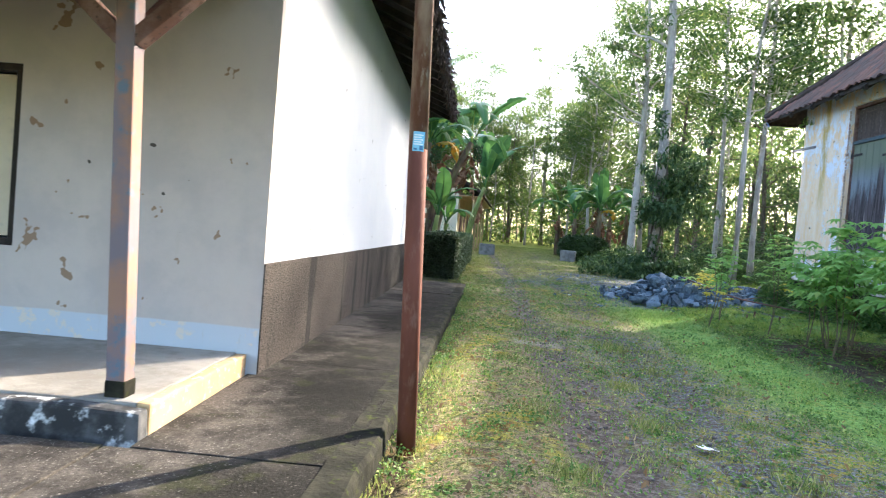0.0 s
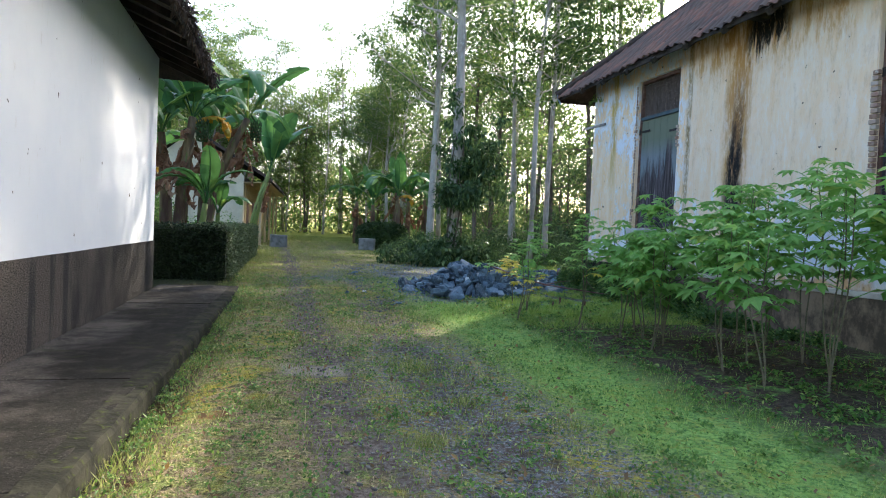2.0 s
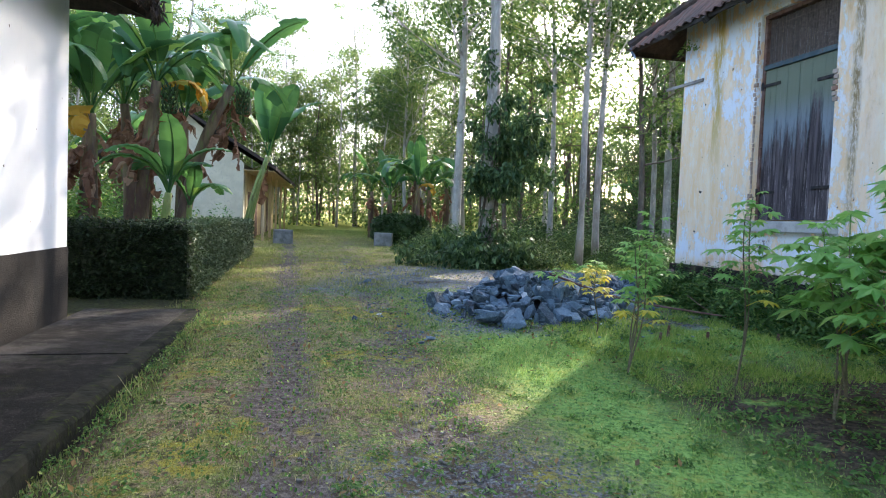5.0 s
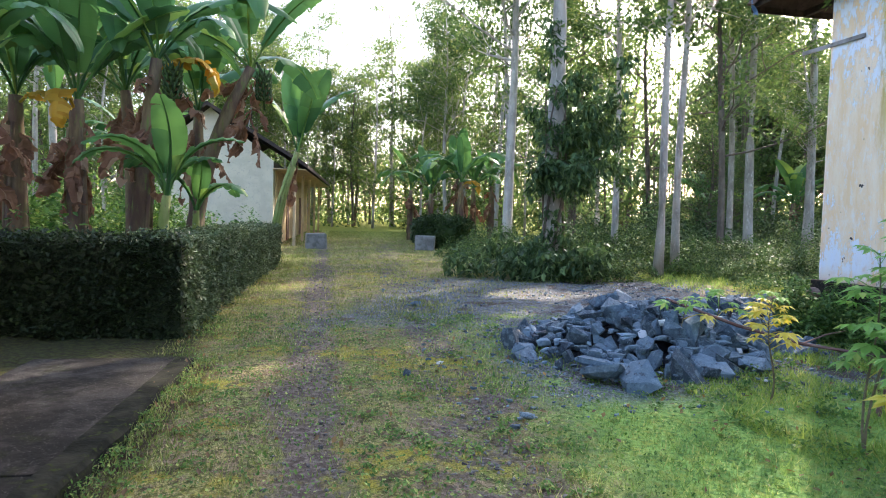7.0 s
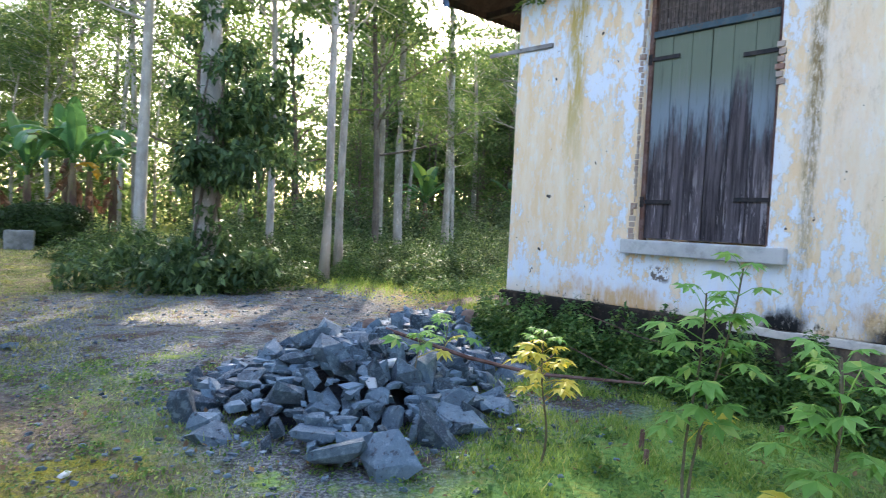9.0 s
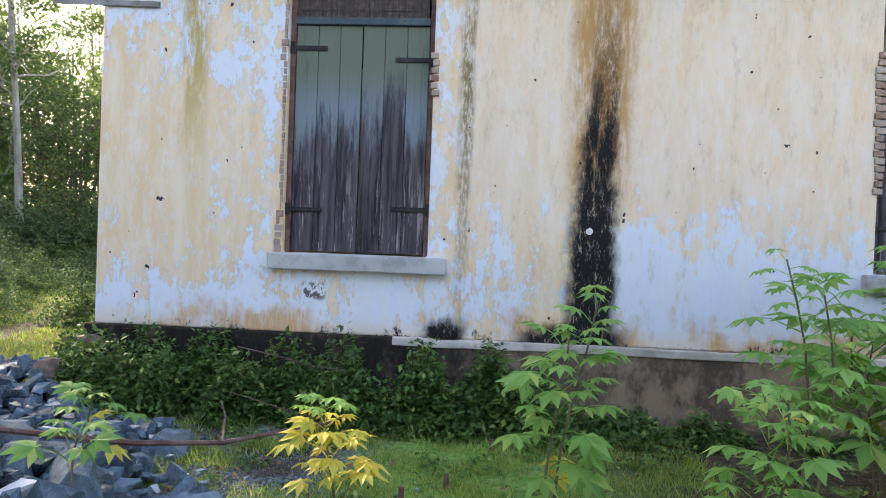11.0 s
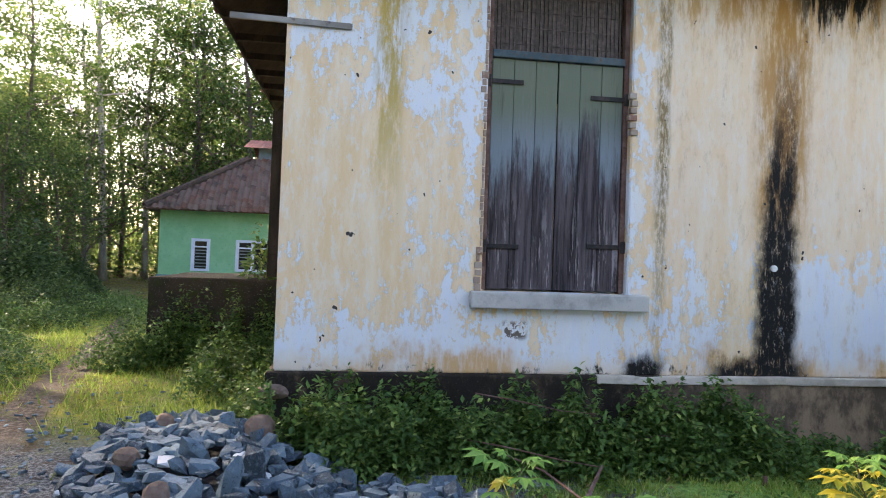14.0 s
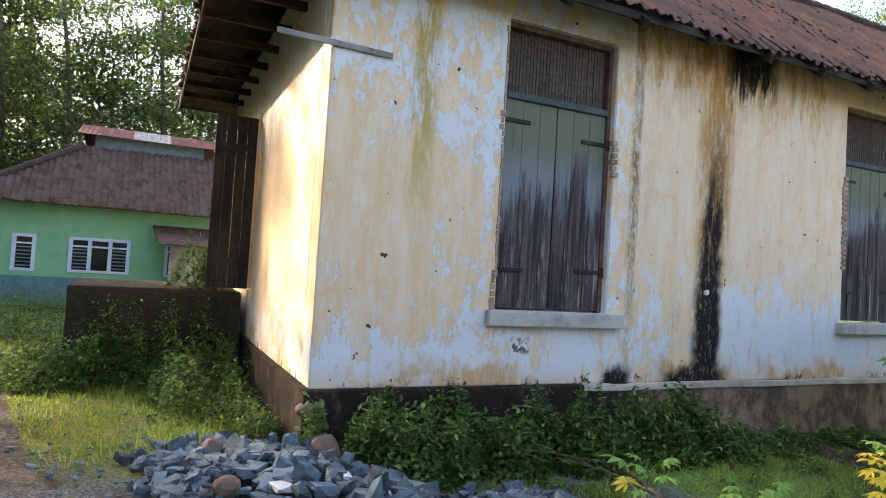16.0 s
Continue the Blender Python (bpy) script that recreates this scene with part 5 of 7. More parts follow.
        bm.faces.new((vs[i], vs[i + 4], vs[j + 4], vs[j]))
    add("porch_roof", bm, M_TILE_GREY, h, "brown weathered lean-to roof")
    add("porch_wall", boxed(22.6, 13.2, 0, 22.75, 14.8, 2.1), M_WOOD, h)


green_house()


def lane_house():
    m = pose(-1.35, 31.3, 0.12, 0, 0, -3.4)
    h = thing("lane_house", (0, 0, 0), "low cream house with bleached timber front and dark eaves", "house")
    h.matrix_basis = m
    bm = boxed(-4.6, 0, -0.3, 0, 0.2, 3.2)
    v = [bm.verts.new(p) for p in ((-4.6, 0, 3.2), (0, 0, 3.2), (-2.3, 0, 5.1), (-4.6, 0.2, 3.2), (0, 0.2, 3.2), (-2.3, 0.2, 5.1))]
    for f in ((0, 1, 2), (5, 4, 3), (0, 2, 5, 3), (1, 4, 5, 2)):
        bm.faces.new([v[i] for i in f])
    part("gable_wall", bm, M_CREAM, h)
    part("wall", boxed(-4.6, 0.2, -0.3, -4.4, 14, 3.2), M_CREAM, h)
    part("wall", boxed(-4.4, 13.8, -0.3, 0, 14, 3.2), M_CREAM, h)
    part("front_wall", boxed(-0.2, 0.2, -0.3, 0, 13.8, 3.2), M_CREAM, h)
    for i in range(28):
        y = 0.5 + i * 0.47
        part("board", boxed(0.001, y, 0.05, 0.035, y + 0.42, 2.9, 0.004), M_BOARDS, h)
    for y in (1.2, 3.8, 6.4, 9.0):
        part("door_panel", boxed(0.036, y, 0.1, 0.06, y + 0.8, 2.1), M_JAMB, h, "red-brown door panel")
    for y in (0.1, 3.2, 6.3, 9.4, 12.5):
        part("porch_post", boxed(0.72, y, -0.1, 0.82, y + 0.1, 2.95, 0.004), M_BOARDS, h)
    for s, ex, pts in ((1, 0.98, ((1.3, -0.5, 3.1), (1.3, 14.4, 3.1), (-2.3, 14.4, 5.25), (-2.3, -0.5, 5.25))), (-1, -5.6, ((-5.6, -0.5, 3.22), (-5.6, 14.4, 3.22), (-2.3, 14.4, 5.25), (-2.3, -0.5, 5.25)))):
        deck(pts, 0.14, M_TILE_DARK, "roof_slope", h, "dark weathered roof slope")
    part("soffit", boxed(0.0, -0.3, 2.9, 1.2, 14.2, 2.93), M_BOARDS, h)
    part("plinth", boxed(-4.7, -0.1, -0.4, 1.0, 14.1, 0.03), M_BLOCK, h)


lane_house()
bench = thing("bench", (0.35, 33.6, 0.2), "low brown wooden bench before the lane house", "bench")
part("seat", boxed(-0.2, -0.9, 0.36, 0.2, 0.9, 0.42, 0.006), M_JAMB, bench)
for y in (-0.75, 0.75):
    part("leg", boxed(-0.16, y - 0.04, 0, 0.16, y + 0.04, 0.36), M_JAMB, bench)

# concrete blocks at the lane
for x, y, a in ((0.27, 30.0, 8), (4.25, 30.0, -12)):
    bm = boxed(-0.36, -0.3, 0, 0.36, 0.3, 0.56, 0.05)
    jitter(bm, 0.03, 3, x)
    ob = part("concrete_block", bm, M_BLOCK)
    ob.matrix_basis = pose(x, y, height(x, y) - 0.02, 0, 0, a)
    tagged(ob, "rough grey concrete block beside the lane", "block", "lane blocks")


# ---- trees ----
def crown_points(rng, base, tips, per, spread):
    out = []
    for t in tips:
        c = Vector(t)
        for _ in range(per):
            out.append((c.x + rng.gauss(0, spread), c.y + rng.gauss(0, spread), c.z + rng.gauss(0, spread * 0.42)))
    return out


def make_tree(seed, tall, r, first, material_bark, leaf_mat, leaf=0.2, per=26, limbs=26, lean=0.0, fork=False, reach=1.0):
    """One tall slender tree at the origin: trunk with limbs, and a loose crown."""
    rng = random.Random(seed)
    bm = bmesh.new()
    pts, rad = [], []
    n = 12
    wob = rng.uniform(0, 6)
    for i in range(n + 1):
        f = i / n
        pts.append(Vector((lean * f * tall + 0.38 * math.sin(f * 5 + wob) * f, 0.34 * math.sin(f * 4.2 + wob * 2) * f, f * tall - 0.15 * (i == 0))))
        rad.append(r * (1.25 if i == 0 else 1.0) * (1 - 0.8 * f) + 0.012)
    tube(bm, pts, rad, 8)
    tips = []

    def limb(p, d, length, rr, depth):
        q = [p]
        k = 4
        for i in range(1, k + 1):
            d = (d + Vector((rng.gauss(0, 0.18), rng.gauss(0, 0.18), rng.gauss(0.03, 0.12)))).normalized()
            q.append(q[-1] + d * length / k)
        tube(bm, q, [rr * (1 - 0.85 * i / k) + 0.004 for i in range(k + 1)], 5, False)
        tips.extend(q[3:])
        if depth:
            for _ in range(3):
                s = q[rng.randint(1, 3)]
                limb(s, (d + Vector((rng.gauss(0, 0.8), rng.gauss(0, 0.8), rng.gauss(0.1, 0.4)))).normalized(), length * 0.55, rr * 0.5, depth - 1)
    if fork:
        limb(pts[5], Vector((-0.35, 0.1, 1)).normalized(), tall * 0.5, r * 0.6, 1)
    for i in range(limbs):
        f = first + (1 - first) * (i + rng.random()) / limbs
        j = min(n - 1, int(f * n))
        p = pts[j].lerp(pts[j + 1], f * n - j)
        a = rng.uniform(0, math.tau)
        limb(p, Vector((math.cos(a), math.sin(a), rng.uniform(0.15, 0.9))).normalized(), reach * tall * rng.uniform(0.12, 0.24) * (1.15 - 0.5 * f), r * 0.35 * (1.2 - f), 1)
    tree = thing("tree")
    part("trunk", bm, material_bark, tree, "", True)
    ob = new("crown", leaves_mesh("crown", crown_points(rng, None, tips, int(per * 2.3), 0.34 * reach), leaf * 0.8, leaf_mat, 0.5, seed))
    ob.parent = tree
    return tree


TALL = "tall slender tree with pale grey trunk and sparse crown"
KINDS = [make_tree(11, 17, 0.17, 0.38, M_BARK, M_LEAF, 0.21, 19, 24),
         make_tree(12, 15, 0.12, 0.4, M_BARK, M_LEAF, 0.2, 19, 22, 0.03),
         make_tree(13, 18, 0.12, 0.38, M_BARK, M_LEAF, 0.21, 19, 26, -0.035),
         make_tree(14, 16, 0.15, 0.44, M_BARK, M_LEAF, 0.21, 19, 22, 0.0, True),
         make_tree(15, 13, 0.10, 0.25, M_BARK_DARK, M_LEAF_SUN, 0.2, 19, 24, 0.02)]
KINDS.append(make_tree(16, 19, 0.13, 0.66, M_BARK, M_LEAF, 0.21, 19, 20))
for k in KINDS:
    tagged(k, TALL, "tree", "grove trees")


def plant_tree(kind, x, y, turn, scale, first=[0] * 9):
    m = Matrix.LocRotScale((x, y, height(x, y)), Euler((0.035 * math.sin(x * 7.1), 0.035 * math.cos(y * 5.3), radians(turn))), None)
    if first[kind] == 0:
        first[kind] = 1
        KINDS[kind].matrix_basis = m
        KINDS[kind].scale = (scale,) * 3
        return KINDS[kind]
    ob = copy_thing(KINDS[kind], m)
    ob.scale = (scale,) * 3
    return ob


NEAR = [(0, 7.9, 31.6, 150, 1.1), (2, 11.8, 29.9, 20, 1.0), (1, 10.5, 24.1, -15, 1.0), (2, 11.75, 25.3, 90, 0.95), (2, 18.1, 31.8, 0, 1.05),
        (3, 17.7, 29.9, 30, 1.15), (5, 20.7, 30.3, 10, 1.2), (1, 19.3, 28.2, 140, 0.6), (4, 15.6, 28.7, 60, 1.2), (0, 25.6, 29.6, 70, 0.85), (4, 12.6, 37.0, 0, 1.2), (2, 9.6, 37.5, 50, 1.1),
        (4, 15.0, 33.5, 80, 1.1), (1, 14.6, 38.0, 200, 1.1), (2, 22.6, 35.2, 120, 0.8), (0, 27.0, 34.5, 100, 0.9), (3, 26.0, 30.5, 210, 0.95)]
NEAR = [(k, 0.8 + (x - 0.8) * 0.78, 7.5 + (y - 7.5) * 0.78, a, s * 0.85) if i < 10 else (k, x, y, a, s) for i, (k, x, y, a, s) in enumerate(NEAR)]
for row in NEAR:
    plant_tree(*row)
rng = random.Random(8)
placed = [(a[1], a[2]) for a in NEAR]
tries = 0
while len(placed) < 70 and tries < 5000:
    tries += 1
    x, y = rng.uniform(-26, 52), rng.uniform(20, 66)
    if -2.5 < x < 6.5 and y < 50 or (x < 2 and 28 < y < 48 and x > -8) or (20 < x < 34 and y < 25) or (x < 7 and x > -9 and y < 30):
        continue
    if y < 28 and 7 < x < 22 or (x > 33 and y < 22 and x < 36):
        continue
    if abs((x - 2.9) * 0.755 - (y - 9.4) * 0.656) < 3.4 and y < 44:
        continue
    if any((x - a) ** 2 + (y - b) ** 2 < 7.0 for a, b in placed):
        continue
    placed.append((x, y))
    plant_tree(rng.choice((0, 1, 2, 2, 3, 4, 4)), x, y, rng.uniform(0, 360), rng.uniform(0.75, 1.1))
for x, y in ((34, 12), (36, 16), (37, 20.5), (35, 24), (40, 13), (42, 18), (41, 24), (38, 28)):
    plant_tree(rng.choice((0, 2, 3)), x, y, rng.uniform(0, 360), rng.uniform(0.9, 1.15))

for i, (x, y) in enumerate(((-7, 51), (-3.5, 53), (-0.5, 55.5), (2.5, 53.5), (5.5, 55), (8.5, 52), (0.8, 60), (4.2, 61), (-4.5, 60), (9, 60), (11, 46), (-9, 47))):
    plant_tree((0, 4, 2, 4, 0, 2)[i % 6], x, y, i * 67, rng.uniform(0.8, 1.02))

YOUNG = make_tree(17, 11, 0.075, 0.14, M_BARK, M_LEAF_SUN, 0.21, 17, 26, 0.02, False, 1.15)
tagged(YOUNG, "young tree with fresh light-green feathery crown", "tree", "young trees")
YOUNG.matrix_basis = pose(-4.5, 49.5, height(-4.5, 49.5))
for i, (x, y, s) in enumerate(((-7.5, 43.5, 0.9), (-10, 40, 1.0), (-2.2, 51.5, 1.15), (1.0, 53.0, 0.95), (3.8, 51.5, 1.1), (6.6, 47.5, 1.0), (8.4, 43.0, 1.1), (9.8, 49.0, 1.2), (-6.5, 55.0, 1.0), (-12.5, 46.0, 1.1), (12.5, 44.0, 1.0), (2.3, 57.5, 1.05), (-0.8, 57.0, 1.0), (7.5, 54.0, 1.05))):
    copy_thing(YOUNG, pose(x, y, height(x, y), 0, 0, i * 71)).scale = (s,) * 3

# unseen row behind the camera, added to hold back skylight and deepen contrast
for i in range(15):
    plant_tree((0, 2, 4, 3, 2)[i % 5], -13 + i * 2.7 + rng.uniform(-0.8, 0.8), -13 - 5 * (i % 3) + rng.uniform(-1, 1), i * 47, rng.uniform(0.8, 1.05))

# leafy dark trees beside the green house
LEAFY = make_tree(41, 10.5, 0.16, 0.16, M_BARK_DARK, M_LEAF, 0.24, 13, 26, 0.02, False, 1.4)
tagged(LEAFY, "bushy dark-leaved tree near the green house", "tree", "leafy trees")
LEAFY.matrix_basis = pose(21.4, 23.6, height(21.4, 23.6))
LEAFY.scale = (0.5,) * 3
for x, y, a, s in ((22.8, 22.8, 80, 0.45), (25.0, 26.5, 210, 0.6), (33.5, 21.5, 150, 1.1), (34.0, 17.0, 20, 1.0), (34.5, 13.0, 260, 1.1), (29.0, 24.5, 300, 0.65)):
    copy_thing(LEAFY, pose(x, y, height(x, y), 0, 0, a)).scale = (s,) * 3

for i in range(34):
    along, off = (rng.uniform(22, 36), rng.uniform(-9, 7)) if i < 7 else (rng.uniform(48, 66), rng.uniform(-9, 9))
    x, y = 2.9 + 0.656 * along + 0.755 * off, 9.4 + 0.755 * along - 0.656 * off
    if x > 22 and y < 27.5:
        continue
    copy_thing(LEAFY, pose(x, y, height(x, y), 0, 0, i * 53)).scale = (rng.uniform(0.45, 0.62) if i < 7 else rng.uniform(1.1, 1.5),) * 3

for i, (x, y, s) in enumerate(((32.8, 15, 1.25), (33.5, 19, 1.25), (35.5, 22, 1.3), (36, 10, 1.2), (31, 28.5, 0.7), (35, 29, 0.85), (27.8, 29.8, 0.65), (33, 33, 0.8), (38, 32, 0.9), (36, 25.5, 0.85), (30.5, 25.8, 0.6))):
    copy_thing(LEAFY, pose(x, y, height(x, y), 0, 0, 20 + i * 83)).scale = (s,) * 3

# the thick tree wrapped in climbing shrub
host = make_tree(31, 17, 0.21, 0.45, M_BARK, M_LEAF, 0.24, 10, 20, -0.015)
host.matrix_basis = pose(5.6, 20.1, height(5.6, 20.1))
tagged(host, "tall grey tree with a dark climber round its trunk", "tree")
r = random.Random(4)
climb = thing("climber", (5.5, 19.9, height(5.6, 20.1)), "dark-leaved climbing shrub clinging to the grey tree", "shrub")
pts = []
lobes = [(r.gauss(0.34, 0.6), r.gauss(-0.1, 0.45), r.gauss(2.85, 0.6), r.uniform(0.18, 0.42)) for _ in range(44)]
lobes += [(r.gauss(0, 0.22), r.gauss(0, 0.2), r.uniform(0.3, 2.6), r.uniform(0.2, 0.36)) for _ in range(16)]
lobes += [(r.gauss(0.1, 0.9), r.gauss(0, 0.6), r.uniform(0.1, 0.6), r.uniform(0.3, 0.55)) for _ in range(14)]
lobes += [(r.gauss(0.05, 0.2), r.gauss(0, 0.2), r.uniform(3.8, 5.6), r.uniform(0.14, 0.28)) for _ in range(7)]
for cx, cy, z, q in lobes:
    for _ in range(int(200 * q * q / 0.2)):
        d = Vector((r.gauss(0, 1), r.gauss(0, 1), r.gauss(0, 0.8))).normalized() * q * r.random() ** 0.35
        pts.append((cx + d.x, cy + d.y, max(0.02, z + d.z)))
ob = new("foliage", leaves_mesh("foliage", pts, 0.19, M_CLIMB, 0.42, 77, 0.75))
ob.parent = climb
for k in range(5):
    bm = bmesh.new()
    a0 = k * 1.3
    tube(bm, [(0.1 + 0.24 * math.cos(a0 + f * 3), 0.2 + 0.24 * math.sin(a0 + f * 3), f * 4.2 - 0.1) for f in [i / 8 for i in range(9)]], [0.04 - 0.003 * i for i in range(9)], 6)
    part("vine_stem", bm, M_BARK_DARK, climb)


def far_woods():
    """The mass of leaves and thin stems behind, beyond counting."""
    rng = np.random.default_rng(21)
    pts, stems = [], bmesh.new()
    r2 = random.Random(5)
    for _ in range(480):
        a, d = r2.uniform(-0.75, 1.62), r2.uniform(44, 85)
        x, y = 2 + d * math.sin(a), 6 + d * math.cos(a)
        if d < 60 and -2 < x < 9:
            continue
        z0 = height(x, y)
        h = r2.uniform(8, 17)
        tube(stems, [(x, y, z0 - 0.3), (x + r2.gauss(0, 1.1), y, z0 + h)], [0.11, 0.04], 5, False)
        for _ in range(r2.randint(9, 14)):
            c = (x + r2.gauss(0, 1.5), y + r2.gauss(0, 1.5), z0 + h * r2.uniform(0.35, 1.15))
            pts.append(rng.normal(0, 1, (42, 3)) * (0.75, 0.75, 0.26) + c)
    for _ in range(4600):
        a, d = r2.uniform(-0.8, 1.62), r2.uniform(36, 80)
        x, y = 2 + d * math.sin(a), 6 + d * math.cos(a)
        if -2.5 < x < 6 and y < 52 or (20 < x < 33 and y < 23) or (-9 < x < 2 and 28 < y < 50):
            continue
        pts.append(rng.normal(0, 1, (18, 3)) * (0.7, 0.7, 0.35) + (x, y, height(x, y) + abs(r2.gauss(0, 1.9)) + 0.2))
    c = np.concatenate(pts)
    ob = new("far_woods", leaves_mesh("far_woods", c, 0.36, M_LEAF_SUN, 0.55, 33))
    tagged(ob, "mass of sunlit green woodland leaves behind the grove", "woods", kind="stuff")
    # the closed edge of the wood behind everything
    pts = []
    for _ in range(1500):
        a, d = r2.uniform(-0.9, 1.7), r2.uniform(84, 100)
        x, y = 2 + d * math.sin(a), 6 + d * math.cos(a)
        top = 4.0 + 7.0 * max(0.0, 1 - abs(a + 0.15) / 0.5) + 2.5 * noise.noise(Vector((a * 9, 0, 0)))
        pts.append(rng.normal(0, 1, (16, 3)) * (1.3, 1.3, 0.6) + (x, y, height(x, y) + top * r2.random() ** 0.8))
    ob = new("wood_edge", leaves_mesh("wood_edge", np.concatenate(pts), 0.95, M_LEAF_SUN, 0.6, 34))
    tagged(ob, "closed hazy green edge of the far wood", "woods", kind="stuff")
    ob = part("far_stems", stems, M_BARK_DARK)
    tagged(ob, "thin brown stems of the distant woodland", "woods", kind="stuff")


far_woods()


# ---- undergrowth ----
def shrubs(name, label, category, spots, size, material, seed, per=900, leaf=0.07, kind="stuff"):
    """Low leafy masses: spots of (x, y, radius, height)."""
    rng = np.random.default_rng(seed)
    out = []
    for x, y, rad, h in spots:
        k = int(per * rad * max(h, 0.25))
        a, q = rng.uniform(0, math.tau, k), np.sqrt(rng.uniform(0, 1, k))
        z = (1 - q ** 2.2) * h * rng.uniform(0.55, 1.08, k) * (0.75 + 0.25 * np.sin(a * 3 + x * 5))
        out.append(np.stack([x + rad * q * np.cos(a), y + rad * q * np.sin(a), height(x, y) + z], 1))
    c = np.concatenate(out)
    ob = new(name, leaves_mesh(name, c, leaf, material, 0.55, seed, 0.1))
    return tagged(ob, label, category, kind=kind)


r = random.Random(12)
spots = []
for _ in range(110):
    x, y = r.uniform(5.2, 24), r.uniform(20.2, 29)
    if y < 20.8 + max(0, (x - 9)) * 0.12 or (x > 19 and y < 24):
        continue
    spots.append((x, y, r.uniform(0.6, 1.2), r.uniform(0.5, 1.15)))
spots += [(4.7, 20.6, 0.7, 0.5), (5.2, 19.7, 0.6, 0.55), (6.0, 19.5, 0.7, 0.6), (6.8, 19.7, 0.7, 0.6), (5.6, 20.4, 0.8, 0.9), (7.6, 20.2, 0.7, 0.6), (4.2, 22.2, 0.7, 0.5), (10.6, 19.4, 0.9, 1.0), (11.6, 19.5, 0.9, 1.05), (5.2, 22.3, 0.9, 0.7), (4.8, 24.5, 0.8, 0.6), (7.2, 21.3, 0.9, 0.8), (8.2, 21.6, 0.9, 0.9), (5.6, 21.5, 0.8, 0.6), (5.0, 27.0, 0.9, 0.7), (9.5, 20.6, 1.0, 0.8), (11.0, 20.9, 1.2, 0.95), (12.4, 20.6, 1.0, 0.8), (14.0, 20.9, 1.2, 1.0), (15.8, 20.8, 1.2, 1.1), (17.6, 20.6, 1.2, 1.2), (6.9, 20.5, 0.7, 0.6), (13.2, 22.0, 1.3, 1.5), (14.8, 22.2, 1.4, 1.6), (16.4, 22.6, 1.3, 1.5), (8.9, 22.6, 1.1, 1.3), (10.2, 22.2, 1.0, 1.1), (7.6, 23.6, 1.2, 1.3), (6.0, 20.9, 0.7, 0.8)]
shrubs("undergrowth", "rank green weeds and shrubs below the trees", "weeds", spots, 1, M_UNDER, 41, 3400, 0.065)
rb = random.Random(91)
spots = []
for _ in range(60):
    x, y = rb.uniform(8, 30), rb.uniform(25.5, 36)
    if x > 19 and y < 28:
        continue
    spots.append((x, y, rb.uniform(0.8, 1.7), rb.uniform(1.0, 2.5)))
shrubs("grove_bushes", "dark green bushes in the shade of the grove", "shrubs", spots, 1, M_CLIMB, 46, 520, 0.15)
spots = [(r.uniform(-16, -1.7), r.uniform(15.2, 30), r.uniform(0.6, 1.2), r.uniform(0.5, 1.5)) for _ in range(70)]
spots += [(r.uniform(-16, -3.6), r.uniform(17, 28), r.uniform(0.8, 1.5), r.uniform(1.8, 3.4)) for _ in range(34)]
shrubs("garden_thicket", "dense green thicket behind the clipped hedge", "shrubs", spots, 1, M_WEED, 42, 900, 0.12)
spots = []
for i in range(64):
    y = r.uniform(9.8, 14.3)
    spots.append((WX - 0.1 - r.uniform(0.08, 0.75), y, r.uniform(0.16, 0.38), r.uniform(0.2, 0.82)))
for i in range(16):
    spots.append((WX - 0.1 - r.uniform(0.1, 0.6), r.uniform(3.5, 9.6), r.uniform(0.2, 0.3), r.uniform(0.12, 0.3)))
shrubs("wall_weeds", "dark green weeds growing along the old plinth", "weeds", spots, 1, M_WALLWEED, 43, 6000, 0.062)
spots = [(r.uniform(8.6, 11), WY + 0.15 + r.uniform(0.1, 0.9), r.uniform(0.25, 0.4), r.uniform(0.3, 0.75)) for _ in range(20)]
spots += [(WX + r.uniform(0.5, 1.4), WY + r.uniform(0.15, 0.4), r.uniform(0.2, 0.3), r.uniform(0.25, 0.5)) for _ in range(9)]
spots += [(10.9 - r.uniform(0, 0.15), r.uniform(14.5, 16.3), r.uniform(0.15, 0.3), r.uniform(0.9, 1.3)) for _ in range(8)]
spots += [(10.9 - r.uniform(0.05, 0.5), r.uniform(14.3, 17), r.uniform(0.2, 0.45), r.uniform(0.4, 1.0)) for _ in range(20)]
spots += [q for q in ((r.uniform(9.0, 13), r.uniform(16.4, 21), r.uniform(0.3, 0.7), r.uniform(0.2, 0.6)) for _ in range(50)) if abs(q[1] - 16.5 - (q[0] - 7.9) * 0.235) > q[2] + 0.2]
spots += [(r.uniform(14, 22), r.uniform(13, 21), r.uniform(0.5, 1.0), r.uniform(0.3, 0.7)) for _ in range(50)]
shrubs("platform_weeds", "lush weeds around the mossy platform", "weeds", spots, 1, M_WALLWEED, 44, 2600, 0.06)
shrubs("corner_creeper", "small creeper hanging from the eave corner", "creeper", [(WX + 0.0, 13.9, 0.2, 0.3)], 1, M_WEED, 45, 3000, 0.06, "").location = (0, 0, 4.25)

shrubs("platform_plant", "leafy light-green plant growing on the mossy platform", "plant", [(11.4, 14.85, 0.26, 0.9), (11.6, 14.6, 0.22, 0.6)], 1, M_WEED, 55, 1500, 0.1).location = (0, 0, 1.3)
rk = random.Random(88)
spots = []
for _ in range(110):
    y = rk.uniform(-0.5, 12.8)
    spots.append((-0.95 + 0.033 * (y - 1.7) + rk.uniform(0.09, 0.24), y, rk.uniform(0.04, 0.11), rk.uniform(0.025, 0.11)))
shrubs("kerb_weeds", "small yellow-green weeds rooted along the kerb", "weeds", spots, 1, M_WEED, 50, 2200, 0.022)
rr = random.Random(75)
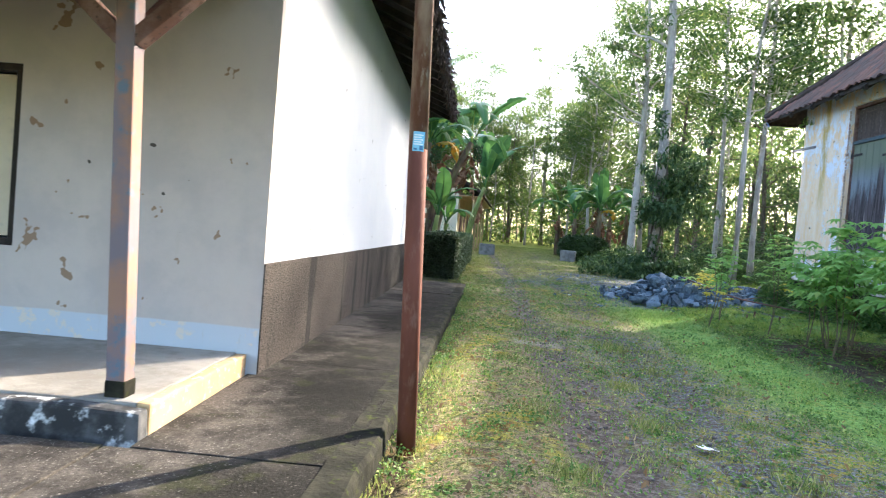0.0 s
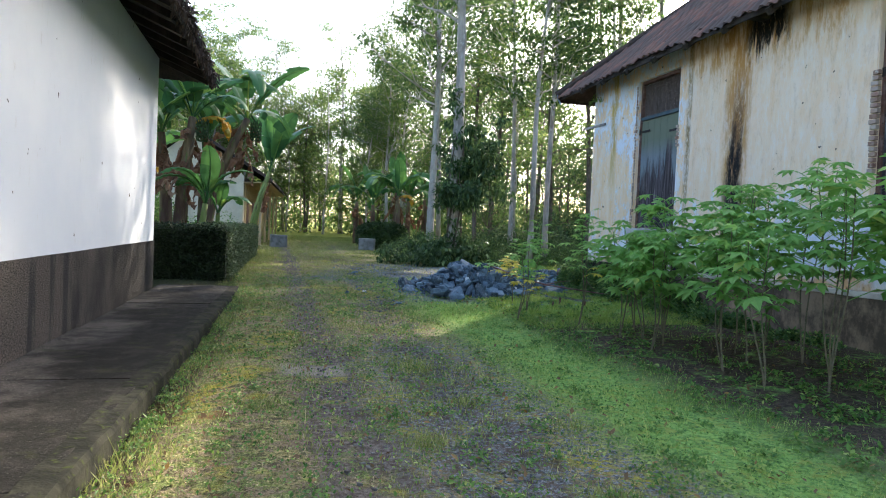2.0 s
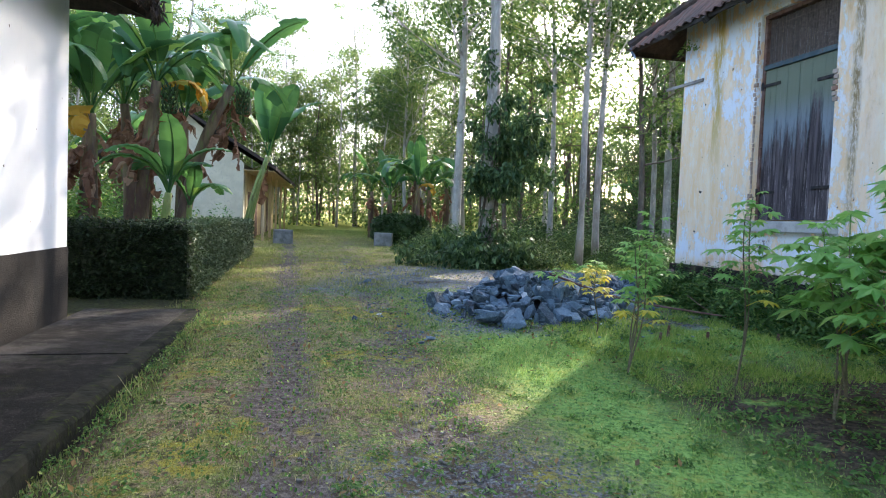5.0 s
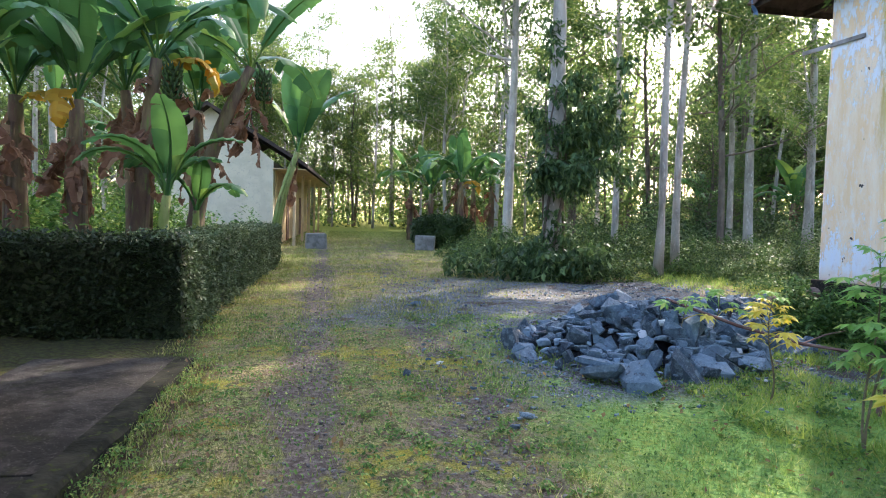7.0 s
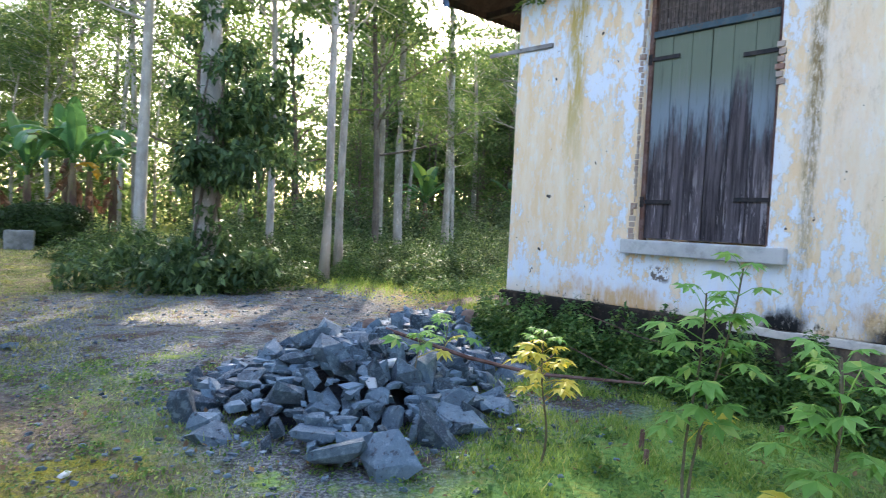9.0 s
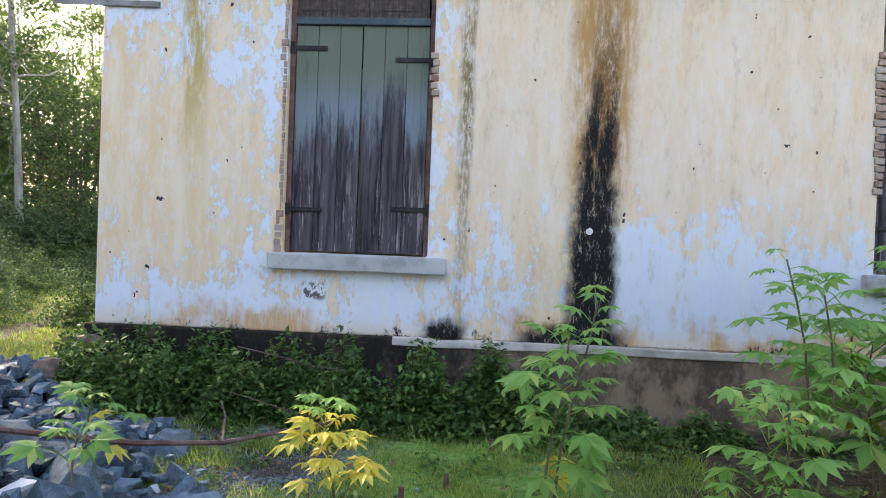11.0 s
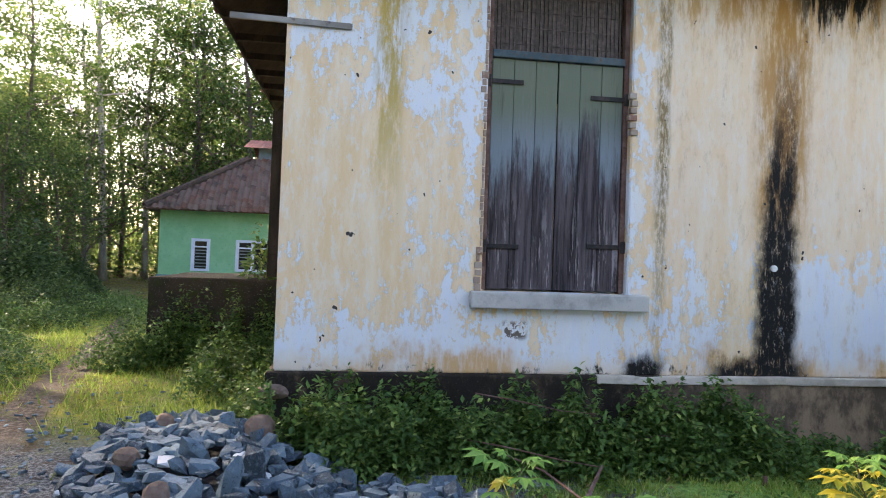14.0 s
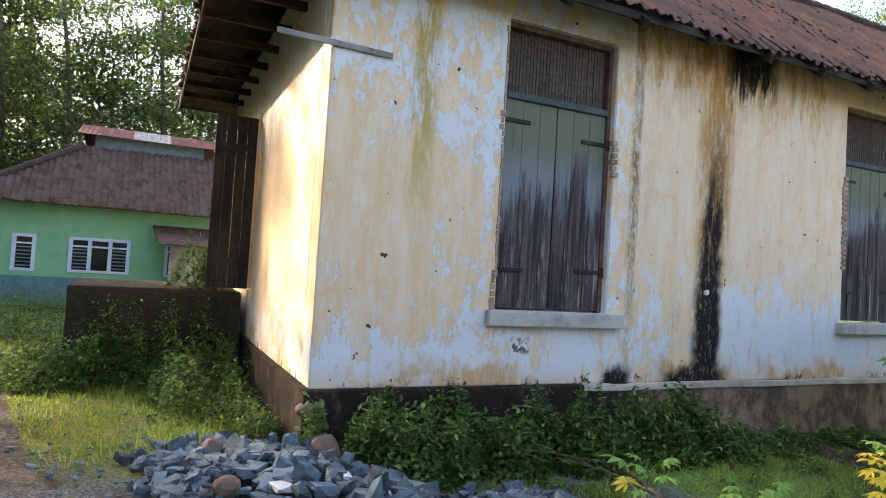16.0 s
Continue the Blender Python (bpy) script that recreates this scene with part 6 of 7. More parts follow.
spots = [(rr.uniform(16.5, 23.4), rr.uniform(21.8, 27), rr.uniform(0.9, 1.5), rr.uniform(1.2, 2.8)) for _ in range(30)]
shrubs("house_thicket", "dark green bushes beside the green house", "shrubs", spots, 1, M_CLIMB, 47, 800, 0.14)
rr = random.Random(77)
spots = []
for _ in range(420):
    x, y = rr.uniform(-0.7, 3.4), rr.uniform(0.6, 15)
    if abs(x - 0.55) > 0.22:
        spots.append((x, y, rr.uniform(0.04, 0.13), rr.uniform(0.02, 0.07)))
shrubs("lane_weeds", "small rosettes of broad-leaved weeds in the lane", "weeds", spots, 1, M_WEED, 48, 1900, 0.034)
spots = [(rr.uniform(3.4, 6.6), rr.uniform(1.5, 12.5), rr.uniform(0.06, 0.2), rr.uniform(0.04, 0.14)) for _ in range(220)]
shrubs("lawn_weeds", "low green weeds in the soil round the cassava", "weeds", spots, 1, M_WEED, 49, 1700, 0.045)


def hedge():
    h = thing("hedge", (0, 0, 0), "clipped box hedge, front darkened for shade, lane side lightened", "hedge")
    rng = np.random.default_rng(9)
    e = lambda y: -0.80 + 0.028 * (y - 13.6)
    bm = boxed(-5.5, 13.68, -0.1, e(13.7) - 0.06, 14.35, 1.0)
    part("front_core", bm, M_HEDGE_SHADE, h)
    bm = bmesh.new()
    for i in range(18):
        y = 14.35 + i * 0.5
        cube(bm, e(y) - 0.75, y, -0.1, e(y) - 0.06, y + 0.5, 1.0)
    bmesh.ops.remove_doubles(bm, verts=bm.verts, dist=0.001)
    # core in a darker leaf colour, standing for shade between the side leaves
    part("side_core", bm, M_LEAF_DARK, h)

    def shell(n, f):
        p = np.array([f(*rng.uniform(0, 1, 2)) for _ in range(n)])
        return p + rng.normal(0, 0.028, p.shape)
    bulge = lambda u, v: 0.05 * math.sin(u * 9 + v * 3) * math.sin(v * 7 + u * 2)
    front = shell(16000, lambda u, v: (-5.5 + u * 4.65, 13.63 + bulge(u * 3, v), -0.02 + v * 1.1))
    top = shell(6000, lambda u, v: (-5.5 + u * 4.6, 13.66 + v * 0.7, 1.06 + bulge(u * 3, v)))
    ob = new("front_leaves", leaves_mesh("front_leaves", np.concatenate([front, top]), 0.055, M_HEDGE_SHADE, 0.6, 3))
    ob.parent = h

    def side_pt(u, v):
        y = 13.6 + u * 9.8
        return (e(y) + bulge(u * 8, v), y, 0.02 + v * 1.08)
    side = shell(24000, side_pt)
    top = shell(9000, lambda u, v: (e(13.6 + u * 9.8) - v * 0.75, 13.6 + u * 9.8, 1.07 + bulge(u * 8, v)))
    end = shell(1500, lambda u, v: (e(23.4) - u * 0.75, 23.4, v * 1.05))
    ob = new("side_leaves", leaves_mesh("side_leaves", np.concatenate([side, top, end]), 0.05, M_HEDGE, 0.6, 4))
    ob.parent = h
    tagged(ob, "grey-green leaves tinted lighter for the light on the lane side")


hedge()
bush = thing("clipped_bush", (5.25, 31.8, 0.12), "round clipped dark green bush beside the lane", "bush")
bm = bmesh.new()
bmesh.ops.create_icosphere(bm, subdivisions=3, radius=1.0)
bmesh.ops.scale(bm, vec=(1.2, 1.0, 0.62), verts=bm.verts)
bmesh.ops.translate(bm, verts=bm.verts, vec=(0, 0, 0.68))
jitter(bm, 0.1, 2)
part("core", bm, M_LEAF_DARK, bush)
rg = np.random.default_rng(3)
d = rg.normal(0, 1, (9000, 3))
d /= np.linalg.norm(d, axis=1)[:, None]
c = np.sign(d) * np.abs(d) ** 0.75 * (1.25, 1.07, 0.68) * rg.uniform(0.9, 1.06, (9000, 1)) + (0, 0, 0.7)
ob = new("leaves", leaves_mesh("leaves", c[c[:, 2] > 0], 0.1, M_LEAF_DARK, 0.6, 8))
ob.parent = bush


# ---- bananas ----
def banana_leaf(seed, length, width, arch, torn=0.0, start=72, crumple=0.0):
    """One arched blade with a keeled midrib, split along its veins; base at the origin, growing towards +x."""
    rng = random.Random(seed)
    bm = bmesh.new()
    n, bare = 30, 6
    mid, ang = [], radians(start)
    p = Vector((0, 0, 0))
    for i in range(n + 1):
        mid.append(p.copy())
        a = ang - arch * (i / n) ** 1.4
        p = p + Vector((math.cos(a), 0.12 * math.sin(seed + i * 0.12), math.sin(a))) * length / n
    tube(bm, mid, [0.026 * (1 - 0.85 * i / n) for i in range(n + 1)], 5)
    for s in (-1, 1):
        i = bare
        while i < n:
            run = rng.choice((1, 2, 3, 5, 8)) if torn > 0.4 else rng.choice((5, 8, 12))
            j = min(n, i + run)
            drop = rng.uniform(0, torn) if rng.random() < 0.75 else 0.0
            short = rng.uniform(0.55, 1.0) if torn > 0.4 and rng.random() < 0.3 else rng.uniform(0.94, 1.0)
            rows = []
            for q in range(i, j + 1):
                f = (q - bare) / (n - bare)
                w = width * 0.5 * short * (math.sin(math.pi * min(1.0, f * 0.93 + 0.05)) ** 0.55)
                t = (mid[min(q + 1, n)] - mid[max(q - 1, 0)]).normalized()
                up = Vector((-t.z, 0, t.x))
                ripple = 0.012 * math.sin(q * 2.1 + seed)
                row = []
                for g in (0.0, 0.3, 0.65, 1.0):
                    sweep = t * w * 0.22 * g
                    at = mid[q] + Vector((0, s * w * g * (1 - 0.3 * drop * g), 0)) + up * (0.012 + w * (0.34 * g - 0.26 * g * g - 1.15 * drop * g * g)) + up * ripple * g + sweep
                    row.append(bm.verts.new(at))
                rows.append(row)
            for a, b in zip(rows, rows[1:]):
                for k in range(3):
                    bm.faces.new((a[k], b[k], b[k + 1], a[k + 1]))
            i = j
    if crumple:
        jitter(bm, crumple, 4.5, seed)
        jitter(bm, crumple * 0.4, 13, seed)
    return bm


B_GREEN = [mesh_of("leaf", banana_leaf(i, (2.5, 2.9, 2.3)[i % 3], 0.62, (1.9, 2.0, 1.7, 1.2, 2.5)[i], 0.7, (70, 60, 40, 72, 66)[i]), M_BANANA, True) for i in range(5)]
B_UP = [mesh_of("leaf", banana_leaf(50 + i, 2.2, 0.66, (0.35, 0.8, 1.1)[i], 0.25, (86, 78, 70)[i]), M_BANANA, True) for i in range(3)]
B_YOUNG = [mesh_of("leaf", banana_leaf(20 + i, 1.25, 0.38, (0.9, 1.7, 2.2)[i], 0.3), M_BANANA, True) for i in range(3)]
B_YELLOW = [mesh_of("leaf", banana_leaf(30 + i, 1.3, 0.42, 2.5 + i * 0.4, 0.9, 50, 0.03), M_BANANA_Y, True) for i in range(2)]
B_DRY = [mesh_of("dry_leaf", banana_leaf(40 + i, (1.3, 1.7, 1.0, 1.5, 0.9)[i], (0.34, 0.42, 0.5, 0.26, 0.4)[i], (0.5, 0.35, 1.3, 0.3, 1.0)[i], 1.3, (-48, -62, -8, -70, -30)[i], 0.07), M_BANANA_DRY) for i in range(5)]


def fruit_bunch(parent, at, seed):
    """A hanging stalk with rings of green fingers."""
    rng = random.Random(seed)
    bm = bmesh.new()
    tube(bm, [at, at + Vector((0.1, 0, 0.1)), at + Vector((0.22, 0, -0.1)), at + Vector((0.25, 0, -0.75))], [0.03, 0.03, 0.028, 0.02], 6)
    stalk = part("fruit_stalk", bm, M_FRUIT, parent, "hanging stalk of unripe green bananas", True)
    for ring in range(6):
        bm = bmesh.new()
        c = at + Vector((0.23, 0, -0.15 - ring * 0.085))
        for k in range(9):
            a = k * 0.7 + ring * 0.4
            d = Vector((math.cos(a), math.sin(a), 0))
            tube(bm, [c + d * 0.03, c + d * 0.12 + Vector((0, 0, 0.02)), c + d * 0.15 + Vector((0, 0, 0.11 + rng.uniform(-0.02, 0.02)))], [0.012, 0.021, 0.008], 5)
        part("fruit_hand", bm, M_FRUIT, stalk, "", True)


def banana(x, y, tall, r, leaves, dry, yellow, seed, lean=(0, 0), young=False, scale=1.0, green_stem=False, upright=False, fruit=False):
    rng = random.Random(seed)
    b = thing("banana_plant", (x, y, height(x, y)), "young green banana plant" if young else "banana plant with torn green leaves and dry brown skirts", "banana plant", "banana plants")
    bm = bmesh.new()
    pts = [Vector((lean[0] * f * f, lean[1] * f * f, f * tall)) for f in [i / 7 for i in range(8)]]
    tube(bm, pts, [r * (1.25 - 0.6 * i / 7) for i in range(8)], 12)
    for k in range(0 if young else 5):
        a = rng.uniform(0, 6.28)
        q = [pts[j] + Vector((math.cos(a + j * 0.12), math.sin(a + j * 0.12), 0)) * r * (1.2 - 0.08 * j) for j in range(1 + k % 2, 7)]
        tube(bm, q, [0.035] * len(q), 5)
    part("stem", bm, M_BANANA_STEM_G if (young or green_stem) else M_BANANA_STEM, b, "", True)
    top = pts[-1]
    ga = rng.uniform(0, 6.28)
    for i in range(leaves):
        me = rng.choice(B_YOUNG if young else B_UP if upright or i % 4 == 0 else B_GREEN)
        a = ga + i * 2.4
        piece("leaf", me, b, Matrix.LocRotScale(top - Vector((0, 0, 0.05 * rng.random())), Euler((0, rng.uniform(-0.12, 0.12), a)), (scale * rng.uniform(0.85, 1.1),) * 3))
    for i in range(yellow):
        piece("yellow_leaf", rng.choice(B_YELLOW), b, Matrix.LocRotScale(top - Vector((0, 0, 0.2)), Euler((0, 0.1, rng.uniform(-1.9, 0.6))), (scale,) * 3))
    for i in range(dry):
        piece("dry_leaf", rng.choice(B_DRY), b, Matrix.LocRotScale(top - Vector((0, 0, rng.uniform(0.1, 0.9))), Euler((rng.gauss(0, 0.3), rng.uniform(-0.2, 0.35), rng.uniform(0, 6.28))), (scale * rng.uniform(0.45, 0.9),) * 3))
    if fruit:
        fruit_bunch(b, top, seed)
    return b


banana(-3.05, 17.0, 2.9, 0.15, 9, 13, 1, 1)
banana(-2.2, 17.1, 3.6, 0.14, 8, 14, 2, 2, (0.25, 0), fruit=True)
banana(-1.55, 15.6, 1.5, 0.09, 7, 1, 0, 3, (0.1, 0), True, 1.1)
banana(-1.75, 18.6, 3.9, 0.13, 5, 11, 0, 4, (1.0, 0.1), fruit=True)
banana(-0.75, 24.2, 2.9, 0.11, 6, 1, 0, 5, (0.6, 0), False, 1.1, True, True)
banana(-1.25, 16.5, 1.3, 0.07, 4, 1, 0, 6, (0, 0), True, 0.9)
banana(-1.95, 20.3, 3.3, 0.14, 7, 9, 0, 21)
banana(-2.75, 18.9, 3.4, 0.14, 8, 10, 0, 22, (-0.2, 0.1))
banana(-4.4, 18.2, 3.1, 0.16, 9, 9, 1, 7)
banana(-3.9, 15.9, 2.9, 0.15, 9, 9, 0, 8)
banana(-4.6, 25.5, 2.8, 0.13, 6, 4, 1, 9)
banana(-6.0, 17.0, 3.0, 0.15, 9, 9, 0, 10)
for i, (x, y, t) in enumerate(((5.0, 33.6, 2.2), (6.2, 33.0, 2.7), (7.0, 34.2, 2.5), (6.6, 35.8, 3.0), (4.6, 37.2, 2.4), (8.4, 36.4, 2.7))):
    banana(x, y, t, 0.13, 6, 4, 1 if i == 1 else 0, 60 + i)
for i, (x, y) in enumerate(((22.0, 33.0), (25.5, 37), (19.0, 36.0), (29, 33))):
    banana(x, y, 2.2, 0.12, 6, 3, 0, 80 + i)


# ---- cassava ----
def palm_leaf(mat, seed):
    """A leaf of six or seven lobes at the end of a thin stalk along +x."""
    rng = random.Random(seed)
    bm = bmesh.new()
    stalk = rng.uniform(0.16, 0.24)
    tube(bm, [(0, 0, 0), (stalk * 0.6, 0, stalk * 0.32), (stalk, 0, stalk * 0.36)], [0.004, 0.003, 0.003], 4, False)
    o = Vector((stalk, 0, stalk * 0.36))
    k = 7
    for i in range(k):
        a = radians(-125 + 250 * i / (k - 1)) + rng.gauss(0, 0.06)
        l = 0.15 * (1 - 0.35 * abs(i - 3) / 3) * rng.uniform(0.9, 1.1)
        w = l * 0.23
        d, s = Vector((math.cos(a), math.sin(a), -0.25)), Vector((-math.sin(a), math.cos(a), 0))
        ps = [o, o + d * l * 0.55 + s * w + Vector((0, 0, 0.004)), o + d * l - Vector((0, 0, l * 0.2)), o + d * l * 0.55 - s * w + Vector((0, 0, 0.004))]
        mid = o + d * l * 0.55 - Vector((0, 0, 0.006))
        v = [bm.verts.new(p) for p in ps]
        c = bm.verts.new(mid)
        for q in ((0, 1, 4), (1, 2, 4), (2, 3, 4), (3, 0, 4)):
            bm.faces.new([(v + [c])[j] for j in q])
    return mesh_of("leaf", bm, mat)


C_LEAF = [palm_leaf(M_CASSAVA, i) for i in range(4)]
C_YELLOW = [palm_leaf(M_CASSAVA_Y, 9)]


def cassava(x, y, tall, seed, leaves, yellow=0, bare=0.45, size=1.0):
    rng = random.Random(seed)
    c = thing("cassava_plant", (x, y, height(x, y) - 0.02), "small yellowing cassava plant" if yellow > 5 else "green cassava plant with palm-shaped leaves on woody stems", "cassava plant", "cassava plants")
    stems = 1 if tall < 1.2 else 2
    for s in range(stems):
        bm = bmesh.new()
        a = rng.uniform(0, 6.28)
        h = tall * rng.uniform(0.8, 1.0)
        pts = [Vector((0.22 * tall * 0.5 * s * f * math.cos(a) + 0.04 * math.sin(f * 6 + seed), 0.22 * tall * 0.5 * s * f * math.sin(a) + 0.04 * math.cos(f * 5 + seed), f * h)) for f in [i / 8 for i in range(9)]]
        tube(bm, pts, [0.0095 * (1 - 0.55 * i / 8) for i in range(9)], 6)
        part("stem", bm, M_STEM, c)
        n = leaves // stems
        for i in range(n):
            f = bare + (1 - bare) * ((i + 0.5) / n) ** 0.75
            j = min(7, int(f * 8))
            p = pts[j].lerp(pts[j + 1], f * 8 - j)
            me = C_YELLOW[0] if i < yellow else rng.choice(C_LEAF)
            sc = size * rng.uniform(0.8, 1.25) * (1.0 if f < 0.85 else 0.75)
            piece("leaf", me, c, Matrix.LocRotScale(p, Euler((rng.gauss(0, 0.18), rng.uniform(-0.45, 0.2) * (1 if f > 0.7 else 0.6), i * 2.4 + rng.gauss(0, 0.3))), (sc,) * 3))


for i, (x, y, t, n, yl) in enumerate((
        (4.47, 7.82, 1.45, 44, 1), (4.25, 6.84, 1.45, 40, 0), (5.23, 6.7, 1.75, 46, 0), (4.8, 8.15, 1.3, 40, 1), (4.44, 5.88, 1.55, 44, 0),
        (4.75, 7.3, 1.55, 46, 0), (5.0, 7.65, 1.5, 40, 0), (5.5, 7.3, 1.6, 42, 1), (5.9, 7.0, 1.7, 42, 0), (4.95, 6.2, 1.75, 46, 0),
        (5.6, 6.1, 1.9, 46, 0), (5.2, 5.3, 1.8, 44, 0), (4.8, 4.9, 1.7, 40, 0), (5.8, 4.6, 1.8, 40, 0), (4.4, 7.3, 1.2, 34, 0),
        (4.3, 5.2, 1.5, 40, 0), (4.9, 4.2, 1.7, 40, 0), (5.6, 3.6, 1.8, 40, 0))):
    cassava(x, y, t * (1.2 if x > 4.7 and y < 7.4 else 1.05), 100 + i, n, yl, 0.44, 1.25)
cassava(4.04, 9.96, 1.5, 130, 46, 1, 0.34, 0.76)
cassava(3.6, 9.22, 1.22, 131, 40, 3, 0.34, 0.76)
cassava(4.3, 8.7, 1.7, 132, 44, 1, 0.45, 0.76)
cassava(4.12, 10.99, 0.95, 133, 34, 26, 0.5, 0.66)
cassava(4.1, 12.2, 0.75, 134, 9, 1, 0.7, 0.8)
cassava(4.65, 12.5, 0.7, 135, 10, 1, 0.6, 0.8)

# fallen branch over the stones
bm = bmesh.new()
tube(bm, [(4.3, 12.9, 0.55), (4.75, 12.3, 0.36), (5.2, 11.95, 0.24), (5.9, 11.6, 0.16), (6.5, 11.3, 0.1)], [0.016, 0.018, 0.017, 0.014, 0.008], 6)
tube(bm, [(5.2, 11.95, 0.24), (5.6, 12.1, 0.3), (6.0, 12.3, 0.3)], [0.009, 0.008, 0.004], 5)
tagged(part("fallen_branch", bm, M_JAMB), "thin reddish-brown branch lying across the stones", "branch")
# dry twigs caught in the weeds along the plinth
for pts in (((6.55, 12.4, 0.62), (6.5, 12.1, 0.58), (6.47, 11.7, 0.5), (6.45, 11.4, 0.48)), ((6.35, 12.5, 0.3), (6.25, 12.2, 0.27), (6.15, 11.8, 0.2), (6.1, 11.5, 0.16)), ((6.45, 11.1, 0.25), (6.4, 10.9, 0.32), (6.4, 10.7, 0.3))):
    bm = bmesh.new()
    tube(bm, pts, [0.0065 - 0.001 * i for i in range(len(pts))], 6)
    tagged(part("dry_twig", bm, M_JAMB), "thin reddish-brown twig caught in the plinth weeds", "twig", "dry twigs")
# cut stumps in the grass
for x, y, h in ((4.95, 10.75, 0.13), (4.75, 10.6, 0.08), (6.0, 10.2, 0.1), (5.3, 10.5, 0.09)):
    bm = bmesh.new()
    tube(bm, [(0, 0, -0.03), (0.01, 0, h)], [0.022, 0.016], 8)
    ob = part("stump", bm, M_JAMB)
    ob.location = (x, y, height(x, y))
    tagged(ob, "short cut reddish stump in the grass", "stump", "cut stumps")
# plastic litter
for x, y, s in ((1.145, 2.57, 0.05), (2.31, 2.45, 0.11)):
    bm = bmesh.new()
    bmesh.ops.create_grid(bm, x_segments=7, y_segments=5, size=s)
    jitter(bm, s * 0.5, 3 / s * 0.2, x)
    ob = part("plastic_litter", bm, M_LITTER)
    ob.matrix_basis = pose(x, y, height(x, y) + 0.03, 0, 0, 40)
    ob.modifiers.new("solid", "SOLIDIFY").thickness = 0.002
    tagged(ob, "crumpled dirty white plastic scrap on the grass", "litter", "plastic litter")


# ---- grass, chippings and fallen leaves ----
def patchy(x, y, s, k):
    return (np.sin(x * s + k) * np.sin(y * s * 1.1 + k * 2) + np.sin(x * s * 2.3 + y * s * 1.7 + k * 3) * 0.6 + np.sin(x * s * 4.1 - y * s * 3.3 + k) * 0.4) / 2 + 0.5


def blades(name, label, n, x0, x1, y0, y1, keep, tall, wide, material, seed):
    rng = np.random.default_rng(seed)
    x, y = rng.uniform(x0, x1, n), rng.uniform(y0, y1, n)
    ok = rng.uniform(0, 1, n) < keep(x, y)
    x, y = x[ok], y[ok]
    k = len(x)
    z = np.array([height(a, b) for a, b in zip(x, y)]) + 0.0
    near = (x > -4) & (x < 12) & (y > -4) & (y < 26)
    z += np.array([0.035 * (noise.noise(Vector((a * 0.9, b * 0.9, 0))) + 0.5 * noise.noise(Vector((a * 3.1, b * 3.1, 4)))) if q else 0 for a, b, q in zip(x, y, near)])
    h = tall * rng.gamma(4, 0.25, k) * (0.5 + patchy(x, y, 2.1, seed))
    a = rng.uniform(0, math.tau, k)
    w = wide * rng.uniform(0.6, 1.3, k) * (1 + 0.03 * np.maximum(0, y - 4))
    bend = rng.uniform(0.2, 1.0, k) * h
    b = rng.uniform(0, math.tau, k)
    p = np.stack([x, y, z - 0.01], 1)
    s = np.stack([np.cos(a) * w / 2, np.sin(a) * w / 2, 0 * a], 1)
    tip = p + np.stack([np.cos(b) * bend, np.sin(b) * bend, h + 0.01], 1)
    verts = np.stack([p - s, p + s, tip], 1).reshape(-1, 3)
    me = bpy.data.meshes.new(name)
    me.from_pydata(verts.tolist(), [], np.arange(k * 3).reshape(-1, 3).tolist())
    me.materials.append(material)
    tagged(new(name, me), label, "grass", kind="stuff")


def off_track(x, y):
    a = np.exp(-((x - 0.55) / 0.2) ** 2)
    b = np.exp(-((x - 1.45 - (y - 6) * 0.055) / 0.38) ** 2)
    heap = np.exp(-(((x - 4.4) / 1.8) ** 2 + ((y - 13.6) / 2.1) ** 2) ** 2) + np.exp(-(((x - 6.3 - (y - 17) * 0.42) / 2.6) ** 2 + ((y - 17) / 2.2) ** 2) ** 2)
    kerb = (x > -0.93 + 0.033 * (y - 1.7) + 0.06) | (y > 12.85)
    return np.clip(1 - 0.85 * a - 0.6 * b * (patchy(x, y, 1.3, 2) > 0.4) - heap, 0, 1) * kerb * ((x < WX - 0.1) | (y > WY + 0.1))


blades("dry_grass", "short yellow-green grass over the lane", 88000, -1.0, 3.2, 0.4, 16, lambda x, y: off_track(x, y) * np.clip(patchy(x, y, 1.7, 5) * 1.6, 0.1, 1) * np.clip((3.0 - x) / 0.8, 0, 1), 0.018, 0.007, M_GRASS, 1)
blades("lawn_grass", "fresh green grass beside the old building", 150000, 1.9, 7.1, 1.5, 15, lambda x, y: off_track(x, y) * np.clip((x - 1.9) / 0.7, 0, 1) * np.clip(patchy(x, y, 1.5, 7) * 1.7, 0.15, 1) * np.where((x > 3.8) & (y < 8.4), 0.12, 1), 0.026, 0.007, M_LAWN, 2)
blades("verge_grass", "longer grass along kerb and verges", 26000, -0.95, 0.1, 0.5, 26, lambda x, y: off_track(x, y) * np.clip(1.1 - (x + 0.9 - 0.033 * y) / 0.35, 0, 1), 0.028, 0.008, M_GRASS, 3)
blades("far_grass", "grass along the lane towards the woods", 90000, -1.0, 9, 15, 46, lambda x, y: off_track(x, y) * np.where((x < 4.8) | (y > 40), 1, 0.5), 0.03, 0.011, M_GRASS, 4)
blades("rank_grass", "long green grass at the end of the building", 90000, 7.3, 22, 14.2, 24, lambda x, y: off_track(x, y) * ((x < 10.95) | (y > 16.4)) * np.where(np.abs(y - 16.5 - (x - 7.9) * 0.235) < 0.24, 0.04, 1), 0.065, 0.012, M_RANK, 5)
blades("lush_grass", "lush tufted grass before the old plinth", 90000, 3.6, 7.1, 8.6, 14, lambda x, y: off_track(x, y) * np.clip(patchy(x, y, 2.6, 3) * 1.8 - 0.35, 0, 1), 0.042, 0.009, M_RANK, 9)
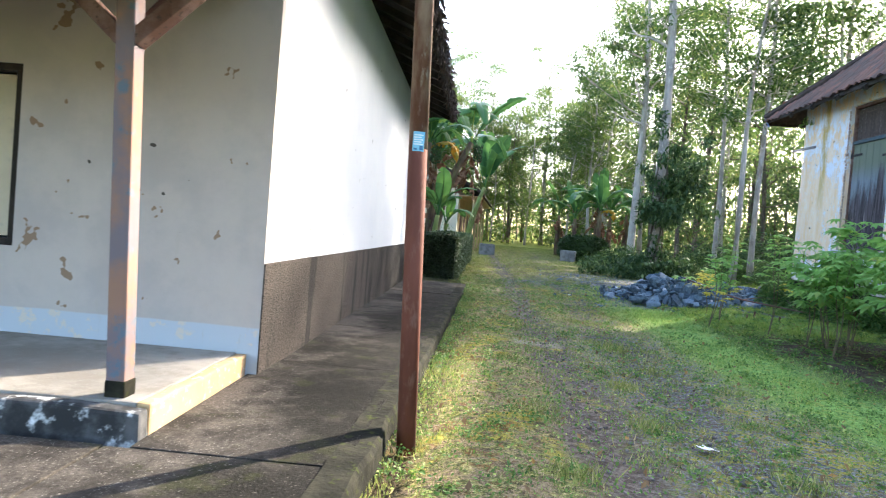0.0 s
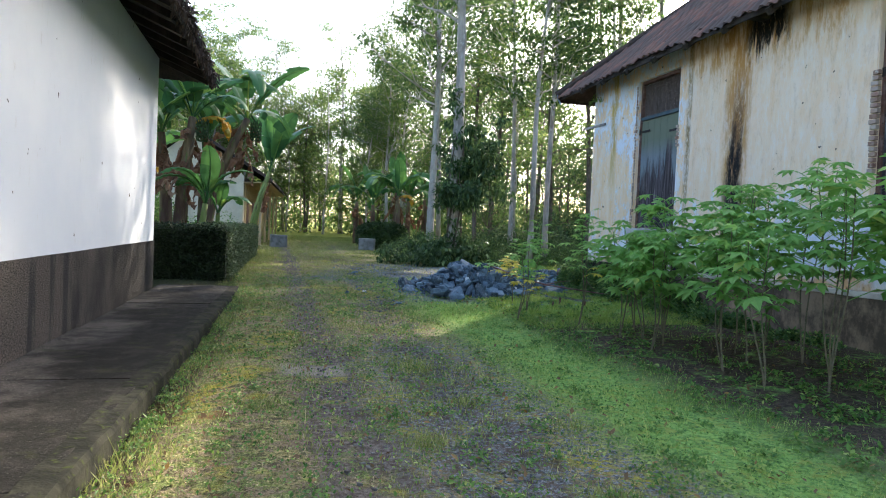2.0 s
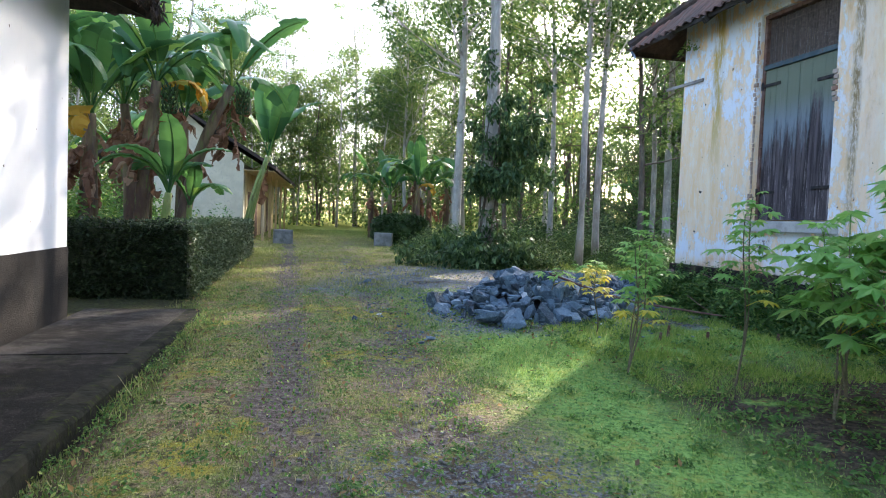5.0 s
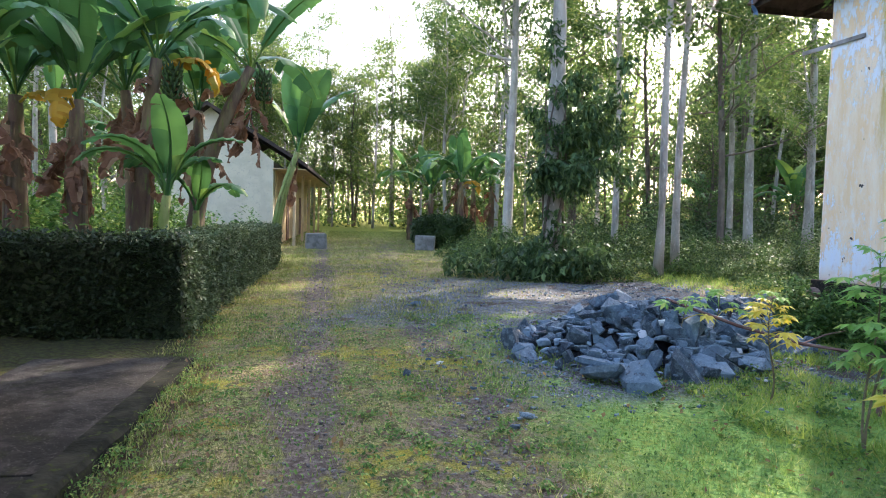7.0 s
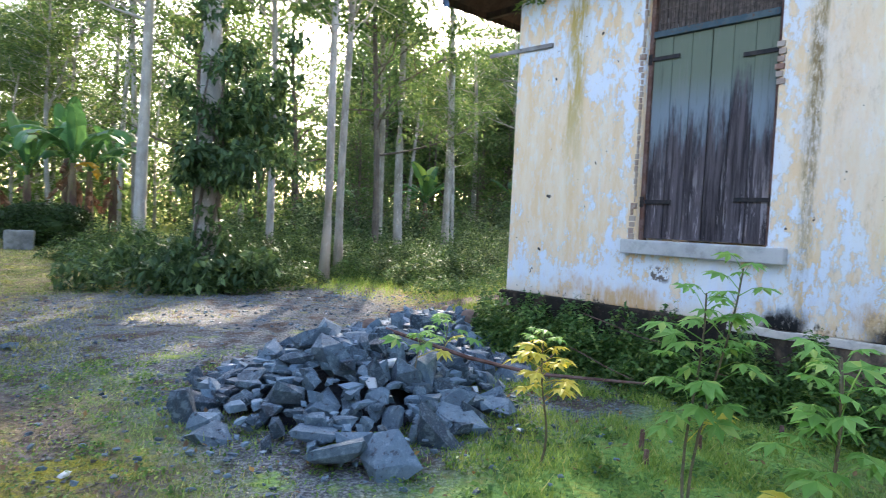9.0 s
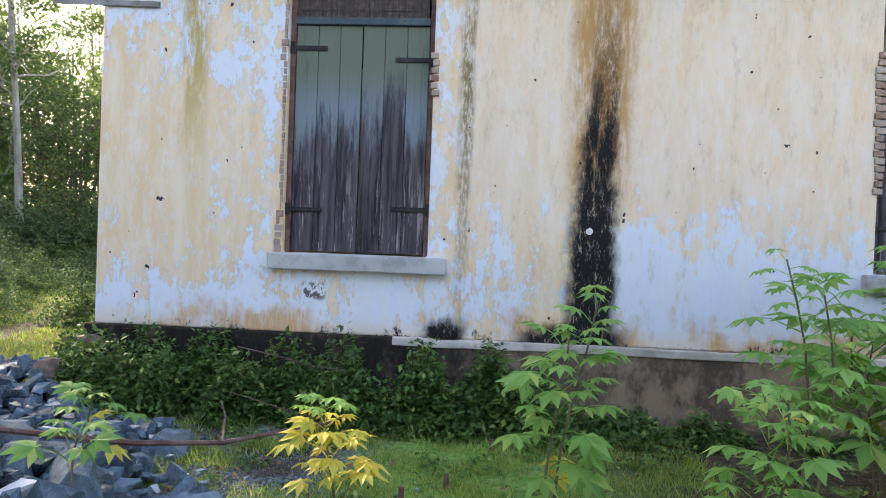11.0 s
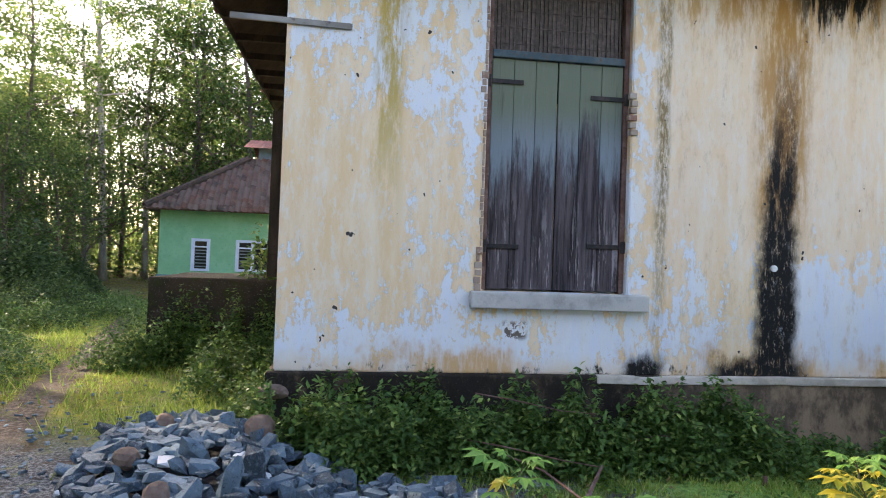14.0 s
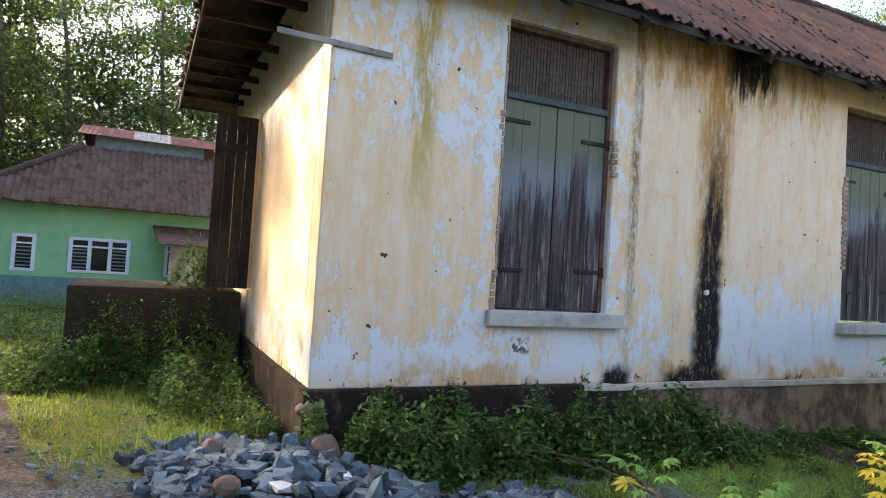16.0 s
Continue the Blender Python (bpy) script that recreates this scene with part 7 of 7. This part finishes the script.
tufts = [(0.2, 1.9), (0.75, 2.3), (1.5, 2.1), (0.9, 3.0), (1.75, 3.3), (1.0, 4.2), (2.2, 1.6), (1.5, 5.1), (0.1, 3.2), (1.35, 6.3), (0.0, 5.2), (2.0, 4.4)]
blades("grass_tufts", "coarse grass tufts between the wheel tracks", 90000, -0.4, 2.6, 1.0, 7, lambda x, y: np.clip(sum(np.exp(-(((x - a) / 0.13) ** 2 + ((y - b) / 0.11) ** 2)) for a, b in tufts), 0, 1), 0.05, 0.007, M_GRASS, 6)


def scatter_flat(name, label, category, n, region, size, material, seed, aspect=0.6):
    rng = np.random.default_rng(seed)
    x, y = region(rng, n)
    z = np.array([height(a, b) for a, b in zip(x, y)]) + 0.022
    ob = new(name, leaves_mesh(name, np.stack([x, y, z], 1), size, material, aspect, seed, -0.1))
    tagged(ob, label, category, kind="stuff")


scatter_flat("lane_clover", "tiny low leaves creeping through the lane grass", "weeds", 26000, lambda g, n: (g.uniform(-0.75, 3.9, n), g.uniform(0.8, 15, n)), 0.022, M_WEED, 52, 0.8)
scatter_flat("fallen_leaves", "dry brown leaves fallen on grass and kerb", "leaves", 1700, lambda g, n: (np.where(g.uniform(0, 1, n) < 0.5, g.uniform(-0.8, 3, n), g.uniform(3.2, 6.5, n)), g.uniform(1, 14, n)), 0.045, M_DRYLEAF, 51)


def chippings():
    """Small sharp stones bedded in the wheel tracks."""
    rng = random.Random(17)
    meshes = [stone_mesh(70 + i) for i in range(4)]
    base = [(np.array([v.co[:] for v in m.vertices]), [tuple(p.vertices) for p in m.polygons]) for m in meshes]
    verts, faces = [], []
    for _ in range(3600):
        y = rng.uniform(1.2, 20)
        x = rng.gauss(1.5 + (y - 6) * 0.05, 0.45) if rng.random() < 0.85 else rng.gauss(0.55, 0.2)
        s = rng.uniform(0.006, 0.019)
        co, fc = rng.choice(base)
        a = rng.uniform(0, 6.28)
        rot = np.array([[math.cos(a), -math.sin(a), 0], [math.sin(a), math.cos(a), 0], [0, 0, 1]])
        k = len(verts)
        z = height(x, y) + 0.035 * (noise.noise(Vector((x * 0.9, y * 0.9, 0))) + 0.5 * noise.noise(Vector((x * 3.1, y * 3.1, 4)))) - 0.02
        verts.extend((co @ rot.T * s + np.array([x, y, z + s * 0.2])).tolist())
        faces.extend(tuple(k + q for q in f) for f in fc)
    me = bpy.data.meshes.new("chippings")
    me.from_pydata(verts, [], faces)
    me.materials.append(M_CHIP)
    tagged(new("chippings", me), "small grey stone chippings bedded in the tracks", "gravel", kind="stuff")


chippings()
